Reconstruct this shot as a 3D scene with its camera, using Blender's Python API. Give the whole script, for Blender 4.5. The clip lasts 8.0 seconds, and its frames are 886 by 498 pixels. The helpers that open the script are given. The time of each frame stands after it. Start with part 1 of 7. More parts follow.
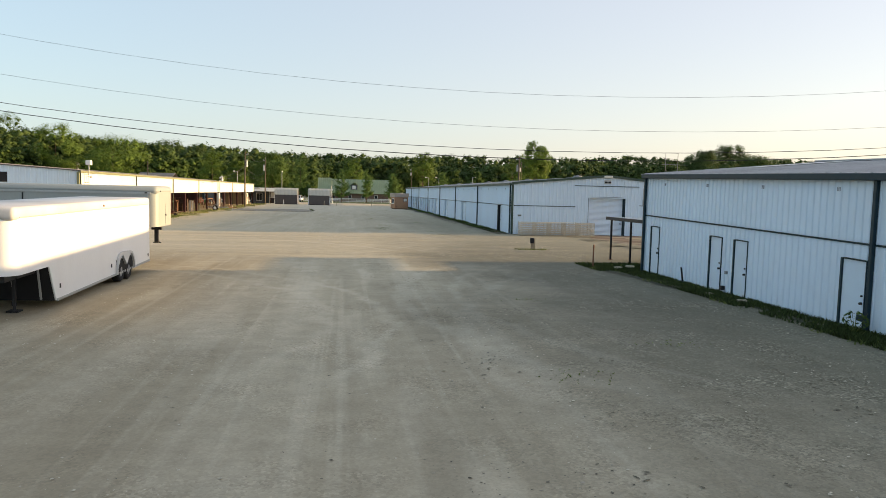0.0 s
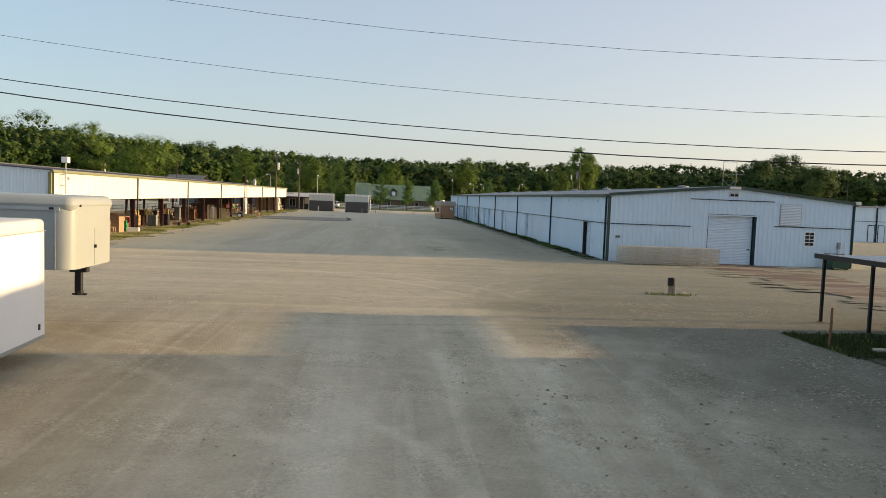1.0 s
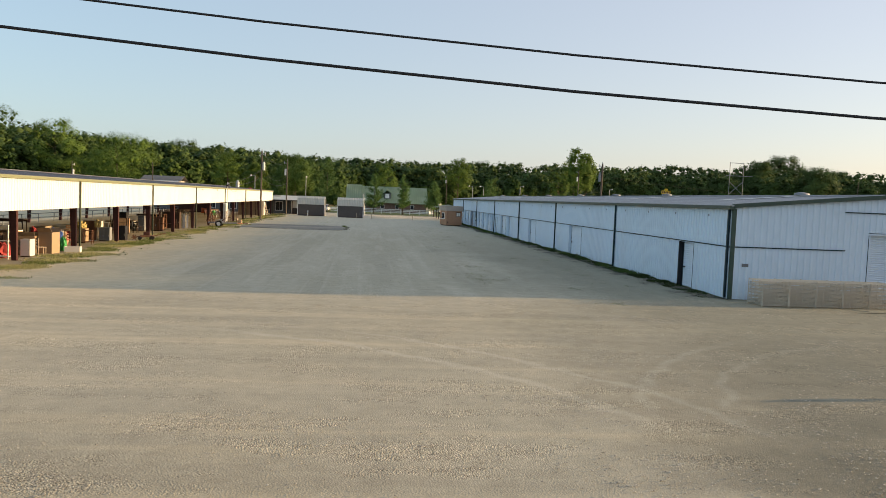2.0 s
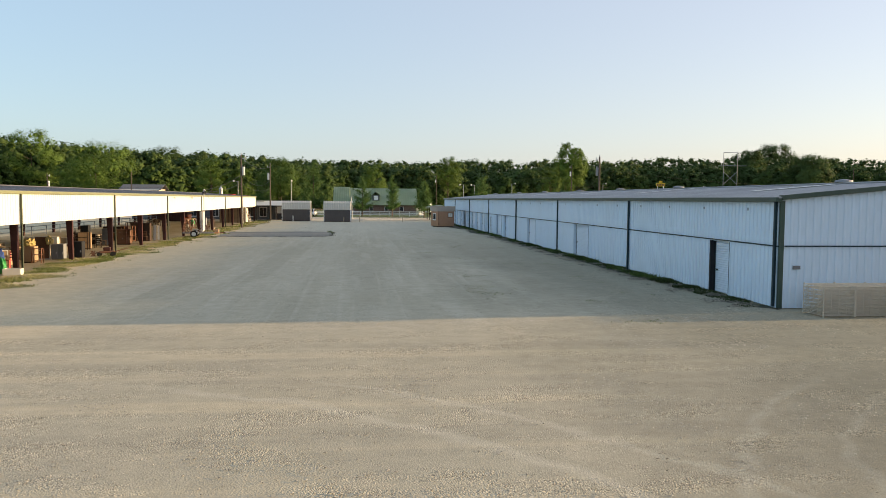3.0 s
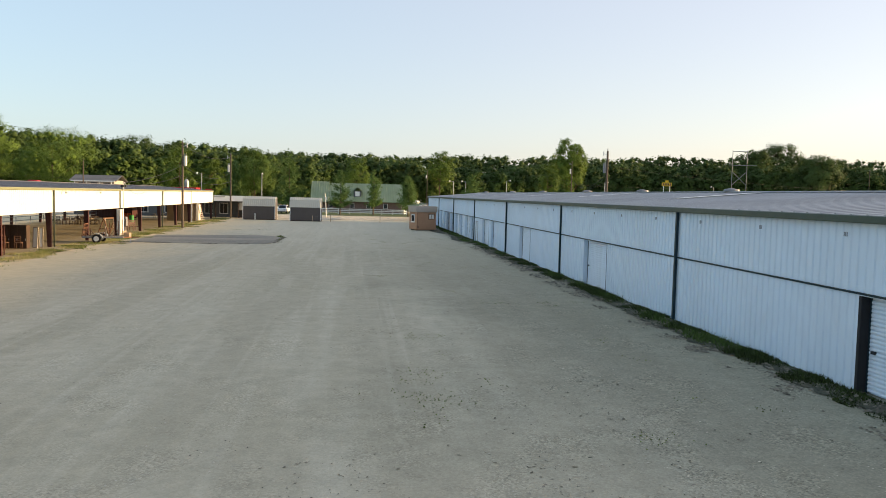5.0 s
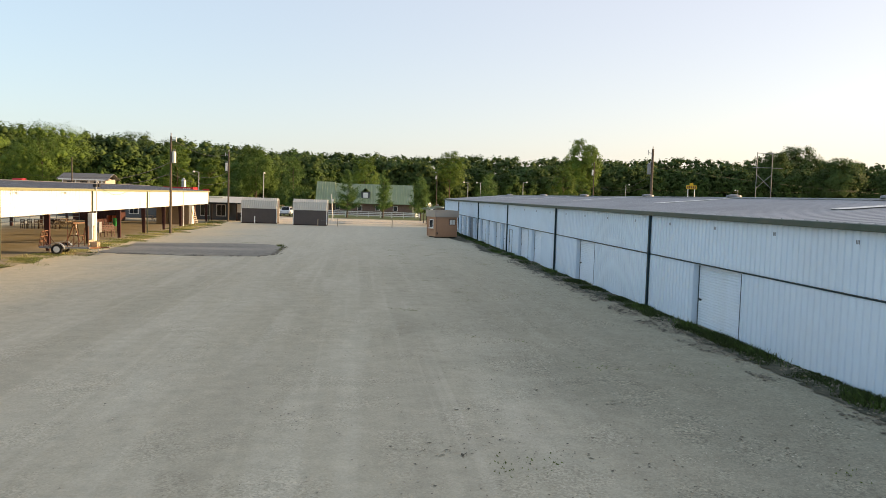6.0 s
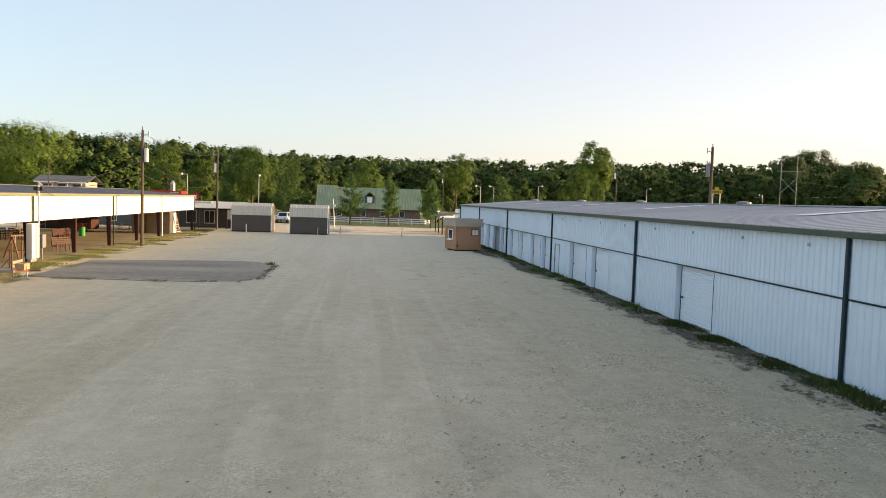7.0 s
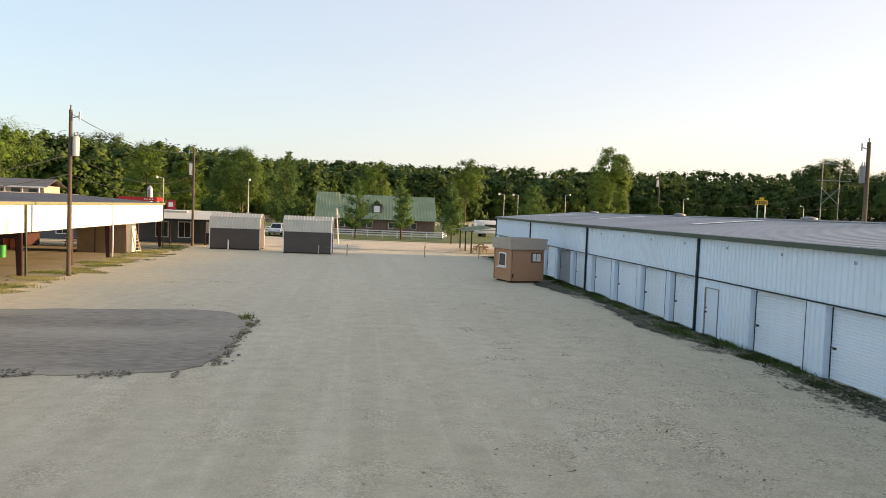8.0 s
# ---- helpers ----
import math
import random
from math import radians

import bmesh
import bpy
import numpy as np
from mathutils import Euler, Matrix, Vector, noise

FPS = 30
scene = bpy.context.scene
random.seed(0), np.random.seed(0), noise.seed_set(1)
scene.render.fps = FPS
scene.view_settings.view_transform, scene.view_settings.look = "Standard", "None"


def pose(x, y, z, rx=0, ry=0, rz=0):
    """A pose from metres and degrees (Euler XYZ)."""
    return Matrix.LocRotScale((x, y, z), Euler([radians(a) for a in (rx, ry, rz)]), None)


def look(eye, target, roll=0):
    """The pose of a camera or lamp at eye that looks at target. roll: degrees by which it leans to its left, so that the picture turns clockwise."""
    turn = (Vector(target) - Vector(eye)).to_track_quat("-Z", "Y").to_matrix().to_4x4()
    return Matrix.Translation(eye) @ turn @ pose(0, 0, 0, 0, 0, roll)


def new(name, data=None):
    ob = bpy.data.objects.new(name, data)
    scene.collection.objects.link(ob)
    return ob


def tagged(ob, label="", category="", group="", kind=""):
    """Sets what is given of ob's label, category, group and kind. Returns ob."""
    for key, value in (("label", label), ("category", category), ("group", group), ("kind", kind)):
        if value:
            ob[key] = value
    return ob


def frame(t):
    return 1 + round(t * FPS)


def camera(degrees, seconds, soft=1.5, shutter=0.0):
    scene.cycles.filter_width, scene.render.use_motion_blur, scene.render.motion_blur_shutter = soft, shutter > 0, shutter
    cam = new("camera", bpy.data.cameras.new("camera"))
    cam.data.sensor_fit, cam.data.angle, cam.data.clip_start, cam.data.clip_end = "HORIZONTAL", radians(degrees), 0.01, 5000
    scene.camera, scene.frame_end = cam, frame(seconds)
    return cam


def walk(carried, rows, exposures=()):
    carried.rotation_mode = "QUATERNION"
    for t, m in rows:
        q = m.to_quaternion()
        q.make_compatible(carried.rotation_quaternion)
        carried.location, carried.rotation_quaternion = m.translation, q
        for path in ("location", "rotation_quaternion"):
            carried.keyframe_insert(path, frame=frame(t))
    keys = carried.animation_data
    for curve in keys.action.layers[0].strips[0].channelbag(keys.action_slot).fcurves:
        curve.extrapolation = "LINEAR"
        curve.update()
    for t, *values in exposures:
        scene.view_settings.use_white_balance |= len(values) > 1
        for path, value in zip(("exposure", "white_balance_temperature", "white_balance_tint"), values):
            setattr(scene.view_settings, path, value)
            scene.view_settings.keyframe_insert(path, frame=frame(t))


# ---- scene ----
cam = camera(59.2, 8.0, soft=0.85)
PATH = [
    (0, (-0.26, 0.559, 3.238), (-0.012, 2.538, 3.095), 1.3),
    (0.5, (-0.285, 7.036, 3.335), (-0.085, 9.022, 3.204), 1.5),
    (1, (-0.932, 15.356, 3.538), (-0.774, 17.345, 3.408), 2.2),
    (1.5, (-2.112, 23.442, 3.718), (-1.922, 25.428, 3.59), 2.4),
    (1.7, (-2.738, 26.465, 3.829), (-2.545, 28.452, 3.702), 2.4),
    (2.8, (-3.246, 34.992, 4.051), (-3.026, 36.976, 3.924), 1.0),
    (3, (-2.626, 35.659, 4.036), (-2.408, 37.643, 3.909), 0.4),
    (3.5, (-0.996, 37.263, 3.824), (-0.775, 39.246, 3.687), 0.7),
    (4, (0.68, 40.987, 3.961), (0.903, 42.97, 3.824), 0.7),
    (4.2, (1.195, 43.008, 4.07), (1.419, 44.991, 3.934), 1.0),
    (5.3, (1.242, 55.648, 4.561), (1.468, 57.631, 4.423), 1.4),
    (5.5, (1.076, 57.913, 4.606), (1.294, 59.897, 4.47), 1.6),
    (6, (0.518, 63.425, 4.583), (0.736, 65.409, 4.448), 1.7),
    (6.5, (0.353, 69.069, 4.612), (0.568, 71.052, 4.475), 1.7),
    (7, (-0.045, 76.369, 4.7), (0.171, 78.354, 4.575), 1.8),
    (7.5, (-0.508, 85.822, 4.692), (-0.296, 87.807, 4.578), 2.0),
    (8, (-1.487, 96.719, 4.875), (-1.264, 98.704, 4.771), 2.2),
]
walk(cam, [(t, look(eye, target, roll)) for t, eye, target, roll in PATH],
     exposures=[(0, 1.08, 7350, 15), (0.5, 0.90, 7350, 14), (1.0, 0.77, 7100, 15), (1.5, 0.79, 7000, 14), (3, 0.92, 6800, 14), (4, 1.0, 6850, 14), (5.5, 1.12, 7250, 17), (8, 1.22, 7500, 19)])

# ---- light ----
SUN_TAN, SUN_SIDE = 0.1335, 0.06      # rise and sideways drift of the low sun per metre
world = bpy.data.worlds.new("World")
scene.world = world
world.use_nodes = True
wn = world.node_tree.nodes
sky = wn.new("ShaderNodeTexSky")
sky.sky_type = "NISHITA"
sky.sun_disc = False
sky.sun_elevation = math.atan(SUN_TAN)
sky.sun_rotation = math.pi / 2 - SUN_SIDE
sky.altitude, sky.air_density, sky.dust_density, sky.ozone_density = 100, 1.0, 1.2, 1.8
wn["Background"].inputs["Strength"].default_value = 0.15
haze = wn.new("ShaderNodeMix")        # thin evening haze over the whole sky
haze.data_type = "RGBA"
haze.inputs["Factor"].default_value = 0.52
aureole = wn.new("ShaderNodeMapRange")   # glow towards the sun mixed into the haze colour, paler and warmer
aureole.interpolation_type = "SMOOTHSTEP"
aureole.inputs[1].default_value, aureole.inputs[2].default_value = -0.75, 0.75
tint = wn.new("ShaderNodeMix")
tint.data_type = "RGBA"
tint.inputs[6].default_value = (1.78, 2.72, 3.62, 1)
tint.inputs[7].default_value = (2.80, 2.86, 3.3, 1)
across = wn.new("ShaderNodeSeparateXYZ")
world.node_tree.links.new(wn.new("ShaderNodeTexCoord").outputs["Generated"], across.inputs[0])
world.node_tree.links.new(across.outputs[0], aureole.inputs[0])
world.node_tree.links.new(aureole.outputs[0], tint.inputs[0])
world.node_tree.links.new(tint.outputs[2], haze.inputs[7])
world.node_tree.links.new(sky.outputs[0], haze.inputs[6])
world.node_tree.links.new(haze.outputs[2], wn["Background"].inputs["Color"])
sun = new("sun", bpy.data.lights.new("sun", "SUN"))
sun.data.energy, sun.data.angle, sun.data.color = 4.8, radians(0.6), (1.0, 0.73, 0.4)
sun.matrix_world = look((120, 6, 16), (120 - 1, 6 - SUN_SIDE, 16 - SUN_TAN))


# ---- materials ----
def mat(name, color, rough=0.6, metal=0.0, vary=0.12, scale=1.5, fine=30.0, bump=0.15, dirt=None, dirt_amt=0.0,
        stretch=(1, 1, 1), per_object=0.0, per_island=0.0, bump_dist=0.01, spec=0.3):
    """A surface with colour variation at two scales, optional dirt blotches and fine relief."""
    m = bpy.data.materials.new(name)
    m.use_nodes = True
    nt = m.node_tree
    b = nt.nodes["Principled BSDF"]
    b.inputs["Roughness"].default_value = rough
    b.inputs["Metallic"].default_value = metal
    b.inputs["Specular IOR Level"].default_value = spec
    tc = nt.nodes.new("ShaderNodeTexCoord")
    mp = nt.nodes.new("ShaderNodeMapping")
    mp.inputs["Scale"].default_value = stretch
    nt.links.new(tc.outputs["Object"], mp.inputs["Vector"])

    def noise_tex(sc, detail=4.0):
        n = nt.nodes.new("ShaderNodeTexNoise")
        n.inputs["Scale"].default_value = sc
        n.inputs["Detail"].default_value = detail
        nt.links.new(mp.outputs[0], n.inputs["Vector"])
        return n

    big, small = noise_tex(scale), noise_tex(fine, 2.0)
    add = nt.nodes.new("ShaderNodeMath")
    add.operation = "ADD"
    nt.links.new(big.outputs["Fac"], add.inputs[0])
    nt.links.new(small.outputs["Fac"], add.inputs[1])
    rng = nt.nodes.new("ShaderNodeMapRange")
    rng.inputs["From Min"].default_value, rng.inputs["From Max"].default_value = 0.6, 1.4
    rng.inputs["To Min"].default_value, rng.inputs["To Max"].default_value = 1 - vary, 1 + vary
    nt.links.new(add.outputs[0], rng.inputs["Value"])
    factor = rng.outputs[0]

    def times(socket, amount):
        r = nt.nodes.new("ShaderNodeMapRange")
        r.inputs["To Min"].default_value, r.inputs["To Max"].default_value = 1 - amount, 1 + amount
        nt.links.new(socket, r.inputs["Value"])
        mu = nt.nodes.new("ShaderNodeMath")
        mu.operation = "MULTIPLY"
        nt.links.new(factor, mu.inputs[0])
        nt.links.new(r.outputs[0], mu.inputs[1])
        return mu.outputs[0]

    if per_object:
        factor = times(nt.nodes.new("ShaderNodeObjectInfo").outputs["Random"], per_object)
    if per_island:
        factor = times(nt.nodes.new("ShaderNodeNewGeometry").outputs["Random Per Island"], per_island)
    mul = nt.nodes.new("ShaderNodeMix")
    mul.data_type, mul.blend_type = "RGBA", "MULTIPLY"
    mul.inputs["Factor"].default_value = 1.0
    mul.inputs[6].default_value = (*color, 1)
    nt.links.new(factor, mul.inputs[7])
    out = mul.outputs[2]
    if dirt:
        dn = noise_tex(scale * 0.7, 8.0)
        dr = nt.nodes.new("ShaderNodeMapRange")
        dr.inputs["From Min"].default_value, dr.inputs["From Max"].default_value = 0.48, 0.75
        dr.inputs["To Max"].default_value = dirt_amt
        nt.links.new(dn.outputs["Fac"], dr.inputs["Value"])
        mx = nt.nodes.new("ShaderNodeMix")
        mx.data_type = "RGBA"
        nt.links.new(dr.outputs[0], mx.inputs["Factor"])
        nt.links.new(out, mx.inputs[6])
        mx.inputs[7].default_value = (*dirt, 1)
        out = mx.outputs[2]
    nt.links.new(out, b.inputs["Base Color"])
    if bump:
        bp = nt.nodes.new("ShaderNodeBump")
        bp.inputs["Strength"].default_value, bp.inputs["Distance"].default_value = bump, bump_dist
        nt.links.new(small.outputs["Fac"], bp.inputs["Height"])
        nt.links.new(bp.outputs[0], b.inputs["Normal"])
    return m


def gravel(name, light, dark, tint, yard=True):
    """Crushed limestone: small stones, dusty worn wheel swaths, a coarse loose side and a cross street."""
    m = bpy.data.materials.new(name)
    m.use_nodes = True
    nt = m.node_tree
    N, L = nt.nodes, nt.links
    b = N["Principled BSDF"]
    b.inputs["Roughness"].default_value = 0.95
    b.inputs["Specular IOR Level"].default_value = 0.08
    tc = N.new("ShaderNodeTexCoord")
    sep = N.new("ShaderNodeSeparateXYZ")
    L.new(tc.outputs["Object"], sep.inputs[0])

    def tex(kind, sc, detail=4.0, stretch=None, rough=0.6):
        n = N.new(kind)
        n.inputs["Scale"].default_value = sc
        if kind == "ShaderNodeTexNoise":
            n.inputs["Detail"].default_value = detail
            n.inputs["Roughness"].default_value = rough
        src = tc.outputs["Object"]
        if stretch:
            mp = N.new("ShaderNodeMapping")
            mp.inputs["Scale"].default_value = stretch
            L.new(src, mp.inputs["Vector"])
            src = mp.outputs[0]
        L.new(src, n.inputs["Vector"])
        return n.outputs["Fac"] if kind == "ShaderNodeTexNoise" else n.outputs

    def ramp(socket, lo, hi, to_lo=0.0, to_hi=1.0):
        r = N.new("ShaderNodeMapRange")
        r.inputs["From Min"].default_value, r.inputs["From Max"].default_value = lo, hi
        r.inputs["To Min"].default_value, r.inputs["To Max"].default_value = to_lo, to_hi
        L.new(socket, r.inputs["Value"])
        return r.outputs[0]

    def calc(op, x, y=None):
        n = N.new("ShaderNodeMath")
        n.operation = op
        for i, v in enumerate((x, y)):
            if isinstance(v, (int, float)):
                n.inputs[i].default_value = v
            elif v is not None:
                L.new(v, n.inputs[i])
        return n.outputs[0]

    def mixed(fac, a, c, blend="MIX"):
        x = N.new("ShaderNodeMix")
        x.data_type, x.blend_type = "RGBA", blend
        for sock, val in ((x.inputs["Factor"], fac), (x.inputs[6], a), (x.inputs[7], c)):
            if isinstance(val, tuple):
                sock.default_value = (*val, 1)
            elif isinstance(val, float):
                sock.default_value = val
            else:
                L.new(val, sock)
        return x.outputs[2]

    X, Y = sep.outputs[0], sep.outputs[1]
    big = tex("ShaderNodeTexNoise", 0.07, 5)
    mid = tex("ShaderNodeTexNoise", 0.45, 6)
    fine = tex("ShaderNodeTexNoise", 9.0, 6, None, 0.75)
    stones, lumps = tex("ShaderNodeTexVoronoi", 27.0), tex("ShaderNodeTexVoronoi", 18.0)
    dusty = tuple(min(1.0, c * k) for c, k in zip(light, (1.27, 1.3, 1.36)))
    deep = tuple(c * 0.5 for c in dark)
    col = mixed(ramp(big, 0.35, 0.65), light, tint)
    if yard:
        # the loose side lies along the long building; wheels keep the middle packed and pale
        edge = calc("ADD", X, ramp(big, 0.3, 0.7, -3.5, 3.5))
        coarse = ramp(edge, 1.5, 8.0)
        street = calc("MULTIPLY", ramp(Y, 36.0, 41.0), ramp(Y, 63.0, 59.0))
        lane = calc("MULTIPLY", calc("SUBTRACT", 1.0, street), ramp(Y, 36.0, 64.0, 1.0, 0.5))
        swath = tex("ShaderNodeTexNoise", 1.0, 4, (0.5, 0.018, 1), 0.55)
        rut = tex("ShaderNodeTexNoise", 1.0, 3, (2.6, 0.03, 1), 0.5)
        cross = tex("ShaderNodeTexNoise", 1.0, 4, (0.03, 0.62, 1), 0.6)
        worn = tex("ShaderNodeTexNoise", 1.0, 3, (0.7, 0.09, 1), 0.55)
        packed = calc("SUBTRACT", 1.0, calc("MULTIPLY", coarse, 0.6))
        col = mixed(calc("MULTIPLY", calc("MULTIPLY", ramp(swath, 0.48, 0.68, 0.0, 0.6), lane), packed), col, dusty)
        col = mixed(calc("MULTIPLY", ramp(swath, 0.5, 0.34, 0.0, 0.45), lane), col, dark)
        col = mixed(calc("MULTIPLY", calc("MULTIPLY", ramp(rut, 0.55, 0.66, 0.0, 0.5), lane), packed), col, dusty)
        col = mixed(calc("MULTIPLY", calc("MULTIPLY", ramp(worn, 0.5, 0.64, 0.0, 0.7), lane), packed), col, dusty)
        # street dust warmed: some of the low sun's colour is put into it
        col = mixed(calc("MULTIPLY", ramp(cross, 0.52, 0.68, 0.0, 0.7), street), col, tuple(c * k for c, k in zip(light, (1.3, 1.25, 1.16))))
        col = mixed(calc("MULTIPLY", ramp(cross, 0.48, 0.34, 0.0, 0.45), street), col, dark)
        # pale wheel arcs where vehicles swing out of the street
        for cx, cy, rad, wide, y0, y1 in ((15.5, 41.5, 13.2, 0.22, 44.0, 53.0), (15.5, 41.5, 11.6, 0.2, 44.0, 53.0), (-12.0, 38.0, 15.4, 0.25, 43.0, 53.5),
                                          (-12.0, 38.0, 17.1, 0.22, 42.0, 53.5), (-15.0, 20.0, 14.2, 0.3, 13.0, 38.0), (-15.0, 20.0, 15.9, 0.26, 13.0, 38.0),
                                          (23.0, 24.0, 21.5, 0.34, 12.0, 39.0), (23.0, 24.0, 19.8, 0.28, 12.0, 39.0), (30.0, 16.0, 27.5, 0.4, 12.0, 38.0)):
            dx, dy = calc("SUBTRACT", X, cx), calc("SUBTRACT", Y, cy)
            dist = calc("SQRT", calc("ADD", calc("MULTIPLY", dx, dx), calc("MULTIPLY", dy, dy)))
            off = calc("ABSOLUTE", calc("SUBTRACT", calc("ADD", dist, ramp(mid, 0.3, 0.7, -0.3, 0.3)), rad))
            arc_on = calc("MULTIPLY", calc("MULTIPLY", ramp(Y, y0, y0 + 1.5), ramp(Y, y1, y1 - 2.0)), ramp(off, wide, wide * 0.2, 0.0, 0.5))
            col = mixed(arc_on, col, dusty)
        # shadow of the overhead wires painted across the gravel as a thin dark line
        wire_shadow = calc("ABSOLUTE", calc("SUBTRACT", calc("SUBTRACT", Y, calc("MULTIPLY", X, 0.1)), ramp(mid, 0.3, 0.7, 36.85, 37.2)))
        col = mixed(ramp(wire_shadow, 0.1, 0.03, 0.0, 0.22), col, deep)
        # coarse side set darker overall; wall-side shade is partly put into this tone
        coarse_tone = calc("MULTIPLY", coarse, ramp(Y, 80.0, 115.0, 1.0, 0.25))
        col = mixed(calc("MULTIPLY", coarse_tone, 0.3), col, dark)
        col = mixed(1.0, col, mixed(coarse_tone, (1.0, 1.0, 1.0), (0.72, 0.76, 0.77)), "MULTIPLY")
        strewn_shade = calc("MULTIPLY", calc("MULTIPLY", ramp(edge, 0.5, 6.0), ramp(Y, 60.0, 36.0)), ramp(Y, 10.0, 22.0, 0.3, 1.0))   # dark litter, plus shade on this side painted into the ground
        col = mixed(1.0, col, mixed(strewn_shade, (1.0, 1.0, 1.0), (0.57, 0.575, 0.58)), "MULTIPLY")
        trailer_side_tone = calc("MULTIPLY", ramp(edge, -0.5, -6.0), ramp(Y, 46.0, 36.0))      # browner, darker ground beside the trailers
        col = mixed(1.0, col, mixed(trailer_side_tone, (1.0, 1.0, 1.0), (0.76, 0.74, 0.71)), "MULTIPLY")
        old = ramp(calc("ADD", Y, ramp(mid, 0.3, 0.7, -3.0, 3.0)), 27.0, 9.0)      # darker, browner surface at the near end
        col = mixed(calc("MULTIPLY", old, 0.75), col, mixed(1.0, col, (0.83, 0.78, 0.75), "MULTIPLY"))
        col = mixed(ramp(Y, 105.0, 145.0, 0.0, 0.55), col, dusty)      # fine pale dust at the far end
        sunlit_sand = calc("MULTIPLY", ramp(edge, -10.5, -16.5), ramp(Y, 50.0, 64.0))   # trodden sand beside the pavilion, its sunlit paleness painted in as well
        col = mixed(calc("MULTIPLY", sunlit_sand, 0.85), col, (0.66, 0.535, 0.345))
        loose = calc("MULTIPLY", ramp(coarse, 0.0, 1.0, 0.1, 1.0), ramp(mid, 0.42, 0.62, 0.25, 1.0))
    else:
        streak = tex("ShaderNodeTexNoise", 1.0, 4, (0.05, 0.8, 1))
        col = mixed(ramp(streak, 0.52, 0.7, 0.0, 0.6), col, dusty)
        loose = ramp(mid, 0.45, 0.65, 0.1, 0.6)
    tone = N.new("ShaderNodeSeparateColor")
    L.new(lumps["Color"], tone.inputs[0])
    if yard:
        # loose stone lies in patches, long ones across the street, and between them the surface is packed smooth
        heaps = ramp(tex("ShaderNodeTexNoise", 1.0, 4, (0.62, 0.42, 1), 0.62), 0.49, 0.62)
        banks = ramp(tex("ShaderNodeTexNoise", 1.0, 5, (0.3, 0.75, 1), 0.68), 0.48, 0.62)
        grit = calc("MINIMUM", 1.0, calc("ADD", calc("MULTIPLY", ramp(banks, 0.0, 1.0, 0.14, 1.0), street),
                                         calc("MULTIPLY", calc("SUBTRACT", 1.0, street), calc("MULTIPLY", ramp(coarse, 0.0, 1.0, 0.55, 1.0), ramp(heaps, 0.0, 1.0, 0.36, 1.0)))))
        loose = calc("MULTIPLY", loose, grit)
        blotch = tex("ShaderNodeTexNoise", 1.6, 5, None, 0.65)
        col = mixed(1.0, col, ramp(blotch, 0.3, 0.7, 0.9, 1.1), "MULTIPLY")
    else:
        grit = 0.5
    col = mixed(grit, col, mixed(1.0, col, ramp(stones["Color"], 0.0, 1.0, 0.55, 1.45), "MULTIPLY"))
    col = mixed(grit, col, mixed(1.0, col, ramp(fine, 0.3, 0.7, 0.8, 1.2), "MULTIPLY"))
    col = mixed(calc("MULTIPLY", loose, ramp(tone.outputs[0], 0.78, 0.88, 0.0, 0.7)), col, deep)
    col = mixed(calc("MULTIPLY", loose, ramp(tone.outputs[1], 0.78, 0.9, 0.0, 0.5)), col, tuple(min(1.0, c * 1.3) for c in light))
    L.new(col, b.inputs["Base Color"])
    height = calc("ADD", ramp(stones["Distance"], 0.0, 0.6, 1.0, 0.0), fine)
    bp = N.new("ShaderNodeBump")
    bp.inputs["Distance"].default_value = 0.02
    L.new(ramp(grit, 0.0, 1.0, 0.12, 0.6) if yard else ramp(mid, 0.0, 1.0, 0.4, 0.4), bp.inputs["Strength"])
    L.new(height, bp.inputs["Height"])
    L.new(bp.outputs[0], b.inputs["Normal"])
    return m


def leaf_mat(name, color, vary=0.2):
    m = mat(name, color, rough=0.7, vary=0.2, scale=0.35, fine=3.0, bump=0.0, per_island=vary, per_object=0.12, spec=0.15)
    nt = m.node_tree
    b = nt.nodes["Principled BSDF"]
    tr = nt.nodes.new("ShaderNodeBsdfTranslucent")
    mixn = nt.nodes.new("ShaderNodeMixShader")
    mixn.inputs[0].default_value = 0.3
    src = b.inputs["Base Color"].links[0].from_socket
    nt.links.new(src, tr.inputs["Color"])
    nt.links.new(b.outputs[0], mixn.inputs[1])
    nt.links.new(tr.outputs[0], mixn.inputs[2])
    nt.links.new(mixn.outputs[0], nt.nodes["Material Output"].inputs["Surface"])
    return m


# whites set bluer than plain paint; part of the sky's tint is in them
WHITE = mat("white_siding", (0.595, 0.718, 0.835), 0.45, vary=0.05, scale=0.35, fine=6, bump=0.03, dirt=(0.5, 0.5, 0.5), dirt_amt=0.18, stretch=(1, 1, 0.25))
WHITE_DOOR = mat("white_rolling_door", (0.66, 0.76, 0.86), 0.4, vary=0.04, scale=0.8, fine=8, bump=0.02, dirt=(0.5, 0.49, 0.47), dirt_amt=0.2)
GREY_DOOR = mat("grey_rolling_door", (0.30, 0.33, 0.37), 0.45, vary=0.06, bump=0.02)
FASCIA = mat("cream_siding", (0.66, 0.69, 0.67), 0.5, vary=0.05, scale=0.4, fine=6, bump=0.03, dirt=(0.55, 0.5, 0.42), dirt_amt=0.15)
PLAIN_DOOR = mat("painted_steel_door", (0.56, 0.68, 0.79), 0.45, vary=0.04, bump=0.02, dirt=(0.5, 0.5, 0.48), dirt_amt=0.15)
NAVY = mat("dark_blue_green_trim", (0.006, 0.026, 0.036), 0.45, vary=0.15, bump=0.03)
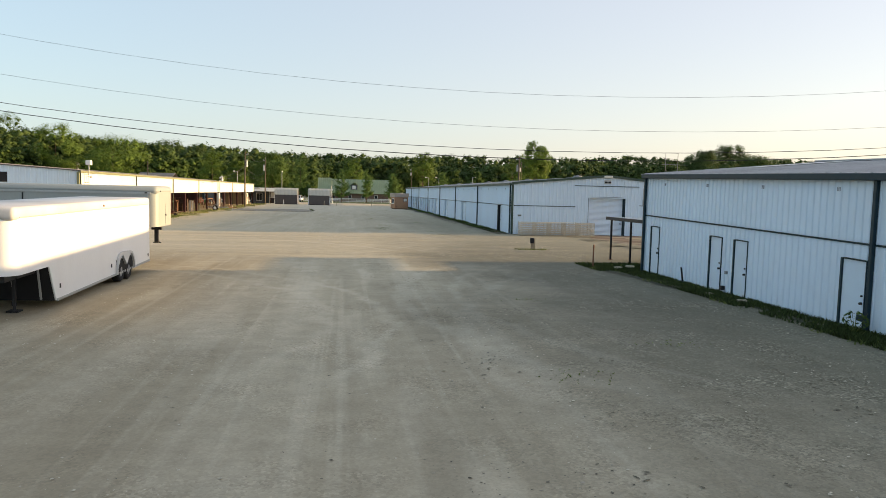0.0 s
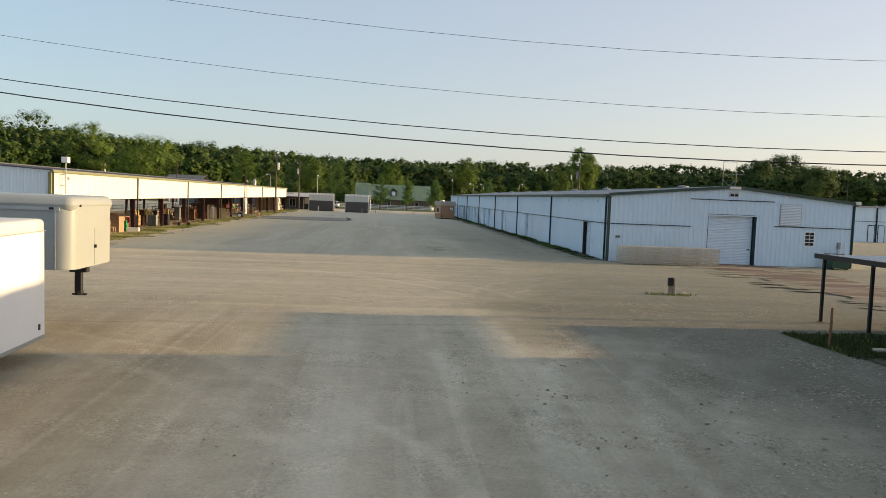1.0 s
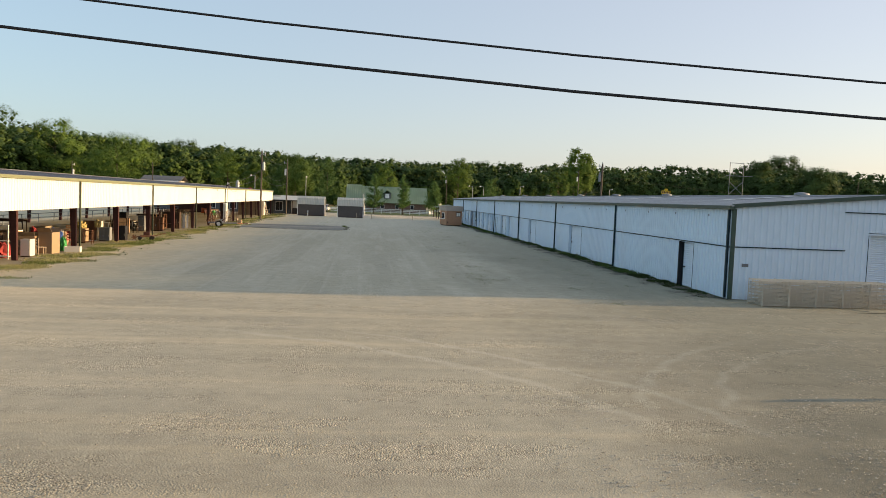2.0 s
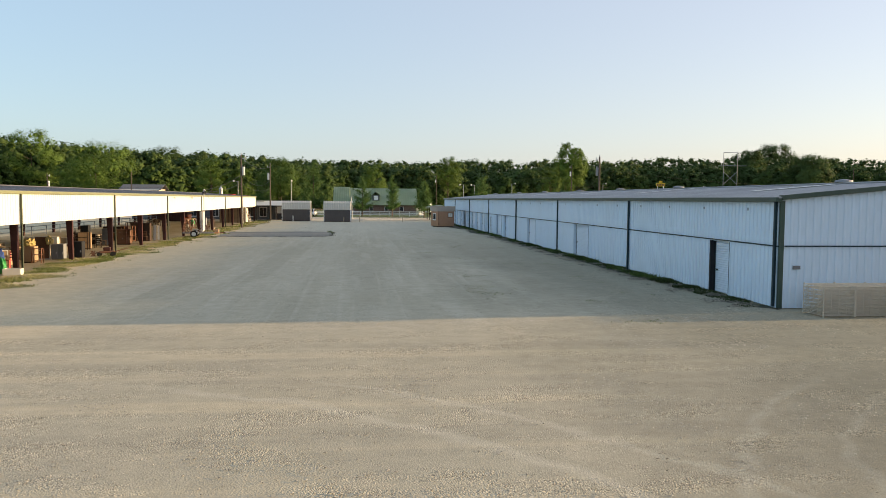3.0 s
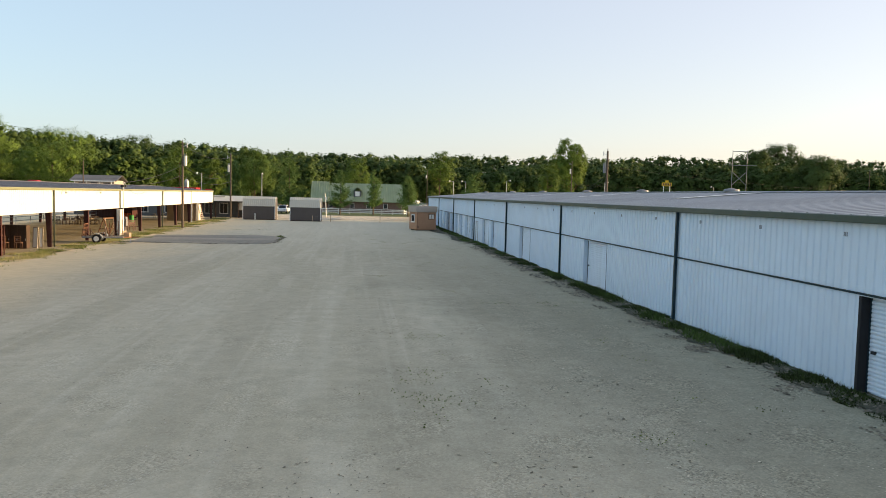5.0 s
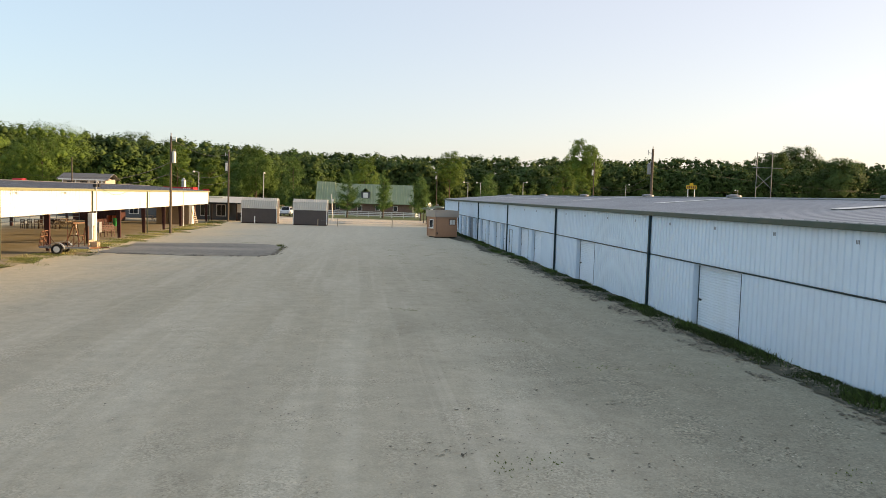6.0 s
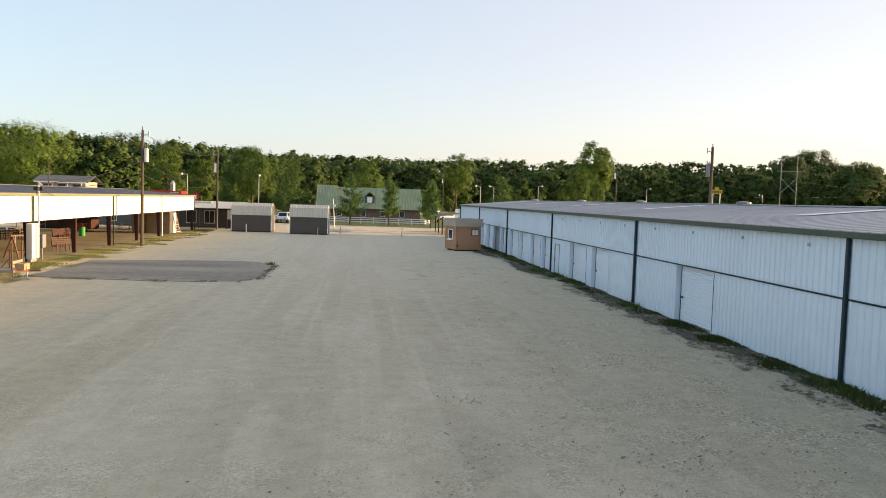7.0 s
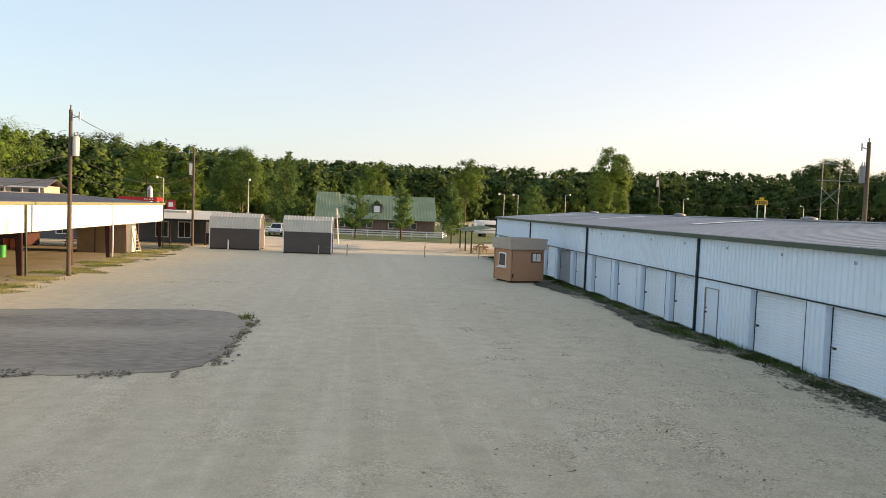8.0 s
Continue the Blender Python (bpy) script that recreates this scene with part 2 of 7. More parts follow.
GUTTER = mat("grey_green_gutter", (0.045, 0.075, 0.06), 0.4, vary=0.12, bump=0.03, dirt=(0.12, 0.12, 0.1), dirt_amt=0.3)
# same dark green trim, its colour yellowed and lightened for the low sun
GUTTER_Y = mat("sunlit_green_trim", (0.2, 0.21, 0.12), 0.45, vary=0.12, bump=0.03)
ROOF = mat("weathered_grey_roof", (0.36, 0.36, 0.365), 0.5, metal=0.1, vary=0.12, scale=0.25, fine=3, bump=0.05, dirt=(0.17, 0.17, 0.16), dirt_amt=0.5)
ROOF_L = mat("dark_grey_roof", (0.12, 0.125, 0.14), 0.5, metal=0.1, vary=0.15, scale=0.25, fine=3, bump=0.05, dirt=(0.07, 0.07, 0.07), dirt_amt=0.5)
SKYLIGHT = mat("translucent_roof_panel", (0.62, 0.62, 0.58), 0.35, vary=0.1, bump=0.03)
RED_STEEL = mat("red_oxide_steel", (0.06, 0.021, 0.017), 0.6, vary=0.25, fine=12, bump=0.08)
GALV = mat("galvanised_steel", (0.42, 0.44, 0.45), 0.45, metal=0.6, vary=0.12, bump=0.05)
BLACK = mat("black_steel", (0.02, 0.02, 0.022), 0.5, vary=0.2, bump=0.05)
RUST = mat("rusty_steel", (0.20, 0.095, 0.055), 0.8, vary=0.35, fine=20, bump=0.2)
RUBBER = mat("tyre_rubber", (0.018, 0.018, 0.018), 0.8, vary=0.2, bump=0.1)
DARKIN = mat("dark_interior", (0.02, 0.02, 0.022), 0.8, vary=0.1, bump=0.0)
GLASS = mat("dark_window_glass", (0.03, 0.035, 0.04), 0.08, vary=0.05, bump=0.0, spec=0.6)
TRAILER_W = mat("white_trailer_skin", (0.84, 0.85, 0.85), 0.35, vary=0.03, scale=0.6, bump=0.02, dirt=(0.6, 0.58, 0.53), dirt_amt=0.25, stretch=(1, 1, 0.4))
TRAILER_R = mat("dusty_trailer_roof", (0.58, 0.585, 0.58), 0.55, vary=0.06, scale=0.5, bump=0.03, dirt=(0.34, 0.32, 0.29), dirt_amt=0.6)
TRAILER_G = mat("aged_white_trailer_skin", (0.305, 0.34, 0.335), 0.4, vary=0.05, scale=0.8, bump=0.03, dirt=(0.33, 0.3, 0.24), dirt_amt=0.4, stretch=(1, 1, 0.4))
WOODPOLE = mat("creosoted_pole", (0.085, 0.07, 0.056), 0.85, vary=0.3, fine=18, bump=0.25, stretch=(4, 4, 0.4))
OLDWOOD = mat("weathered_wood", (0.33, 0.265, 0.19), 0.85, vary=0.25, fine=14, bump=0.2, per_object=0.2, stretch=(1, 1, 0.5))
BROWNWOOD = mat("brown_wood", (0.16, 0.085, 0.05), 0.7, vary=0.25, fine=14, bump=0.12, per_object=0.25)
DARKWOOD = mat("dark_stained_wood", (0.055, 0.035, 0.025), 0.6, vary=0.25, fine=14, bump=0.1, per_object=0.25)
PLY = mat("plywood_panel", (0.33, 0.23, 0.14), 0.8, vary=0.18, scale=1.2, fine=10, bump=0.08, dirt=(0.2, 0.13, 0.08), dirt_amt=0.4)
CARD = mat("cardboard", (0.36, 0.25, 0.155), 0.85, vary=0.1, bump=0.03, per_object=0.2)
TAN = mat("tan_painted_plywood", (0.40, 0.225, 0.135), 0.7, vary=0.1, scale=0.9, fine=9, bump=0.06, dirt=(0.28, 0.15, 0.1), dirt_amt=0.4)
TANROOF = mat("dusty_tan_band", (0.38, 0.33, 0.28), 0.85, vary=0.12, bump=0.1)
SHEDGREY = mat("charcoal_shed_siding", (0.085, 0.074, 0.07), 0.7, vary=0.12, bump=0.05)
SHEDROOF = mat("pale_ribbed_roof", (0.50, 0.475, 0.40), 0.4, metal=0.1, vary=0.06, bump=0.03)
GREENROOF = mat("faded_green_roof", (0.22, 0.28, 0.165), 0.5, vary=0.15, scale=0.5, bump=0.05, dirt=(0.33, 0.36, 0.3), dirt_amt=0.4)
FARROOF = mat("dull_grey_house_roof", (0.13, 0.128, 0.125), 0.7, vary=0.15, bump=0.05)
STONEWALL = mat("brown_stone_wall", (0.17, 0.115, 0.095), 0.9, vary=0.4, scale=3.0, fine=14, bump=0.3, bump_dist=0.04)
WHITEPAINT = mat("white_paint", (0.78, 0.78, 0.76), 0.5, vary=0.05, bump=0.03)
GREYBLUE = mat("grey_blue_siding", (0.10, 0.108, 0.115), 0.7, vary=0.12, bump=0.06)
RED = mat("red_paint", (0.40, 0.025, 0.03), 0.5, vary=0.1, bump=0.02)
BLUE = mat("blue_fabric", (0.03, 0.07, 0.24), 0.8, vary=0.15, bump=0.1)
OLIVE = mat("dark_olive_downspout", (0.05, 0.06, 0.035), 0.5, vary=0.15, bump=0.03)
CLOTH_Y = mat("faded_yellow_cloth", (0.42, 0.33, 0.13), 0.9, vary=0.25, fine=9, bump=0.3, bump_dist=0.03)
CLOTH_R = mat("faded_red_cloth", (0.33, 0.05, 0.05), 0.9, vary=0.25, fine=9, bump=0.3, bump_dist=0.03)
CLOTH_D = mat("dark_mixed_cloth", (0.06, 0.05, 0.045), 0.9, vary=0.4, scale=4, fine=14, bump=0.3, bump_dist=0.03, dirt=(0.4, 0.36, 0.3), dirt_amt=0.6)
GREEN = mat("green_plastic", (0.03, 0.27, 0.07), 0.5, vary=0.1, bump=0.02)
ORANGE = mat("orange_paint", (0.6, 0.12, 0.03), 0.5, vary=0.1, bump=0.02)
YELLOW = mat("yellow_sign_face", (0.65, 0.42, 0.03), 0.5, vary=0.08, bump=0.02)
GREYM = mat("grey_enamel", (0.2, 0.21, 0.22), 0.5, vary=0.1, bump=0.03, per_object=0.25)
WHITEM = mat("off_white_enamel", (0.66, 0.64, 0.58), 0.5, vary=0.06, bump=0.02, per_object=0.1)
CARWHITE = mat("white_car_paint", (0.72, 0.74, 0.76), 0.25, vary=0.02, bump=0.0, spec=0.5)
CONCRETE = mat("stained_concrete", (0.27, 0.242, 0.2), 0.95, vary=0.42, scale=0.3, fine=7, bump=0.1, dirt=(0.44, 0.39, 0.30), dirt_amt=0.95, stretch=(0.3, 1.0, 1), spec=0.1)
CAGEWIRE = mat("cream_wire", (0.5, 0.455, 0.37), 0.7, vary=0.15)
ASPHALT = mat("worn_dark_paving", (0.12, 0.085, 0.068), 0.95, vary=0.3, scale=0.7, fine=9, bump=0.3, dirt=(0.42, 0.36, 0.27), dirt_amt=0.9, stretch=(0.35, 1.6, 1))
DIRT = mat("trodden_dirt", (0.36, 0.305, 0.20), 0.95, vary=0.22, scale=0.5, fine=9, bump=0.25, bump_dist=0.02, dirt=(0.20, 0.18, 0.085), dirt_amt=0.7)
MULCH = mat("dark_wet_litter", (0.06, 0.06, 0.038), 0.95, vary=0.5, scale=2.2, fine=16, bump=0.6, bump_dist=0.03, dirt=(0.24, 0.21, 0.15), dirt_amt=0.4)
LAWN = mat("mown_lawn", (0.10, 0.13, 0.04), 0.95, vary=0.25, scale=0.25, fine=6, bump=0.4, bump_dist=0.04, dirt=(0.22, 0.19, 0.1), dirt_amt=0.5)
SANDROAD = gravel("pale_dirt_road", (0.60, 0.51, 0.38), (0.42, 0.35, 0.26), (0.55, 0.46, 0.34), False)
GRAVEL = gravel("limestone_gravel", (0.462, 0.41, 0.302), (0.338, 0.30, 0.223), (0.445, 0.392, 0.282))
STONE = mat("loose_stone", (0.46, 0.41, 0.32), 0.95, vary=0.2, fine=20, bump=0.2, per_island=0.3)
DARKSTONE = mat("dark_litter_bits", (0.19, 0.165, 0.125), 0.95, vary=0.3, bump=0.1, per_island=0.5)
LITTER = mat("dead_leaf_litter", (0.17, 0.15, 0.105), 0.95, vary=0.3, bump=0.1, per_island=0.5)
# tones carry some light: B darker for backlit woods, C lighter for sunlit crowns
LEAF_A = leaf_mat("broad_leaves", (0.070, 0.121, 0.028), 0.25)
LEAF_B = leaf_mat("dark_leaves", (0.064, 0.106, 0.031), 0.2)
LEAF_C = leaf_mat("yellow_green_leaves", (0.105, 0.170, 0.032), 0.22)
NEEDLE = leaf_mat("pine_needles", (0.10, 0.175, 0.05), 0.35)
WEED = leaf_mat("weed_blades", (0.05, 0.072, 0.022), 0.5)
GREENWEED = leaf_mat("fresh_weed_blades", (0.075, 0.12, 0.03), 0.45)
MARK = mat("faded_grey_lettering", (0.2, 0.23, 0.27), 0.6, vary=0.2)
DRYGRASS = leaf_mat("dry_grass_blades", (0.30, 0.29, 0.13), 0.4)
VERGE = leaf_mat("verge_grass_blades", (0.15, 0.185, 0.055), 0.4)
BARK = mat("bark", (0.10, 0.075, 0.055), 0.95, vary=0.3, fine=8, bump=0.4, stretch=(3, 3, 0.6))


# ---- mesh helpers ----
def box(bm, x0, x1, y0, y1, z0, z1, bevel=0.0, m=None):
    x0, x1, y0, y1, z0, z1 = min(x0, x1), max(x0, x1), min(y0, y1), max(y0, y1), min(z0, z1), max(z0, z1)
    vs = bmesh.ops.create_cube(bm, size=1.0)["verts"]
    t = Matrix.Translation(((x0 + x1) / 2, (y0 + y1) / 2, (z0 + z1) / 2)) @ Matrix.Diagonal((x1 - x0, y1 - y0, z1 - z0, 1))
    bmesh.ops.transform(bm, matrix=t, verts=vs)
    if bevel:
        es = list({e for v in vs for e in v.link_edges})
        vs = [v for f in bmesh.ops.bevel(bm, geom=es, offset=bevel, segments=2, affect="EDGES", profile=0.5)["faces"] for v in f.verts]
        vs = list(set(vs))
        if m is not None:
            linked = set(vs)
            stack = list(vs)
            while stack:
                for e in stack.pop().link_edges:
                    for v in e.verts:
                        if v not in linked:
                            linked.add(v)
                            stack.append(v)
            vs = list(linked)
    if m is not None:
        bmesh.ops.transform(bm, matrix=m, verts=vs)
    return bm


def rod(bm, a, b, r0, r1=None, seg=8):
    """A round bar from a to b."""
    a, b = Vector(a), Vector(b)
    d = b - a
    vs = bmesh.ops.create_cone(bm, cap_ends=True, segments=seg, radius1=r0, radius2=r0 if r1 is None else r1, depth=d.length)["verts"]
    q = d.to_track_quat("Z", "Y").to_matrix().to_4x4()
    bmesh.ops.transform(bm, matrix=Matrix.Translation((a + b) / 2) @ q, verts=vs)
    return bm


def beam(bm, a, b, w, h):
    """A square bar from a to b, w across and h deep."""
    a, b = Vector(a), Vector(b)
    d = b - a
    vs = bmesh.ops.create_cube(bm, size=1.0)["verts"]
    q = d.to_track_quat("Z", "Y").to_matrix().to_4x4()
    bmesh.ops.transform(bm, matrix=Matrix.Translation((a + b) / 2) @ q @ Matrix.Diagonal((w, h, d.length, 1)), verts=vs)
    return bm


def part(name, bm, material, parent=None, label="", smooth=False):
    """Link a bmesh as one mesh object under a thing or a part."""
    me = bpy.data.meshes.new(name)
    bm.to_mesh(me)
    bm.free()
    me.materials.append(material)
    if smooth:
        me.shade_smooth()
        me.set_sharp_from_angle(angle=radians(35))
    ob = new(name, me)
    if parent is not None:
        ob.parent = parent
    return tagged(ob, label)


def bpart(name, boxes, material, parent=None, label="", bevel=0.0):
    bm = bmesh.new()
    for b in boxes:
        box(bm, *b, bevel=bevel)
    return part(name, bm, material, parent, label)


def thing(name, label, category, at=(0, 0, 0), turn=0.0, group="", kind=""):
    ob = new(name)
    ob.empty_display_size = 0.2
    ob.matrix_basis = pose(*at, 0, 0, turn)
    return tagged(ob, label, category, group, kind)


def array_mesh(name, verts, faces, material, parent=None, soft_cores=False):
    """A mesh from numpy vertices and one or more arrays of equal-sized faces."""
    sets = faces if isinstance(faces, tuple) else (faces,)
    me = bpy.data.meshes.new(name)
    sizes = np.concatenate([np.full(len(f), f.shape[1]) for f in sets])
    me.vertices.add(len(verts))
    me.vertices.foreach_set("co", np.asarray(verts, np.float32).ravel())
    me.loops.add(int(sizes.sum()))
    me.loops.foreach_set("vertex_index", np.concatenate([f.astype(np.int32).ravel() for f in sets]))
    me.polygons.add(len(sizes))
    me.polygons.foreach_set("loop_start", (np.cumsum(sizes) - sizes).astype(np.int32))
    if soft_cores:                     # only the inner bodies of leaf clumps are shaded round
        me.polygons.foreach_set("use_smooth", sizes == 3)
    me.update(calc_edges=True)
    me.validate()
    me.materials.append(material)
    ob = new(name, me)
    if parent is not None:
        ob.parent = parent
    return ob


def wall_matrix(origin, u, n):
    u, n = Vector(u), Vector(n)
    m = Matrix.Identity(4)
    for i in range(3):
        m[i][0], m[i][1], m[i][2], m[i][3] = u[i], n[i], (0, 0, 1)[i], origin[i]
    return m


def ribbed(m, u0, u1, z0, top, pitch=0.305, rib=0.032, thick=0.08):
    """A sheet of trapezoid-ribbed cladding with a flat back, from u0 to u1 and from z0 up to top(u)."""
    prof = [(u0, 0.0)]
    k = math.floor(u0 / pitch) * pitch
    while k < u1:
        for du, dn in ((0.10, 0.0), (0.13, rib), (0.19, rib), (0.22, 0.0)):
            if u0 < k + du < u1:
                prof.append((k + du, dn))
        k += pitch
    prof.append((u1, 0.0))
    bm = bmesh.new()
    zt = top if callable(top) else (lambda u: top)
    zb = z0 if callable(z0) else (lambda u: z0)
    lo = [bm.verts.new((u, n, zb(u))) for u, n in prof]
    hi = [bm.verts.new((u, n, zt(u))) for u, n in prof]
    blo = [bm.verts.new((u, -thick, zb(u))) for u, n in prof]
    bhi = [bm.verts.new((u, -thick, zt(u))) for u, n in prof]
    for i in range(len(prof) - 1):
        bm.faces.new((lo[i], lo[i + 1], hi[i + 1], hi[i]))
        bm.faces.new((blo[i + 1], blo[i], bhi[i], bhi[i + 1]))
        bm.faces.new((hi[i], hi[i + 1], bhi[i + 1], bhi[i]))
        bm.faces.new((lo[i + 1], lo[i], blo[i], blo[i + 1]))
    for i, s in ((0, 1), (-1, -1)):
        bm.faces.new((lo[i], hi[i], bhi[i], blo[i])[::s])
    bm.transform(m)
    bmesh.ops.recalc_face_normals(bm, faces=bm.faces)
    return bm


def mbox(m, *dims, bevel=0.0):
    bm = bmesh.new()
    box(bm, *dims, bevel=bevel)
    bm.transform(m)
    bmesh.ops.recalc_face_normals(bm, faces=bm.faces)
    return bm


def roll_door(b, m, u0, u1, z1, recess=0.26, door_mat=None, far_jamb=None, handle_side=1):
    """A slatted steel rolling door set back in its opening between u0 and u1."""
    d = door_mat or WHITE_DOOR
    door = part("rolling_door", mbox(m, u0, u1, -recess - 0.04, -recess + 0.003, 0.0, z1), d, b)
    prof = ((0.0, 0.0), (0.010, 0.042), (0.04, 0.046), (0.075, 0.03), (0.09, 0.008), (0.1, 0.0))
    bm = bmesh.new()
    rows = [[bm.verts.new((u, -recess + n, z)) for u in (u0 + 0.004, u1 - 0.004)] for z, n in prof]
    for lo, hi in zip(rows, rows[1:]):
        bm.faces.new((lo[0], lo[1], hi[1], hi[0]))
    for k in (0, 1):
        bm.faces.new([r[k] for r in rows][::1 if k else -1])
    bm.faces.new((rows[0][0], rows[-1][0], rows[-1][1], rows[0][1]))
    bm.transform(m)
    bmesh.ops.recalc_face_normals(bm, faces=bm.faces)
    me = bpy.data.meshes.new("slat")
    bm.to_mesh(me)
    bm.free()
    me.materials.append(d)
    for k in range(int((z1 - 0.02) / 0.1)):
        slat = new("slat", me)
        slat.parent = door
        slat.location = (0, 0, 0.02 + 0.1 * k)
        tagged(slat)
    part("handle", mbox(m, *((u0 + 0.15, u0 + 0.3) if handle_side < 0 else (u1 - 0.3, u1 - 0.15)), -recess + 0.03, -recess + 0.08, 0.95, 1.02), BLACK, door)
    part("jamb", mbox(m, u0 - 0.1, u0, -recess - 0.05, 0.012, 0, z1), WHITE, b)
    part("jamb", mbox(m, u1, u1 + 0.1, -recess - 0.05, 0.012, 0, z1), far_jamb or WHITE, b)
    part("door_track", mbox(m, u1 - 0.05, u1 - 0.002, -recess + 0.03, -recess + 0.05, 0, z1), NAVY, b)
    part("door_track", mbox(m, u0 - 0.1, u0 - 0.07, 0.013, 0.022, 0, z1), NAVY, b)
    part("header", mbox(m, u0 - 0.1, u1 + 0.1, -recess - 0.05, 0.0, z1, z1 + 0.07), WHITE, b)


def walk_door(b, m, u0, u1, z1, knob=1, rim=None):
    """A flush steel door in a dark frame."""
    door = part("door", mbox(m, u0 + 0.01, u1 - 0.04, -0.06, -0.01, 0.03, z1 - 0.02, bevel=0.004), PLAIN_DOOR, b)
    ku = u1 - 0.13 if knob > 0 else u0 + 0.13
    bm = bmesh.new()
    rod(bm, (ku, -0.02, 0.97), (ku, 0.06, 0.97), 0.035)
    rod(bm, (ku, -0.02, 1.16), (ku, 0.03, 1.16), 0.025)
    bm.transform(m)
    part("door_knob", bm, BLACK, door)
    bm = bmesh.new()
    box(bm, u0 - 0.015, u0 + 0.01, -0.08, 0.034, 0, z1)
    box(bm, u1 - 0.04, u1 + 0.03, -0.08, 0.034, 0, z1)
    box(bm, u0 + 0.01, u1 - 0.04, -0.08, 0.034, z1 - 0.02, z1 + 0.008)
    box(bm, u0 + 0.01, u1 - 0.04, -0.08, 0.04, -0.02, 0.03)
    bm.transform(m)
    bmesh.ops.recalc_face_normals(bm, faces=bm.faces)
    part("door_frame", bm, rim or NAVY, b)


def clad_side(b, m, length, eave, girt, posts, openings, marks=(), edge=None):
    """One long side: an upper band, a girt trim, lower panels between openings, downspouts and a gutter.
    openings: (u0, u1, kind, height)."""
    edges = [0.0] + [p for p in sorted(posts) if 0.5 < p < length - 0.5] + [length]
    for a, c in zip(edges, edges[1:]):
        part("upper_wall_panel", ribbed(m, a + 0.002, c - 0.002, girt + 0.03, eave), WHITE, b)
        cur = a
        for u0, u1, kind, h in sorted(o for o in openings if a <= (o[0] + o[1]) / 2 < c):
            g = 0.1 if kind == "roll" else 0.02
            if u0 - g > cur + 0.02:
                part("wall_panel", ribbed(m, cur + 0.002, u0 - g, 0.0, girt - 0.03), WHITE, b)
            if kind == "walk":
                part("wall_panel", ribbed(m, u0 - 0.02, u1 + 0.03, h + 0.02, girt - 0.03), WHITE, b)
            cur = u1 + (0.1 if kind == "roll" else 0.03)
        if cur < c - 0.03:
            part("wall_panel", ribbed(m, cur, c - 0.002, 0.0, girt - 0.03), WHITE, b)
    part("girt_trim", mbox(m, 0, length, -0.02, 0.042, girt - 0.022, girt + 0.022), NAVY, b)
    for p in posts:
        part("downspout", mbox(m, p - 0.06, p + 0.06, 0.04, 0.14, 0.05, eave - 0.02, bevel=0.015), NAVY, b)
    part("gutter", mbox(m, -0.1, length + 0.1, -0.02, 0.22, eave - 0.03, eave + 0.15, bevel=0.02), edge or GUTTER, b)
    for u, z in marks:
        bm = bmesh.new()
        for k in range(3):
            box(bm, u - 0.075 + k * 0.055, u - 0.045 + k * 0.055, 0.033, 0.041, z - 0.055, z + 0.055)
        bm.transform(m)
        part("wall_mark", bm, MARK, b)


def gable_roof(b, x0, x1, y0, y1, eave, ridge, roof_mat, over=0.12, pitch=0.61, lights=()):
    """Two ribbed slopes with a ridge cap, running along y."""
    xm = (x0 + x1) / 2
    for side in (-1, 1):
        xe = x0 - over if side < 0 else x1 + over
        slope = (ridge - eave) / abs(xm - xe)
        run = math.hypot(xm - xe, ridge - eave)
        u = Vector((0, 1, 0))
        v = Vector((xm - xe, 0, ridge - eave)).normalized()
        n = u.cross(v)
        if n.z < 0:
            n = -n
        m = Matrix.Identity(4)
        o = Vector((xe, y0 - over, eave + 0.16))
        for i in range(3):
            m[i][0], m[i][1], m[i][2], m[i][3] = u[i], n[i], v[i], o[i]
        part("roof_slope", ribbed(m, 0, y1 - y0 + 2 * over, 0.0, run, pitch, 0.022, 0.05), roof_mat, b)
        for yl in lights:
            part("roof_light", mbox(m, yl - y0, yl - y0 + 0.85, 0.037, 0.045, run * 0.42, run * 0.93), SKYLIGHT, b)
    bm = bmesh.new()
    box(bm, xm - 0.25, xm + 0.25, y0 - over, y1 + over, ridge + 0.165, ridge + 0.235, bevel=0.02)
    part("ridge_cap", bm, roof_mat, b)


# ---- ground ----
def hill(x, y):
    """Height of the land: flat at the yard, rising under the far woods."""
    t = min(max((math.hypot(x * 0.8, y) - 330) / 260, 0), 1)
    return 14 * t * t * (3 - 2 * t)


def axis(breaks):
    out = []
    for a, b, step in breaks:
        out += list(np.arange(a, b, step))
    return np.array(out + [breaks[-1][1]])


gx = axis([(-3000, -600, 300), (-600, -120, 40), (-120, -40, 8), (-40, 40, 1.0), (40, 120, 8), (120, 600, 40), (600, 3000, 300)])
gy = axis([(-3000, -300, 300), (-300, -20, 20), (-20, 185, 1.0), (185, 330, 5), (330, 700, 30), (700, 4000, 300)])
GX, GY = np.meshgrid(gx, gy)
GZ = np.array([[hill(x, y) + 0.02 * noise.noise((x * 0.25, y * 0.12, 0)) * (1 if abs(x) < 60 and y < 200 else 0) - 0.012 for x in gx] for y in gy])
gi = np.arange(GX.size).reshape(GX.shape)
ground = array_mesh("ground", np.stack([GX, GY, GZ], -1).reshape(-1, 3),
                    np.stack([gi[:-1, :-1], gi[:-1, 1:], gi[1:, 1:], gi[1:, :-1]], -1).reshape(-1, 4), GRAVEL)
ground.data.shade_smooth()
tagged(ground, "grey-tan crushed limestone gravel yard with worn tracks", "ground", kind="structure")


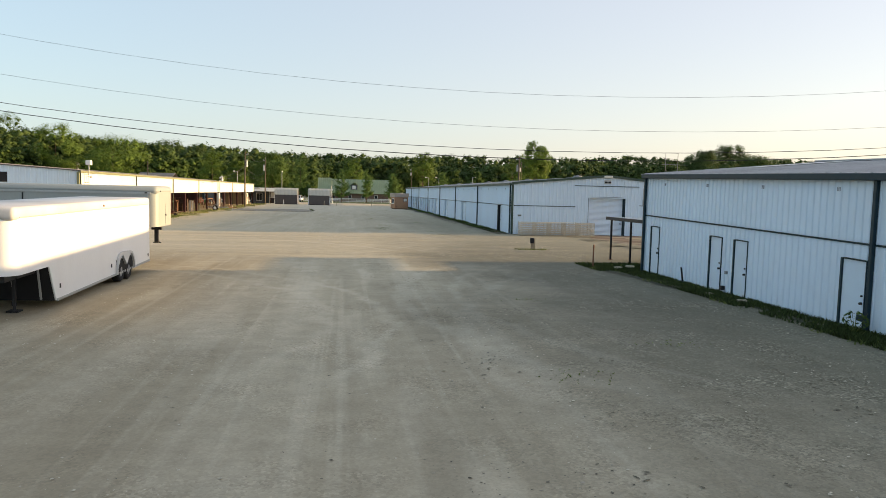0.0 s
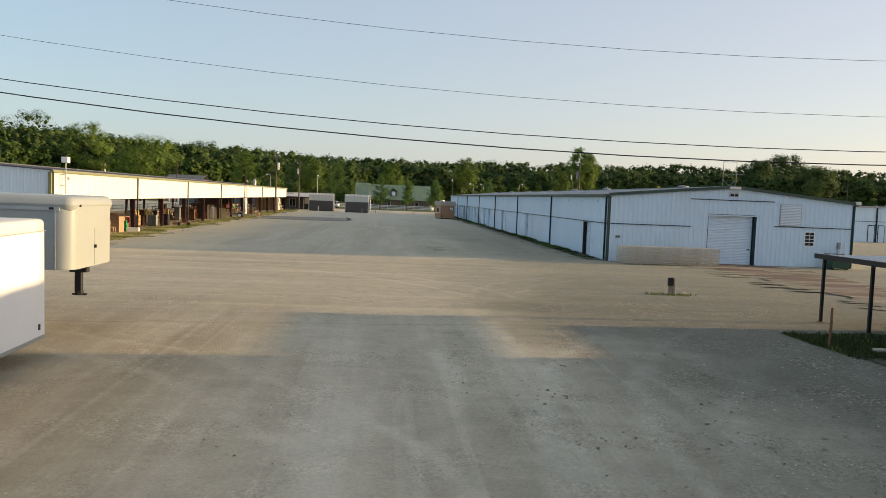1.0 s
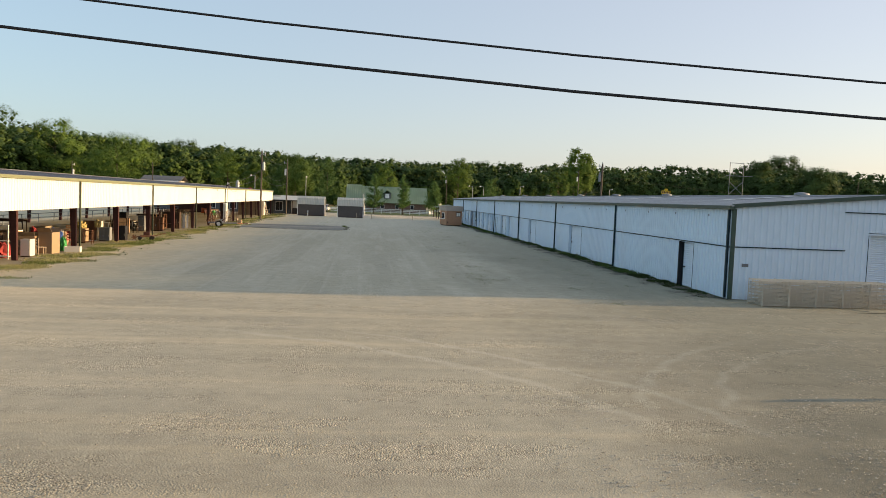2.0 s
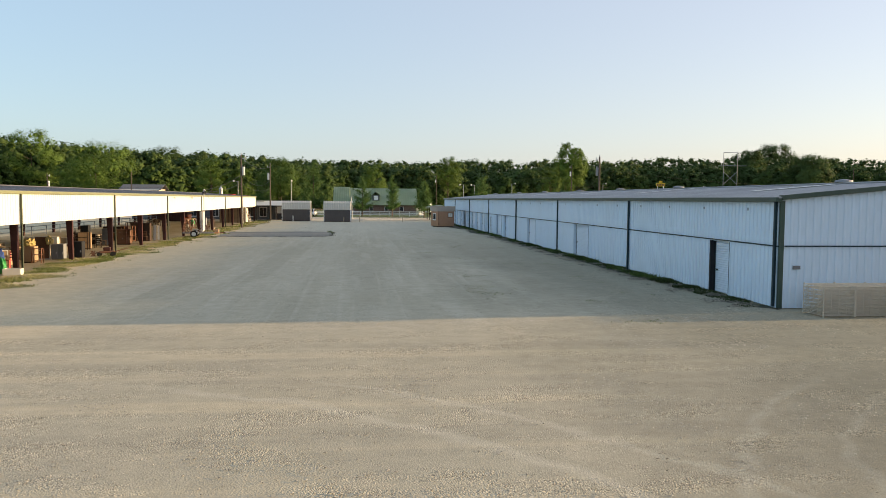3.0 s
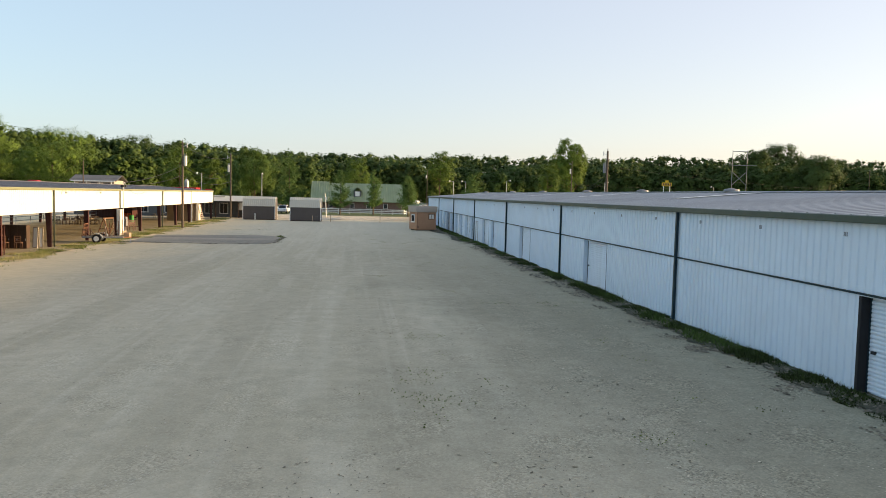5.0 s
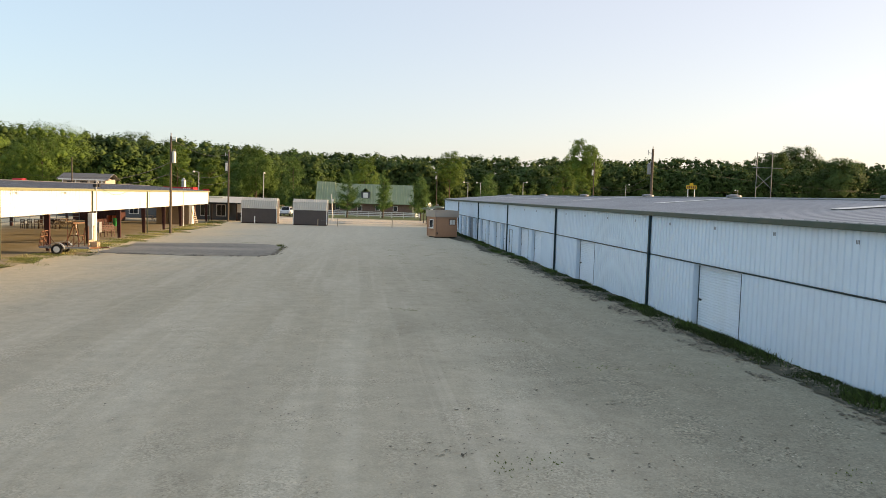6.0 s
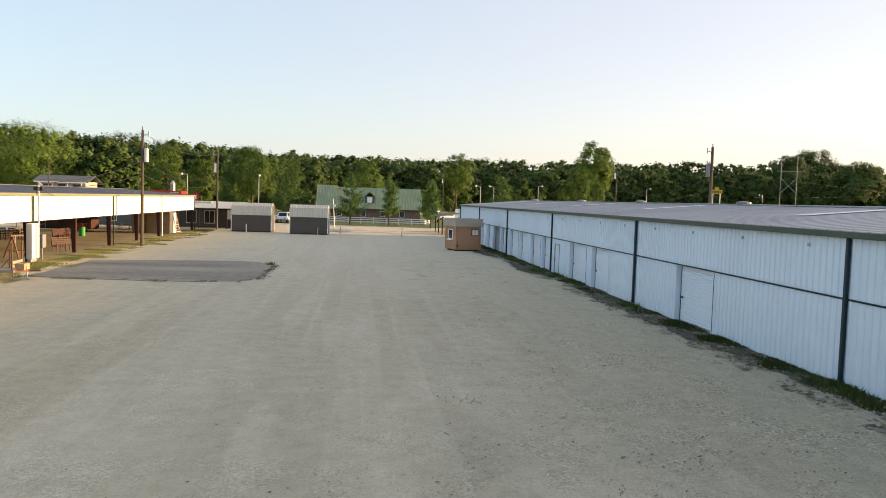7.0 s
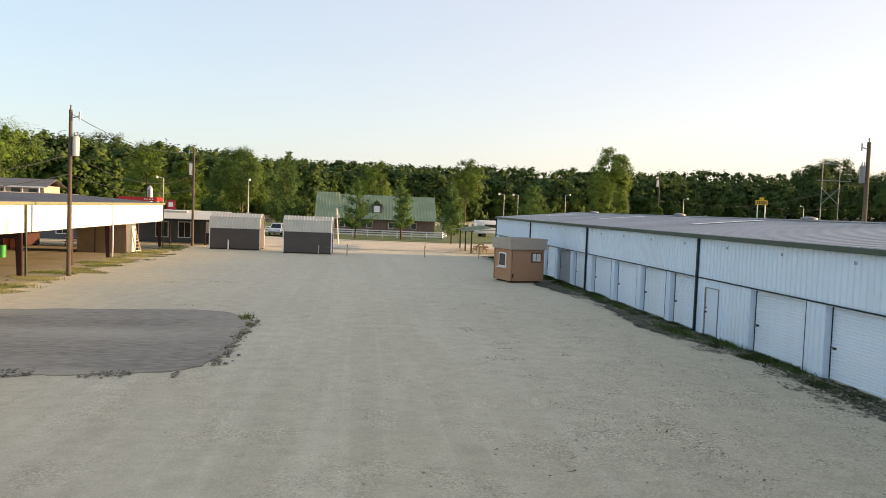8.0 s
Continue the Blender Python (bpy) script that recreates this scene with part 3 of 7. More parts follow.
def sheet(name, outline, z, material, label, category, wobble=0.0, step=1.0, thick=0.0):
    """A flat sheet over an outline, its edge broken up by noise."""
    pts = []
    for (xa, ya), (xb, yb) in zip(outline, outline[1:] + outline[:1]):
        n = max(1, int(math.hypot(xb - xa, yb - ya) / step))
        for i in range(n):
            x, y = xa + (xb - xa) * i / n, ya + (yb - ya) * i / n
            wx = noise.noise((x * 0.6, y * 0.6, 3)) + 0.55 * noise.noise((x * 2.7, y * 2.7, 5))
            wy = noise.noise((x * 0.6, y * 0.6, 9)) + 0.55 * noise.noise((x * 2.7, y * 2.7, 11))
            pts.append((x + wobble * wx, y + wobble * wy, z))
    bm = bmesh.new()
    f = bm.faces.new([bm.verts.new(p) for p in pts])
    if f.normal.z < 0:
        f.normal_flip()
    if thick:
        ext = bmesh.ops.extrude_face_region(bm, geom=[f])
        bmesh.ops.translate(bm, vec=(0, 0, -thick), verts=[v for v in ext["geom"] if isinstance(v, bmesh.types.BMVert)])
        bmesh.ops.recalc_face_normals(bm, faces=bm.faces)
    bmesh.ops.triangulate(bm, faces=[f for f in bm.faces if len(f.verts) > 4])
    return tagged(part(name, bm, material), label, category, kind="structure")


sheet("pavilion_floor", [(-38, 62), (-19.2, 62), (-18.9, 90), (-18.9, 104), (-18.6, 110), (-18.7, 116), (-18.9, 120), (-19.0, 133), (-18.8, 146), (-18.2, 160), (-18.6, 181), (-38, 181)], 0.012, DIRT,
      "trodden brown dirt floor under the open pavilion", "floor", 0.4)
sheet("road", [(-400, 183), (-60, 186), (-14, 184), (-6, 183.5), (12, 182.5), (20, 186), (60, 200), (400, 215), (400, 224), (60, 214), (20, 204), (12, 203), (-8, 204), (-20, 208), (-60, 212), (-400, 218)], 0.022, SANDROAD,
      "pale sunlit dirt road behind the yard", "road", 0.5, 3.0)
sheet("lawn", [(-500, 224), (-40, 224), (-22, 222), (-8, 207), (12, 206), (22, 210), (60, 222), (500, 240), (500, 305), (-500, 320)], 0.03, LAWN,
      "mown grass in front of the far house", "grass", 0.6, 4.0)
sheet("concrete_slab", [(-17.4, 119.4), (-14, 118.7), (-10.6, 118.45), (-9.4, 118.5), (-7.5, 118.75), (-6.6, 119.1), (-5.95, 119.9), (-5.65, 121.8), (-5.55, 124.7), (-5.6, 127.9),
                        (-5.95, 130.0), (-7.0, 131.3), (-8.6, 131.9), (-11.7, 131.4), (-15.8, 130.8), (-17.6, 130.2)], 0.02, CONCRETE,
      "grey stained concrete slab with weedy edges", "slab", 0.22, 0.15, 0.05)
sheet("paved_apron", [(19.2, 63.3), (18.3, 58), (18.7, 55), (18.4, 50), (18.9, 47), (18.4, 43.5), (19.0, 40.5), (23.0, 40.2), (23.4, 46), (23.5, 51), (23.9, 55), (24.3, 60), (23.9, 63.3)], 0.011, ASPHALT,
      "broken dark paving leading to the rolling door", "paving", 0.55, 0.4)
drift = random.Random(61)
drifts = bmesh.new()
for k in range(64):
    side = drift.random()
    cx = 18.5 + drift.gauss(0, 0.35) if side < 0.4 else 23.6 + drift.gauss(0, 0.35) if side < 0.65 else drift.uniform(18.8, 23.6)
    cy = drift.uniform(40.4, 61.5)
    lx, ly = drift.uniform(0.5, 1.5), drift.uniform(0.14, 0.42)
    ring = []
    for a in range(14):
        u = a / 14 * 2 * math.pi
        g = 1 + 0.55 * noise.noise((math.cos(u) * 1.7 + k * 5, math.sin(u) * 1.7, 2))
        ring.append(drifts.verts.new((cx + lx * g * math.cos(u), cy + ly * g * math.sin(u) + 0.12 * lx * math.cos(u), 0.0155 + k * 0.0001)))
    drifts.faces.new(ring)
tagged(part("gravel_drifts", drifts, GRAVEL), "tongues of pale gravel drifted over the broken paving", "gravel", kind="stuff")
sheet("weed_bed", [(12.45, 64.2), (13.2, 63.0), (13.3, 178), (12.75, 178), (12.3, 160), (11.4, 152), (10.5, 147.5), (10.8, 143.9), (12.0, 141), (11.7, 136), (11.2, 131.2), (11.0, 128.5), (11.4, 127.2),
                   (12.1, 126), (12.3, 123), (11.9, 115.6), (11.8, 103), (12.1, 98.2), (12.3, 93.3), (12.05, 88), (12.0, 82), (12.15, 76), (12.3, 71)], 0.014, MULCH,
      "dark litter and weeds along the wall foot", "soil", 0.42, 0.07)
sheet("weed_bed_near", [(11.7, -20), (12.8, -20), (12.8, 33.0), (15.5, 33.4), (15.0, 36.2), (13.4, 37.3), (11.6, 37.0), (10.7, 35.4), (11.2, 31), (11.6, 26), (11.9, 22), (11.6, 12)], 0.014, MULCH,
      "dark litter and grass along the wall foot", "soil", 0.3, 0.12)

# ---- long storage building ----
R_X0, R_X1, R_Y0, R_Y1, R_EAVE, R_RIDGE = 13.2, 29.4, 63.5, 177.6, 4.05, 4.77
BAY = 16.3
store = thing("storage_building", "long white ribbed-metal storage building with dark trim and rolling doors", "building", (0, 0, 0))
west = wall_matrix((R_X0, R_Y0, 0), (0, 1, 0), (-1, 0, 0))
rolls = [(67.5, 69.2), (88.0, 91.65), (104.2, 107.6), (116.5, 119.5), (120.65, 124.2),
         (128.95, 131.65), (132.25, 135.45), (136.1, 139.6), (140.25, 143.9),
         (145.5, 148.2), (148.95, 152.3), (152.9, 156.1), (157.0, 160.2),
         (162.0, 165.0), (165.6, 168.6), (169.3, 172.3), (173.2, 176.2)]
ops = [(a - R_Y0, c - R_Y0, "roll", 2.3) for a, c in rolls] + [(126.75 - R_Y0, 127.95 - R_Y0, "walk", 2.0)]
posts = [0.16] + [BAY * k for k in range(1, 7)] + [R_Y1 - R_Y0 - 0.16]
clad_side(store, west, R_Y1 - R_Y0, R_EAVE, 2.35, posts, ops, [(u - R_Y0, 3.73) for u in np.arange(65.9, 177, 4.02)])
for a, c in rolls:
    grey = 148.5 < a < 149.5
    roll_door(store, west, a - R_Y0, c - R_Y0, 2.3, door_mat=GREY_DOOR if grey else None, far_jamb=DARKIN if a < 68 else None)
walk_door(store, west, 126.75 - R_Y0, 127.95 - R_Y0, 2.0, rim=GREYM)

front = wall_matrix((R_X0, R_Y0, 0), (1, 0, 0), (0, -1, 0))
W = R_X1 - R_X0


def gable_top(u):
    return R_EAVE + (R_RIDGE - R_EAVE) * (1 - abs(u - W / 2) / (W / 2)) + 0.1


DU0, DU1 = 6.6, 9.6        # the tall rolling door
WU0, WU1 = 12.94, 13.63    # the small window
part("wall_panel", ribbed(front, 0.0, DU0 - 0.1, 0, gable_top), WHITE, store)
part("wall_panel", ribbed(front, DU0 - 0.1, DU1 + 0.1, 3.2, gable_top), WHITE, store)
part("wall_panel", ribbed(front, DU1 + 0.1, WU0, 0, gable_top), WHITE, store)
part("wall_panel", ribbed(front, WU0, WU1, 0, 1.33), WHITE, store)
part("wall_panel", ribbed(front, WU0, WU1, 2.28, gable_top), WHITE, store)
part("wall_panel", ribbed(front, WU1, W, 0, gable_top), WHITE, store)
roll_door(store, front, DU0, DU1, 3.1, recess=0.3, far_jamb=NAVY)
part("corner_trim", mbox(front, -0.02, 0.16, 0.0, 0.06, 0, R_EAVE + 0.02), GUTTER, store)
part("corner_trim", mbox(front, W - 0.16, W + 0.02, 0.0, 0.06, 0, R_EAVE + 0.02), NAVY, store)
for a, c, z in ((0.2, 5.4, 2.36), (5.3, 10.85, 4.1), (10.9, W - 0.2, 2.54)):
    part("girt_trim", mbox(front, a, c, 0.0, 0.05, z - 0.025, z + 0.025), NAVY, store)
for side in (0, 1):
    bm = bmesh.new()
    a, c = (0, R_EAVE + 0.1), (W / 2, R_RIDGE + 0.14)
    if side:
        a, c = (W, R_EAVE + 0.1), (W / 2, R_RIDGE + 0.14)
    vs = [bm.verts.new((u, n, z + dz)) for n in (-0.1, 0.16) for (u, z), dz in ((a, -0.05), (c, -0.05), (c, 0.13), (a, 0.13))]
    for q in ((0, 1, 2, 3), (7, 6, 5, 4), (0, 4, 5, 1), (1, 5, 6, 2), (2, 6, 7, 3), (3, 7, 4, 0)):
        bm.faces.new([vs[i] for i in q])
    bm.transform(front)
    bmesh.ops.recalc_face_normals(bm, faces=bm.faces)
    part("rake_trim", bm, GUTTER, store)
part("ridge_light", mbox(front, W / 2 - 0.35, W / 2 + 0.35, 0.05, 0.25, R_RIDGE + 0.02, R_RIDGE + 0.2, bevel=0.02), WHITEM, store)
lou = part("louvre_frame", mbox(front, 11.2, 12.65, 0.0, 0.06, 2.6, 3.98), GALV, store)
for k in range(13):
    part("louvre_slat", mbox(front, 11.26, 12.59, 0.05, 0.09, 2.66 + k * 0.1, 2.73 + k * 0.1), WHITE_DOOR, lou)
win = part("window_frame", mbox(front, WU0, WU1, -0.05, 0.02, 1.33, 2.28), WHITEPAINT, store)
for i in range(2):
    for j in range(4):
        part("pane", mbox(front, WU0 + 0.06 + i * 0.3, WU0 + 0.33 + i * 0.3, 0.0, 0.03, 1.39 + j * 0.22, 1.57 + j * 0.22), GLASS, win)
vent = part("gable_vent", mbox(front, W / 2 - 0.3, W / 2 + 0.3, 0.0, 0.08, 4.32, 4.62), GALV, store)
for k in range(2):
    part("vent_slot", mbox(front, W / 2 - 0.25 + k * 0.28, W / 2 - 0.03 + k * 0.28, 0.06, 0.1, 4.36, 4.5), DARKIN, vent)
part("meter_plate", mbox(front, 0.55, 0.85, 0.03, 0.06, 1.48, 1.62), GREYM, store)
part("meter_box", mbox(front, 15.16, 15.32, 0.03, 0.16, 1.25, 1.65), GREYM, store)
part("conduit", mbox(front, 15.22, 15.26, 0.03, 0.07, 0.0, 1.25), GALV, store)
part("corner_lamp", mbox(front, W - 0.05, W + 0.25, 0.05, 0.3, 4.1, 4.32, bevel=0.04), WHITEM, store)
# rear and far side
part("wall_panel", ribbed(wall_matrix((R_X0, R_Y1, 0), (1, 0, 0), (0, 1, 0)), 0, W, 0, gable_top), WHITE, store)
part("wall_panel", ribbed(wall_matrix((R_X1, R_Y0, 0), (0, 1, 0), (1, 0, 0)), 0, R_Y1 - R_Y0, 0, R_EAVE), WHITE, store)
part("gutter", mbox(wall_matrix((R_X1, R_Y0, 0), (0, 1, 0), (1, 0, 0)), -0.1, R_Y1 - R_Y0 + 0.1, 0, 0.2, R_EAVE - 0.03, R_EAVE + 0.15), GUTTER, store)
gable_roof(store, R_X0, R_X1, R_Y0, R_Y1, R_EAVE, R_RIDGE, ROOF, lights=[R_Y0 + 8.0 + BAY * k for k in range(7)])


def roof_vent(x, y, z):
    t = thing("roof_vent", "low round dull grey roof vent on the ridge", "vent", (x, y, z), group="roof vents")
    bm = bmesh.new()
    rod(bm, (0, 0, -0.25), (0, 0, 0.06), 0.25, 0.25, 12)
    part("base", bm, GALV, t)
    bm = bmesh.new()
    rod(bm, (0, 0, 0.05), (0, 0, 0.14), 0.42, 0.4, 14)
    rod(bm, (0, 0, 0.14), (0, 0, 0.2), 0.4, 0.12, 14)
    part("hood", bm, GREYM, t)


for y in (72, 92, 105, 118, 134, 150, 170):
    roof_vent(21.3, y, R_RIDGE + 0.2)

# ---- near storage building ----
N_X0, N_Y0, N_Y1 = 12.69, -31.0, 33.3
near = thing("near_storage_building", "white ribbed-metal storage building with plain steel doors and dark trim", "building")
near.matrix_basis = pose(0, 33.3, 0, 1.1, 0, 0) @ pose(0, -33.3, 0)
nw = wall_matrix((N_X0, N_Y0, 0), (0, 1, 0), (-1, 0, 0))
nops = [(a - N_Y0, c - N_Y0, "walk", 2.06) for a, c in ((18.55, 19.55), (24.4, 25.3), (26.15, 27.05), (31.6, 32.5), (2.0, 3.0), (-8, -7))]
clad_side(near, nw, N_Y1 - N_Y0, 4.1, 2.48, [N_Y1 - N_Y0 - 0.12, 18.3 - N_Y0, 3.3 - N_Y0, -11.7 - N_Y0], nops,
          [(y - N_Y0, 3.84) for y in (31.2, 27.45, 23.66, 19.86, 16.0, 12.2)], NAVY)
for u0, u1, k, h in nops:
    walk_door(near, nw, u0, u1, h, -1)
for face, n in ((N_Y1, 1), (N_Y0, -1)):
    part("wall_panel", ribbed(wall_matrix((N_X0, face, 0), (1, 0, 0), (0, n, 0)), 0, W, 0, gable_top), WHITE, near)
part("wall_panel", ribbed(wall_matrix((N_X0 + W, N_Y0, 0), (0, 1, 0), (1, 0, 0)), 0, N_Y1 - N_Y0, 0, 4.1), WHITE, near)
gable_roof(near, N_X0, N_X0 + W, N_Y0, N_Y1, 4.1, 4.84, ROOF, over=0.2, lights=[30.5 - N_Y0 + N_Y0, 20.5, 10.5])
part("hose_tap", mbox(nw, 26.0 - N_Y0 - 0.25, 26.0 - N_Y0 - 0.1, 0.03, 0.16, 0.28, 0.42), BLACK, near)
part("outlet_box", mbox(nw, 26.0 - N_Y0 - 0.4, 26.0 - N_Y0 - 0.3, 0.03, 0.1, 0.85, 0.95), GREYM, near)
part("downspout_clamp", mbox(nw, 18.3 - N_Y0 + 0.08, 18.3 - N_Y0 + 0.35, 0.05, 0.14, 0.55, 0.7), NAVY, near)

# awning frame at the near building's end
awn = thing("awning", "low flat awning on thin dark steel posts", "awning")
for x, y in ((13.36, 39.45), (13.6, 37.3), (17.55, 39.45), (17.55, 36.4)):
    bpart("post", [(x - 0.045, x + 0.045, y - 0.045, y + 0.045, 0, 2.1)], BLACK, awn, bevel=0.008)
    bpart("foot_plate", [(x - 0.09, x + 0.09, y - 0.09, y + 0.09, 0, 0.015)], RUST, awn)
part("roof", ribbed(Matrix(((1, 0, 0, 13.2), (0, 0, 1, 33.45), (0, 1, 0, 2.17), (0, 0, 0, 1))), 0, 4.5, 0, 6.2, 0.3, 0.03, 0.03), GALV, awn, "thin ribbed metal roof sheet")
bpart("edge_beam", [(13.12, 13.198, 33.46, 39.66, 2.06, 2.215), (17.62, 17.7, 33.46, 39.66, 2.08, 2.15), (13.28, 17.61, 39.58, 39.66, 2.08, 2.15)], BLACK, awn)
for y in (34.6, 36.2, 37.8):
    bpart("purlin", [(13.28, 17.61, y - 0.03, y + 0.03, 2.09, 2.14)], BLACK, awn)
# unseen wall, added and sized to throw the shade on the gravel
part("back_wall", ribbed(wall_matrix((17.74, 33.42, 0), (0, 1, 0), (-1, 0, 0)), 0, 4.8, 0, 1.78), WHITE, awn, "low white ribbed back wall")

# ---- open pavilion ----
L_X, L_X1, L_Y0, L_Y1, L_EAVE, L_RIDGE = -20.53, -37.0, 63.3, 176.5, 4.19, 4.66
pav = thing("market_pavilion", "long open-sided pavilion with white fascia and red steel columns", "building")
le = wall_matrix((L_X, L_Y0, 0), (0, 1, 0), (1, 0, 0))
LB = (L_Y1 - L_Y0) / 7
for k in range(7):
    part("fascia_panel", ribbed(le, LB * k + 0.002, LB * (k + 1) - 0.002, 2.56, L_EAVE), FASCIA, pav)
    part("rear_fascia_panel", ribbed(wall_matrix((L_X1, L_Y0, 0), (0, 1, 0), (-1, 0, 0)), LB * k + 0.002, LB * (k + 1) - 0.002, 3.2, L_EAVE), FASCIA, pav)
for k in range(8):
    u = min(max(LB * k, 0.1), L_Y1 - L_Y0 - 0.1)
    part("downspout", mbox(le, u - 0.055, u + 0.055, 0.04, 0.14, 0.05, L_EAVE, bevel=0.015), WHITEPAINT if k == 6 else OLIVE, pav)
part("gutter", mbox(le, -0.1, L_Y1 - L_Y0 + 0.1, -0.02, 0.2, L_EAVE - 0.02, L_EAVE + 0.15, bevel=0.02), GUTTER_Y, pav)
LW = L_X - L_X1


def pav_top(u):
    return L_EAVE + (L_RIDGE - L_EAVE) * (1 - abs(u - LW / 2) / (LW / 2)) + 0.1


part("end_wall", ribbed(wall_matrix((L_X1, L_Y0, 0), (1, 0, 0), (0, -1, 0)), 0, LW, 0, pav_top, 0.4), WHITE, pav)
part("end_fascia", ribbed(wall_matrix((L_X1, L_Y1, 0), (1, 0, 0), (0, 1, 0)), 0, LW, 2.9, pav_top), FASCIA, pav)
part("corner_trim", mbox(le, -0.12, 0.14, -0.12, 0.06, 0, L_EAVE), GUTTER_Y, pav)
part("end_louvre", mbox(wall_matrix((L_X1, L_Y0, 0), (1, 0, 0), (0, -1, 0)), 10.3, 11.3, 0.0, 0.06, 3.35, 4.1), DARKIN, pav)
gable_roof(pav, L_X1, L_X, L_Y0, L_Y1, L_EAVE, L_RIDGE, ROOF_L)


def tapered_column(x, y, inward):
    bm = bmesh.new()
    for zs, w0, w1 in (((0.0, 2.75), 0.12, 0.2), ((2.75, 4.25), 0.2, 0.3)):
        pts = []
        for z, w in ((zs[0], w0), (zs[1], w1)):
            for dx, dy in ((0.0, -0.1), (inward * 2 * w, -0.1), (inward * 2 * w, 0.1), (0.0, 0.1)):
                pts.append(bm.verts.new((x + dx, y + dy, z)))
        for q in ((0, 1, 5, 4), (1, 2, 6, 5), (2, 3, 7, 6), (3, 0, 4, 7), (0, 3, 2, 1), (4, 5, 6, 7)):
            bm.faces.new([pts[i] for i in q])
    bmesh.ops.recalc_face_normals(bm, faces=bm.faces)
    part("column", bm, RED_STEEL, pav)


for k in range(15):
    y = L_Y0 + LB / 2 * k
    if k:
        tapered_column(L_X - 0.12, y, -1)
    tapered_column(L_X1 + 0.12, y, 1)
    y = min(max(y, L_Y0 + 0.4), L_Y1 - 0.4)
    a, r, c = (L_X - 0.2, y, L_EAVE - 0.05), ((L_X + L_X1) / 2, y, L_RIDGE - 0.12), (L_X1 + 0.2, y, L_EAVE - 0.05)
    bm = bmesh.new()
    beam(bm, a, r, 0.15, 0.35)
    part("rafter", bm, RED_STEEL, pav)
    bm = bmesh.new()
    beam(bm, r, c, 0.15, 0.35)
    part("rafter", bm, RED_STEEL, pav)

# ---- further storage building across the cross street ----
east = thing("far_storage_building", "white metal storage building seen beyond a gap", "building")
part("wall_panel", ribbed(wall_matrix((56, 110.5, 0), (1, 0, 0), (0, -1, 0)), 0, 22, 0, 4.4, 0.4), WHITE, east)
part("wall_panel", ribbed(wall_matrix((56, 110.5, 0), (0, 1, 0), (-1, 0, 0)), 0, 60, 0, 4.4, 0.4), WHITE, east)
part("wall_panel", ribbed(wall_matrix((78, 110.5, 0), (0, 1, 0), (1, 0, 0)), 0, 60, 0, 4.4, 0.4), WHITE, east)
ew = wall_matrix((56, 110.5, 0), (1, 0, 0), (0, -1, 0))
part("girt_trim", mbox(ew, 0, 22, 0, 0.06, 2.62, 2.68), NAVY, east)
for u in (0.1, 6.0, 12.0, 18.0):
    part("downspout", mbox(ew, u - 0.08, u + 0.08, 0.02, 0.14, 0.0, 4.4), NAVY, east)
part("roof_slab", mbox(Matrix.Identity(4), 55.8, 78.2, 110.3, 170.6, 4.4, 4.62), ROOF, east)
for u in (4.9, 6.25, 10.9, 12.3):
    part("door_frame", mbox(ew, u, u + 0.95, 0.0, 0.05, 0, 2.2), NAVY, east)
    part("door", mbox(ew, u + 0.09, u + 0.86, 0.03, 0.07, 0, 2.1), PLAIN_DOOR, east)

# ---- trees ----
CORE_V = np.array([(1, 0, 0), (-1, 0, 0), (0, 1, 0), (0, -1, 0), (0, 0, 1), (0, 0, -1)], float)
CORE_F = np.array([(0, 2, 4), (2, 1, 4), (1, 3, 4), (3, 0, 4), (2, 0, 5), (1, 2, 5), (3, 1, 5), (0, 3, 5)])


def sphere_points(rng, k):
    d = rng.normal(0, 1, (k, 3))
    return d / np.linalg.norm(d, axis=1)[:, None]


def unit(v):
    return v / np.maximum(np.linalg.norm(v, axis=1), 1e-6)[:, None]


def leaf_quads(rng, pos, nrm, s, narrow):
    nrm = unit(nrm)
    u = unit(np.cross(nrm, rng.normal(0, 1, nrm.shape)))
    v = np.cross(nrm, u)
    s = s[:, None]
    return np.stack([pos + u * s, pos + v * s * narrow, pos - u * s, pos - v * s * narrow], 1).reshape(-1, 3)


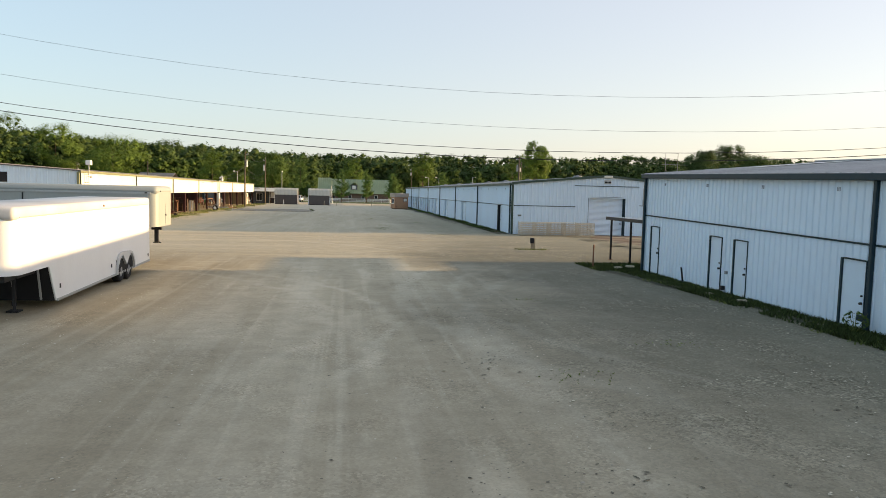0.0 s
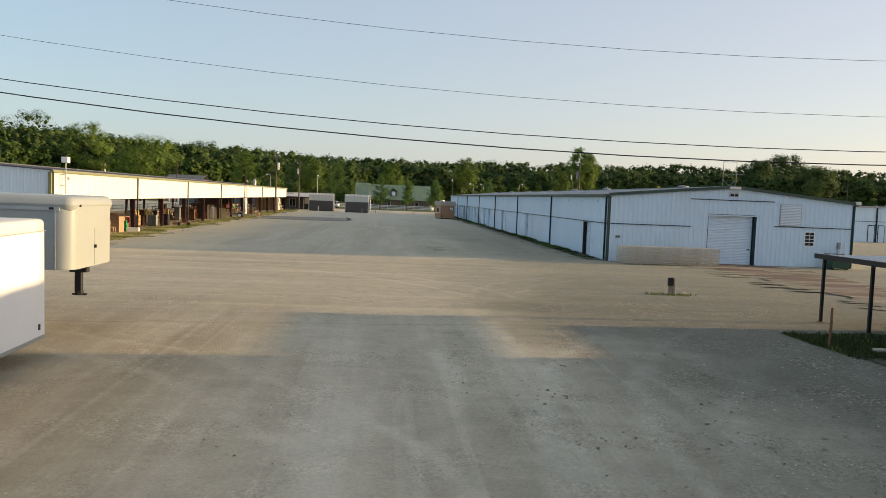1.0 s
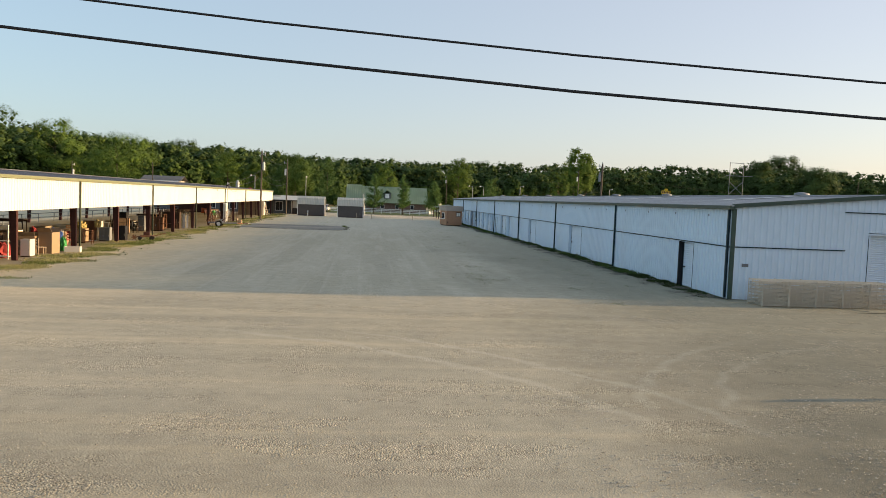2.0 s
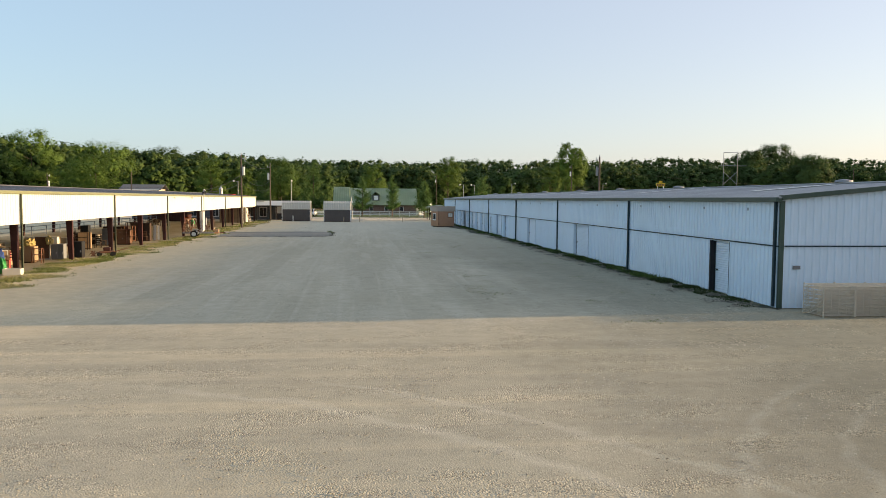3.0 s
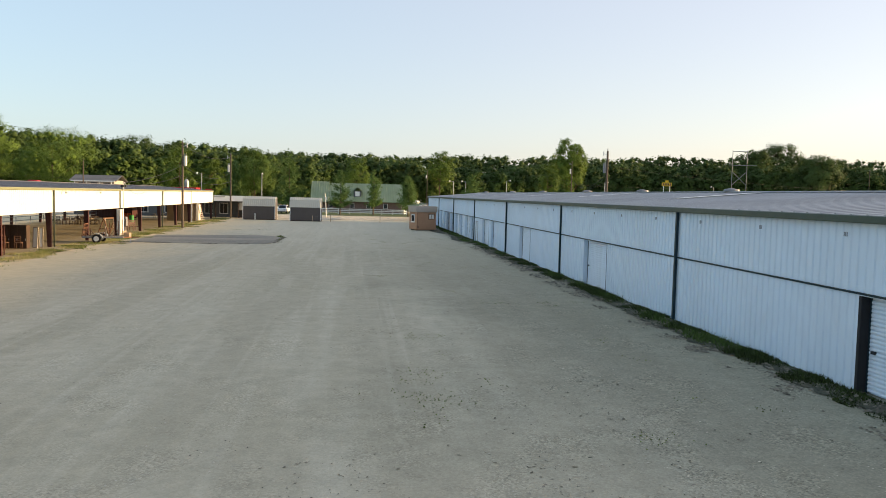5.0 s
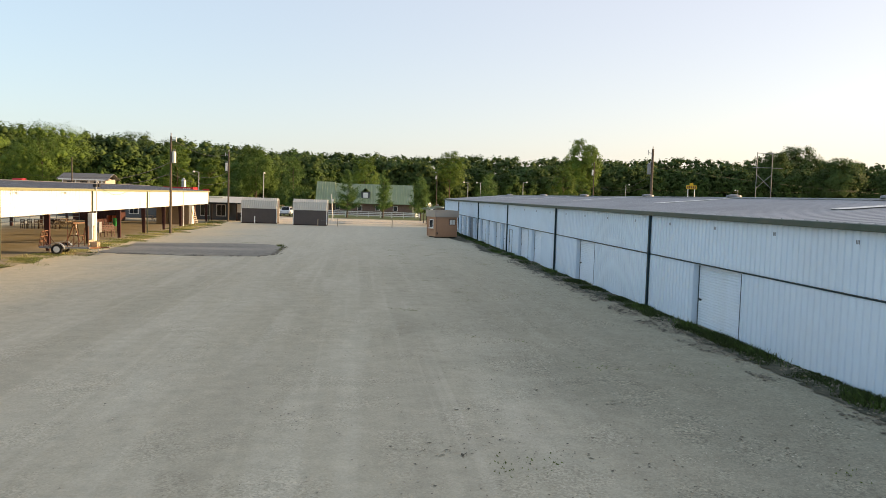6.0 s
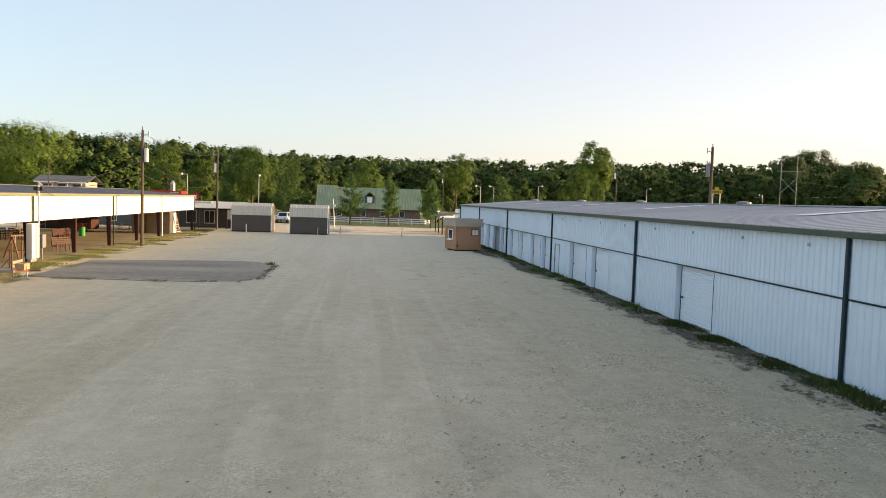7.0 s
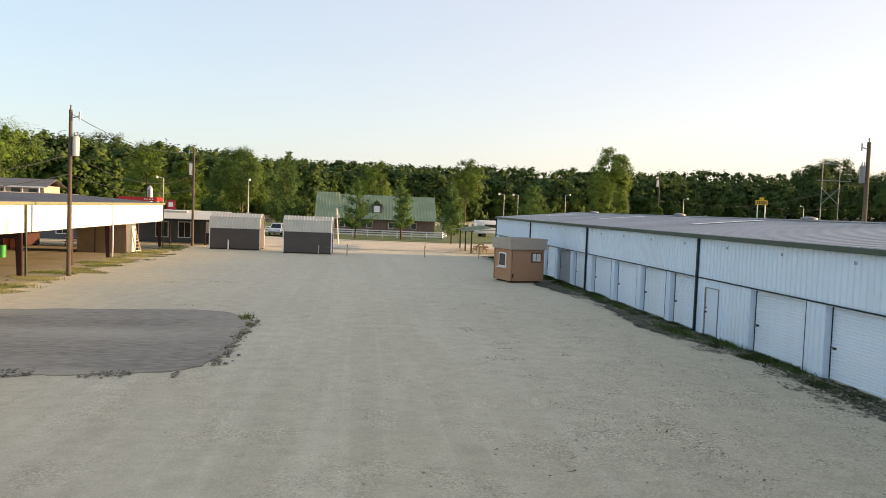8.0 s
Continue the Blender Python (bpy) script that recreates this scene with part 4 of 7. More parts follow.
def broad_crown(rng, h, w, base, clumps, leaves, size, twigs=9, stout=1.0, heart=0.42):
    """Leafy clumps heaped into an uneven crown: each is a small irregular core hung with twigs of leaves."""
    tall = h - base
    bulge = sphere_points(rng, 7)
    bulge[:, 2] *= 0.6
    push = rng.uniform(-0.3, 0.34, 7)
    ang = rng.uniform(0, 2 * math.pi, clumps)
    z = rng.uniform(0.03, 0.95, clumps)
    reach = np.sqrt(np.clip(1 - ((z - 0.42) / 0.60) ** 2, 0.02, 1))
    d = np.stack([np.cos(ang) * reach, np.sin(ang) * reach, (z - 0.42) * 1.6], 1)
    grow = 1 + (np.clip(unit(d) @ bulge.T, 0, 1) ** 3 * push).sum(1)
    rad = reach * np.sqrt(rng.uniform(0.1, 1.0, clumps)) * 0.84 * grow
    cen = np.stack([np.cos(ang) * rad * w, np.sin(ang) * rad * w, base + tall * (0.06 + z * 0.90) * (0.94 + 0.06 * grow)], 1)
    rc = w * rng.uniform(0.15, 0.31, clumps) * (1.1 - 0.45 * np.abs(z - 0.4)) * stout
    core = CORE_V[None] * rng.uniform(0.5, 1.0, (clumps, 6, 1)) * heart * rc[:, None, None] * (1, 1, 0.85) + cen[:, None]
    tri = (CORE_F[None] + (np.arange(clumps) * 6)[:, None, None]).reshape(-1, 3)
    away = unit(cen - (0, 0, base + tall * 0.35))
    tw = sphere_points(rng, clumps * twigs).reshape(clumps, twigs, 3) + away[:, None] * 0.5 + (0, 0, 0.2)
    tw /= np.linalg.norm(tw, axis=2)[..., None]
    pick = rng.choice(clumps, leaves, p=rc ** 2 / (rc ** 2).sum())
    t = tw[pick, rng.integers(0, twigs, leaves)]
    pos = cen[pick] + (t * rng.uniform(0.6, 1.0, (leaves, 1)) + np.clip(rng.normal(0, 0.24, (leaves, 3)), -0.36, 0.36)) * rc[pick][:, None] * (1, 1, 0.85)
    quads = leaf_quads(rng, pos, t * 0.6 + away[pick] * 0.8 + rng.normal(0, 0.33, (leaves, 3)) + (0, 0, 0.2), size * rng.uniform(0.6, 1.25, leaves), 0.62)
    return core.reshape(-1, 3), tri, quads


def pine_crown(rng, h, w, base, leaves, size):
    """Rising boughs in loose whorls, needles in sprays along each."""
    tall = h - base
    k = 95
    z = np.sort(rng.uniform(0, 1, k)) ** 1.1
    ang = rng.uniform(0, 2 * math.pi, k)
    length = w * ((1 - z) ** 0.75 * 1.0 + 0.1) * rng.uniform(0.55, 1.12, k)
    root = np.stack([np.zeros(k), np.zeros(k), base + z * tall * 0.95], 1)
    way = np.stack([np.cos(ang), np.sin(ang), rng.uniform(0.1, 0.55, k) + 0.5 * z], 1)
    pick = rng.choice(k, leaves, p=(length + 0.2) / (length + 0.2).sum())
    s = np.round(rng.uniform(0.2, 1.0, leaves) * 4 + rng.normal(0, 0.12, leaves), 2) / 4
    spray = (0.1 + 0.16 * length[pick])[:, None]
    pos = root[pick] + way[pick] * (length[pick] * s)[:, None] + np.clip(rng.normal(0, 0.55, (leaves, 3)), -1, 1) * spray * (1, 1, 0.8)
    pos[:, 2] = np.minimum(pos[:, 2], h)
    cen = root + way * (length * 0.5)[:, None]
    core = CORE_V[None] * rng.uniform(0.5, 0.9, (k, 6, 1)) * (0.13 * length + 0.1)[:, None, None] + cen[:, None]
    tri = (CORE_F[None] + (np.arange(k) * 6)[:, None, None]).reshape(-1, 3)
    quads = leaf_quads(rng, pos, rng.normal(0, 0.7, (leaves, 3)) + way[pick] * 0.4, size * rng.uniform(0.7, 1.3, leaves), 0.4)
    return core.reshape(-1, 3), tri, quads


def leafy(name, crowns, material, parent=None):
    """One mesh from crowns, each of cores and leaf quads with an offset."""
    v, tris, quads, n = [], [], [], 0
    for (core, tri, q), at in crowns:
        v += [core + at, q + at]
        tris.append(tri + n)
        quads.append(np.arange(len(q)).reshape(-1, 4) + n + len(core))
        n += len(core) + len(q)
    return array_mesh(name, np.concatenate(v), (np.concatenate(tris), np.concatenate(quads)), material, parent, True)


def trunk_bm(rng, h, w, base, r):
    bm = bmesh.new()
    top = h * 0.75
    px, py, z = 0.0, 0.0, 0.0
    steps = 5
    for i in range(steps):
        nx, ny, nz = px + rng.uniform(-0.04, 0.04) * w, py + rng.uniform(-0.04, 0.04) * w, z + top / steps
        rod(bm, (px, py, z - 0.05), (nx, ny, nz), r * (1 - i / steps * 0.85), r * (1 - (i + 1) / steps * 0.85), 7)
        if z + 0.1 > base * 0.5:
            for k in range(2):
                a = rng.uniform(0, 6.28)
                l = w * rng.uniform(0.45, 0.8)
                rod(bm, (px, py, z), (px + l * math.cos(a), py + l * math.sin(a), z + l * rng.uniform(0.5, 0.9)), r * 0.4 * (1 - i / steps * 0.6), r * 0.1, 5)
        px, py, z = nx, ny, nz
    return bm


TREE_N = [0]


def tree(x, y, h, w, base, material, kind="broad", leaves=2600, size=0.27, label="", group="", clumps=85):
    TREE_N[0] += 1
    rng = np.random.default_rng(100 + TREE_N[0])
    t = thing("pine_tree" if kind == "pine" else "tree", label, "tree", (x, y, hill(x, y)), rng.uniform(0, 360), group)
    part("trunk", trunk_bm(rng, h, w * (0.5 if kind == "pine" else 1), base, 0.012 * h + 0.04), BARK, t)
    c = pine_crown(rng, h, w, base, leaves, size) if kind == "pine" else broad_crown(rng, h, w, base, clumps, leaves, size)
    leafy("crown", [(c, (0, 0, 0))], material, t)
    return t


GREEN_TREE = "leafy broad-crowned tree, its crown lit by low sun"
for x, y, h, w, base, m in (
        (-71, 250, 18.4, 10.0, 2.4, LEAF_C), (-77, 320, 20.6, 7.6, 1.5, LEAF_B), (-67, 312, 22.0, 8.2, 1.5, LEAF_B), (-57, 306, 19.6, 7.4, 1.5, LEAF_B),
        (-42, 255, 15.0, 4.6, 2.5, LEAF_C), (-34, 250, 12.2, 3.6, 2.5, LEAF_C),
        (-22.5, 244, 14.9, 5.4, 4.0, LEAF_A), (-28, 262, 13.5, 4.5, 3, LEAF_A), (2, 268, 15.0, 4.4, 2.5, LEAF_C), (33.5, 348, 21.3, 5.2, 7.5, LEAF_C),
        (66.5, 312, 16.8, 4.6, 1.2, LEAF_C), (73.5, 317, 13.2, 3.6, 0.8, LEAF_C), (45, 214, 6.7, 1.6, 0.6, LEAF_A),
        (-92, 262, 23.4, 8.6, 2.5, LEAF_C), (-107, 262, 26.0, 9.2, 2.5, LEAF_A), (-122, 266, 25.5, 9.0, 3, LEAF_A)):
    tree(x, y, h, w, base, m, label=GREEN_TREE, group="yard trees", leaves=21000 if w > 8 else 15000 if w > 5 else 11000, size=0.16, clumps=120 if w > 5 else 85)
# LEAF_C's lighter tone puts the sun on this crown
tree(92.3, 378, 28.6, 8.4, 8, LEAF_C, leaves=13000, size=0.34, label="tall tree standing above the far woods", group="yard trees", clumps=110)
for x, y, h, w in ((205, 434, 24, 11), (244, 475, 27, 13), (221, 405, 22, 12)):
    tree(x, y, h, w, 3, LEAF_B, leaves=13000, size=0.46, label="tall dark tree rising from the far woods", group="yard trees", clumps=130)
for x, y, h, w in ((-1.6, 212, 9.2, 2.7), (5.2, 213, 9.6, 2.0), (11.8, 205, 8.3, 2.3), (27.0, 222, 9.4, 3.2), (-13.6, 236, 14.2, 3.7), (-26.4, 240, 11.6, 2.7)):
    tree(x, y, h, w, 1.4, NEEDLE, "pine", 9000, 0.11 if h < 9.8 else 0.15, "pine with an open pointed crown behind the yard", "pines by the fence")


def woods(name, rows, material, seed, clumps, leaves, size, label):
    rng = np.random.default_rng(seed)
    crowns = [(broad_crown(rng, h, w, h * 0.03, clumps, leaves, size, stout=1.25, heart=0.82), (x, y, hill(x, y) - 0.2)) for x, y, h, w in rows]
    return tagged(leafy(name, crowns, material), label, "woods", kind="stuff")


def belt(count, seed, near_dist, deep, h0, h1, a0=-0.85, a1=0.85, uneven=0.22, stout=(0.3, 0.44)):
    """Tree places along an arc of woods, nearer and taller on one end, heights drifting slowly along it."""
    rng = np.random.default_rng(seed)
    out = []
    for i in range(count):
        a = a0 + (a1 - a0) * (i + rng.uniform(0, 1)) / count
        d = near_dist(a) + rng.uniform(0, deep)
        x, y = d * math.tan(a), 20 + d
        grow = 1 + 0.22 * min(max((0.05 - a) / 0.45, 0), 1)
        drift = 0.5 + 0.55 * noise.noise((a * 9, seed, 0)) + rng.uniform(-uneven, uneven)
        h = (h0 + (h1 - h0) * min(max(drift, 0), 1)) * grow
        out.append((x, y, h, h * rng.uniform(*stout)))
    return out


def arc(a):
    return 225 + 170 * min(max((a + 0.45) / 0.8, 0), 1)


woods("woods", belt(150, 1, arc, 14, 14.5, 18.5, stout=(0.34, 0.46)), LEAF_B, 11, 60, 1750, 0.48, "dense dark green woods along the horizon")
woods("woods_sunlit", belt(95, 2, lambda a: arc(a) - 9, 10, 9, 15.5, stout=(0.32, 0.44)), LEAF_A, 12, 60, 1850, 0.44, "sunlit green trees at the front of the woods")
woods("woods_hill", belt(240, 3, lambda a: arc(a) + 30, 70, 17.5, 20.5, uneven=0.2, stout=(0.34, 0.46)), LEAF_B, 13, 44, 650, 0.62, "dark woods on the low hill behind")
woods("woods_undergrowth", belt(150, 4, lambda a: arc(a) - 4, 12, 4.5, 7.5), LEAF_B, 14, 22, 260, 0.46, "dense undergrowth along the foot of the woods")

# ---- trailers ----


def wheel(parent, c, r, w, rim_mat=GALV, name="wheel"):
    """A tyre with a dished rim, its axle along x."""
    x, y, z = c
    bm = bmesh.new()
    seg = 20
    prof = [(-w / 2, r * 0.6), (-w / 2, r * 0.9), (-w * 0.35, r), (w * 0.35, r), (w / 2, r * 0.9), (w / 2, r * 0.6)]
    rings = [[bm.verts.new((x + px, y + pr * math.cos(6.2832 * i / seg), z + pr * math.sin(6.2832 * i / seg))) for i in range(seg)] for px, pr in prof]
    for a, b in zip(rings, rings[1:]):
        for i in range(seg):
            bm.faces.new((a[i], a[(i + 1) % seg], b[(i + 1) % seg], b[i]))
    bmesh.ops.recalc_face_normals(bm, faces=bm.faces)
    tyre = part(name, bm, RUBBER, parent, "black rubber tyre", smooth=True)
    bm = bmesh.new()
    rod(bm, (x - w * 0.42, y, z), (x + w * 0.42, y, z), r * 0.6, None, 16)
    rod(bm, (x - w * 0.52, y, z), (x + w * 0.52, y, z), r * 0.22, None, 10)
    part("rim", bm, rim_mat, tyre)


def shell(x0, x1, y0, y1, z0, z1, r, m=None, seg=3):
    """A box with rounded edges."""
    bm = bmesh.new()
    vs = bmesh.ops.create_cube(bm, size=1.0)["verts"]
    bmesh.ops.transform(bm, matrix=Matrix.Translation(((x0 + x1) / 2, (y0 + y1) / 2, (z0 + z1) / 2)) @ Matrix.Diagonal((x1 - x0, y1 - y0, z1 - z0, 1)), verts=vs)
    bmesh.ops.bevel(bm, geom=bm.edges[:], offset=r, segments=seg, affect="EDGES", profile=0.5)
    if m is not None:
        bm.transform(m)
    return bm


# first trailer: stands along y, its raised nose towards the low y end; local y runs from nose to tail
t1 = thing("gooseneck_trailer", "white enclosed gooseneck cargo trailer with tandem axle on gravel", "trailer", (-9.05, 19.5, 0))
t1.matrix_basis = pose(-9.05, 19.5, -0.19, 1.16, 0, 0)
bm = bmesh.new()
outline = [(0.0, 1.28), (2.1, 1.28), (2.55, 0.33), (12.4, 0.33), (12.4, 2.58), (0.0, 2.58)]
for sx in (-1.25, 1.25):
    ring = [bm.verts.new((sx, yy, zz)) for yy, zz in outline]
bm.verts.ensure_lookup_table()
n = len(outline)
bm.faces.new([bm.verts[i] for i in range(n)])
bm.faces.new([bm.verts[n + i] for i in reversed(range(n))])
for i in range(n):
    bm.faces.new((bm.verts[i], bm.verts[n + i], bm.verts[n + (i + 1) % n], bm.verts[(i + 1) % n]))
bmesh.ops.recalc_face_normals(bm, faces=bm.faces)
up = [e for e in bm.edges if abs(e.verts[0].co.y - e.verts[1].co.y) < 1e-4 and abs(e.verts[0].co.x - e.verts[1].co.x) < 1e-4 and e.verts[0].co.y < 0.01]
bmesh.ops.bevel(bm, geom=up, offset=0.38, segments=5, affect="EDGES", profile=0.5)
def roof_line(mesh):
    """The top runs a little closer to level than the floor."""
    for v in mesh.verts:
        if v.co.z > 2.0:
            v.co.z += 0.07 - 0.0105 * v.co.y
    return mesh


part("body", roof_line(bm), TRAILER_W, t1, smooth=True)
part("roof", roof_line(shell(-1.27, 1.27, -0.02, 12.42, 2.50, 2.81, 0.1)), TRAILER_R, t1, "rounded dusty white roof", smooth=True)
bm = bmesh.new()
box(bm, -1.28, 1.28, 0.3, 12.425, 2.558, 2.574)
part("roof_rail", roof_line(bm), GALV, t1)
bpart("bottom_rail", [(1.235, 1.268, 2.6, 12.4, 0.30, 0.37), (-1.268, -1.235, 2.6, 12.4, 0.30, 0.37)], GALV, t1)
# dark plates stand in for the shade under the raised nose
bm = bmesh.new()
beam(bm, (0, 2.07, 1.275), (0, 2.52, 0.33), 2.44, 0.02)
part("front_bulkhead", bm, DARKIN, t1, "dark plate painting in the shade under the raised nose")
bpart("nose_floor", [(-1.0, 1.0, 0.35, 2.12, 1.262, 1.277)], DARKIN, t1)
for xx in (-1.0, -0.35, 0.35, 1.0):
    bm = bmesh.new()
    beam(bm, (xx, 2.0, 1.27), (xx, 2.2, 0.4), 0.045, 0.045)
    part("nose_strut", bm, GALV, t1)
bpart("nose_frame", [(-0.9, -0.78, 0.3, 2.3, 1.1, 1.27), (0.78, 0.9, 0.3, 2.3, 1.1, 1.27), (-0.9, 0.9, 0.9, 1.02, 1.1, 1.27)], BLACK, t1)
bm = bmesh.new()
rod(bm, (0.0, 0.9, 0.45), (0.0, 0.9, 1.2), 0.08)
rod(bm, (0.0, 0.9, 0.17), (0.0, 0.9, 0.22), 0.22, 0.18, 12)
rod(bm, (0.0, 0.9, 0.17), (0.0, 0.9, 0.6), 0.05)
part("coupler", bm, BLACK, t1)
for xx in (-0.5, 0.5):
    bm = bmesh.new()
    box(bm, xx - 0.04, xx + 0.04, 1.77, 1.85, 0.3, 1.2)
    box(bm, xx - 0.15, xx + 0.15, 1.66, 1.96, 0.152, 0.187)
    rod(bm, (xx, 1.81, 0.16), (xx, 1.81, 0.4), 0.04)
    part("landing_jack", bm, BLACK, t1)
for yy in (8.5, 9.4):
    for sx in (-1, 1):
        wheel(t1, (sx * 1.14, yy, 0.60 - 0.0203 * yy), 0.41, 0.26, GREYM)


def tandem_fender(sx):
    """A plate fender with one scallop over each wheel."""
    bm = bmesh.new()
    top = [(7.86, 0.34), (7.9, 0.62), (8.02, 0.86), (8.22, 0.99), (8.5, 1.03), (8.95, 1.02), (9.4, 1.0), (9.68, 0.94), (9.88, 0.8), (10.0, 0.58), (10.03, 0.34)]
    inner = []
    for y0, _ in top:
        near_y = 8.47 if y0 < 8.95 else 9.43
        inner.append((min(max(y0, 7.93), 9.96), 0.34 if y0 < 7.9 or y0 > 10.0 else 0.42 + math.sqrt(max(0.0, 0.5 ** 2 - min(0.49, abs(y0 - near_y)) ** 2))))
    rings = [[bm.verts.new((sx * xx, yy, zz)) for yy, zz in line] for xx, line in ((1.262, top), (1.335, top), (1.335, inner), (1.262, inner))]
    for a, b in ((0, 1), (1, 2), (2, 3), (3, 0)):
        for i in range(len(top) - 1):
            bm.faces.new((rings[a][i], rings[a][i + 1], rings[b][i + 1], rings[b][i]))
    bmesh.ops.recalc_face_normals(bm, faces=bm.faces)
    part("fender", bm, TRAILER_R, t1, "dull white scalloped tandem fender")


for sx in (-1, 1):
    tandem_fender(sx)
# flat dark plate stands in for the shaded recess behind the wheels
bpart("wheel_well", [(1.252, 1.262, 7.95, 9.95, 0.33, 0.8)], DARKIN, t1)
for yy, zz in ((2.8, 0.62), (7.4, 0.62), (12.1, 0.5)):
    bpart("side_reflector", [(1.25, 1.27, yy, yy + 0.06, zz, zz + 0.12)], BLACK, t1)
bm = bmesh.new()
for xx in (-0.45, 0.0, 0.45):
    box(bm, xx - 0.06, xx + 0.06, -0.04, 0.02, 2.62, 2.68)
part("marker_light", bm, RED, t1)
bpart("marker_light", [(1.262, 1.29, 6.6, 6.68, 2.63, 2.69)], RUST, t1)

# second trailer: stands along x behind the first, nose at its high x end; local x runs from nose backwards
t2 = thing("gooseneck_trailer", "aged white gooseneck cargo trailer with rounded nose and black coupler", "trailer", (-7.85, 34.8, 0))
bm = bmesh.new()
outline = [(0.0, 1.59), (-2.6, 1.59), (-2.9, 0.45), (-15.0, 0.45), (-15.0, 3.02), (0.0, 3.02)]
for sy in (-1.35, 1.35):
    for xx, zz in outline:
        bm.verts.new((xx, sy, zz))
bm.verts.ensure_lookup_table()
bm.faces.new([bm.verts[i] for i in range(n)])
bm.faces.new([bm.verts[n + i] for i in reversed(range(n))])
for i in range(n):
    bm.faces.new((bm.verts[i], bm.verts[n + i], bm.verts[n + (i + 1) % n], bm.verts[(i + 1) % n]))
bmesh.ops.recalc_face_normals(bm, faces=bm.faces)
up = [e for e in bm.edges if abs(e.verts[0].co.x) < 1e-4 and abs(e.verts[1].co.x) < 1e-4 and abs(e.verts[0].co.y - e.verts[1].co.y) < 1e-4]
bmesh.ops.bevel(bm, geom=up, offset=0.36, segments=6, affect="EDGES", profile=0.5)
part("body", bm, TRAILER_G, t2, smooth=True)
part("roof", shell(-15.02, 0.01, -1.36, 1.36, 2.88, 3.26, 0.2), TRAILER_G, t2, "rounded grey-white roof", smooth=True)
bpart("roof_rail", [(-15.0, -0.28, -1.385, -1.35, 2.93, 3.0), (-15.0, -0.28, 1.35, 1.385, 2.93, 3.0)], GALV, t2)
bpart("nose_corner_trim", [(-0.4, -0.365, -1.365, -1.345, 1.6, 2.93)], GALV, t2)
bpart("nose_seam", [(0.0, 0.006, -0.006, 0.006, 1.62, 2.5)], GREYM, t2)
bpart("nose_latch", [(0.0, 0.04, -0.03, 0.05, 2.02, 2.1)], BLACK, t2)
bm = bmesh.new()
box(bm, -0.55, -0.15, -0.1, 0.1, 1.42, 1.6)
box(bm, -0.44, -0.28, -0.08, 0.08, 0.92, 1.45, bevel=0.02)
rod(bm, (-0.35, 0, 0.86), (-0.35, 0, 0.95), 0.11)
box(bm, -0.5, -0.18, -0.05, 0.05, 0.86, 0.9)
part("coupler", bm, BLACK, t2, "black gooseneck coupler")
for y in (-1.0, 1.0):
    bm = bmesh.new()
    box(bm, -2.75, -2.6, y - 0.07, y + 0.07, 0.03, 1.58)
    box(bm, -2.85, -2.5, y - 0.17, y + 0.17, 0.0, 0.04)
    part("landing_jack", bm, BLACK, t2)
for sy in (-1, 1):
    for xx in (-10.0, -11.0):
        bm = bmesh.new()
        rod(bm, (xx, sy * 1.05, 0.37), (xx, sy * 1.3, 0.37), 0.37, None, 18)
        part("tyre", bm, RUBBER, t2)
for xx, yy, zz in ((-0.45, -1.385, 2.95), (-0.02, -0.95, 3.02)):
    bpart("marker_light", [(xx - 0.05, xx + 0.05, yy - 0.02, yy + 0.03, zz, zz + 0.05)], BLACK, t2)
bpart("vent_plate", [(-0.95, -0.75, -1.365, -1.345, 1.66, 1.78)], GREYM, t2)
bpart("side_latch", [(-5.2, -5.15, -1.375, -1.345, 2.45, 2.9)], BLACK, t2)

# ---- kiosk by the long building ----
kiosk = thing("ticket_kiosk", "small tan plywood ticket kiosk with a flared flat-topped roof band", "kiosk", (9.85, 150.1, 0), 17)
for sy in (-0.9, 0.75):
    bpart("skid", [(-1.2, 1.2, sy, sy + 0.15, 0.0, 0.12)], DARKWOOD, kiosk)
bm = bmesh.new()
box(bm, -1.25, 1.25, -1.2, 1.2, 0.12, 2.35)
part("wall", bm, TAN, kiosk)
for x, y in ((-1.25, -1.2), (1.25, -1.2), (-1.25, 1.2), (1.25, 1.2)):
    bpart("corner_board", [(x - 0.05, x + 0.05, y - 0.05, y + 0.05, 0.12, 2.3)], TAN, kiosk)
bm = bmesh.new()
lo = [(-1.4, -1.35), (1.4, -1.35), (1.4, 1.35), (-1.4, 1.35)]
vs = [bm.verts.new((x * f, y * f, z)) for z, f in ((2.28, 1.0), (3.02, 1.03), (3.02, 0.97), (2.9, 0.95)) for x, y in lo]
for k in range(3):
    for i in range(4):
        bm.faces.new((vs[4 * k + i], vs[4 * k + (i + 1) % 4], vs[4 * k + 4 + (i + 1) % 4], vs[4 * k + 4 + i]))
bm.faces.new(vs[12:16])
bm.faces.new(vs[3::-1])
bmesh.ops.recalc_face_normals(bm, faces=bm.faces)
part("roof_band", bm, TANROOF, kiosk, "dusty beige flared roof band")
bpart("wall_joint", [(-1.17, -1.155, -1.212, -1.2, 0.14, 2.28)], DARKWOOD, kiosk)
bpart("notice_board", [(0.3, 1.1, -1.24, -1.2, 1.4, 2.08)], BROWNWOOD, kiosk)
for xa, xb in ((0.4, 0.64), (0.7, 1.02)):
    bpart("notice_sheet", [(xa, xb, -1.248, -1.236, 1.48, 2.0)], WHITEM, kiosk)
bpart("outlet", [(-1.12, -1.04, -1.25, -1.2, 0.35, 0.62)], BLACK, kiosk)
kw = bpart("window_frame", [(-1.3, -1.24, -0.5, 0.5, 1.05, 2.0)], WHITEPAINT, kiosk)
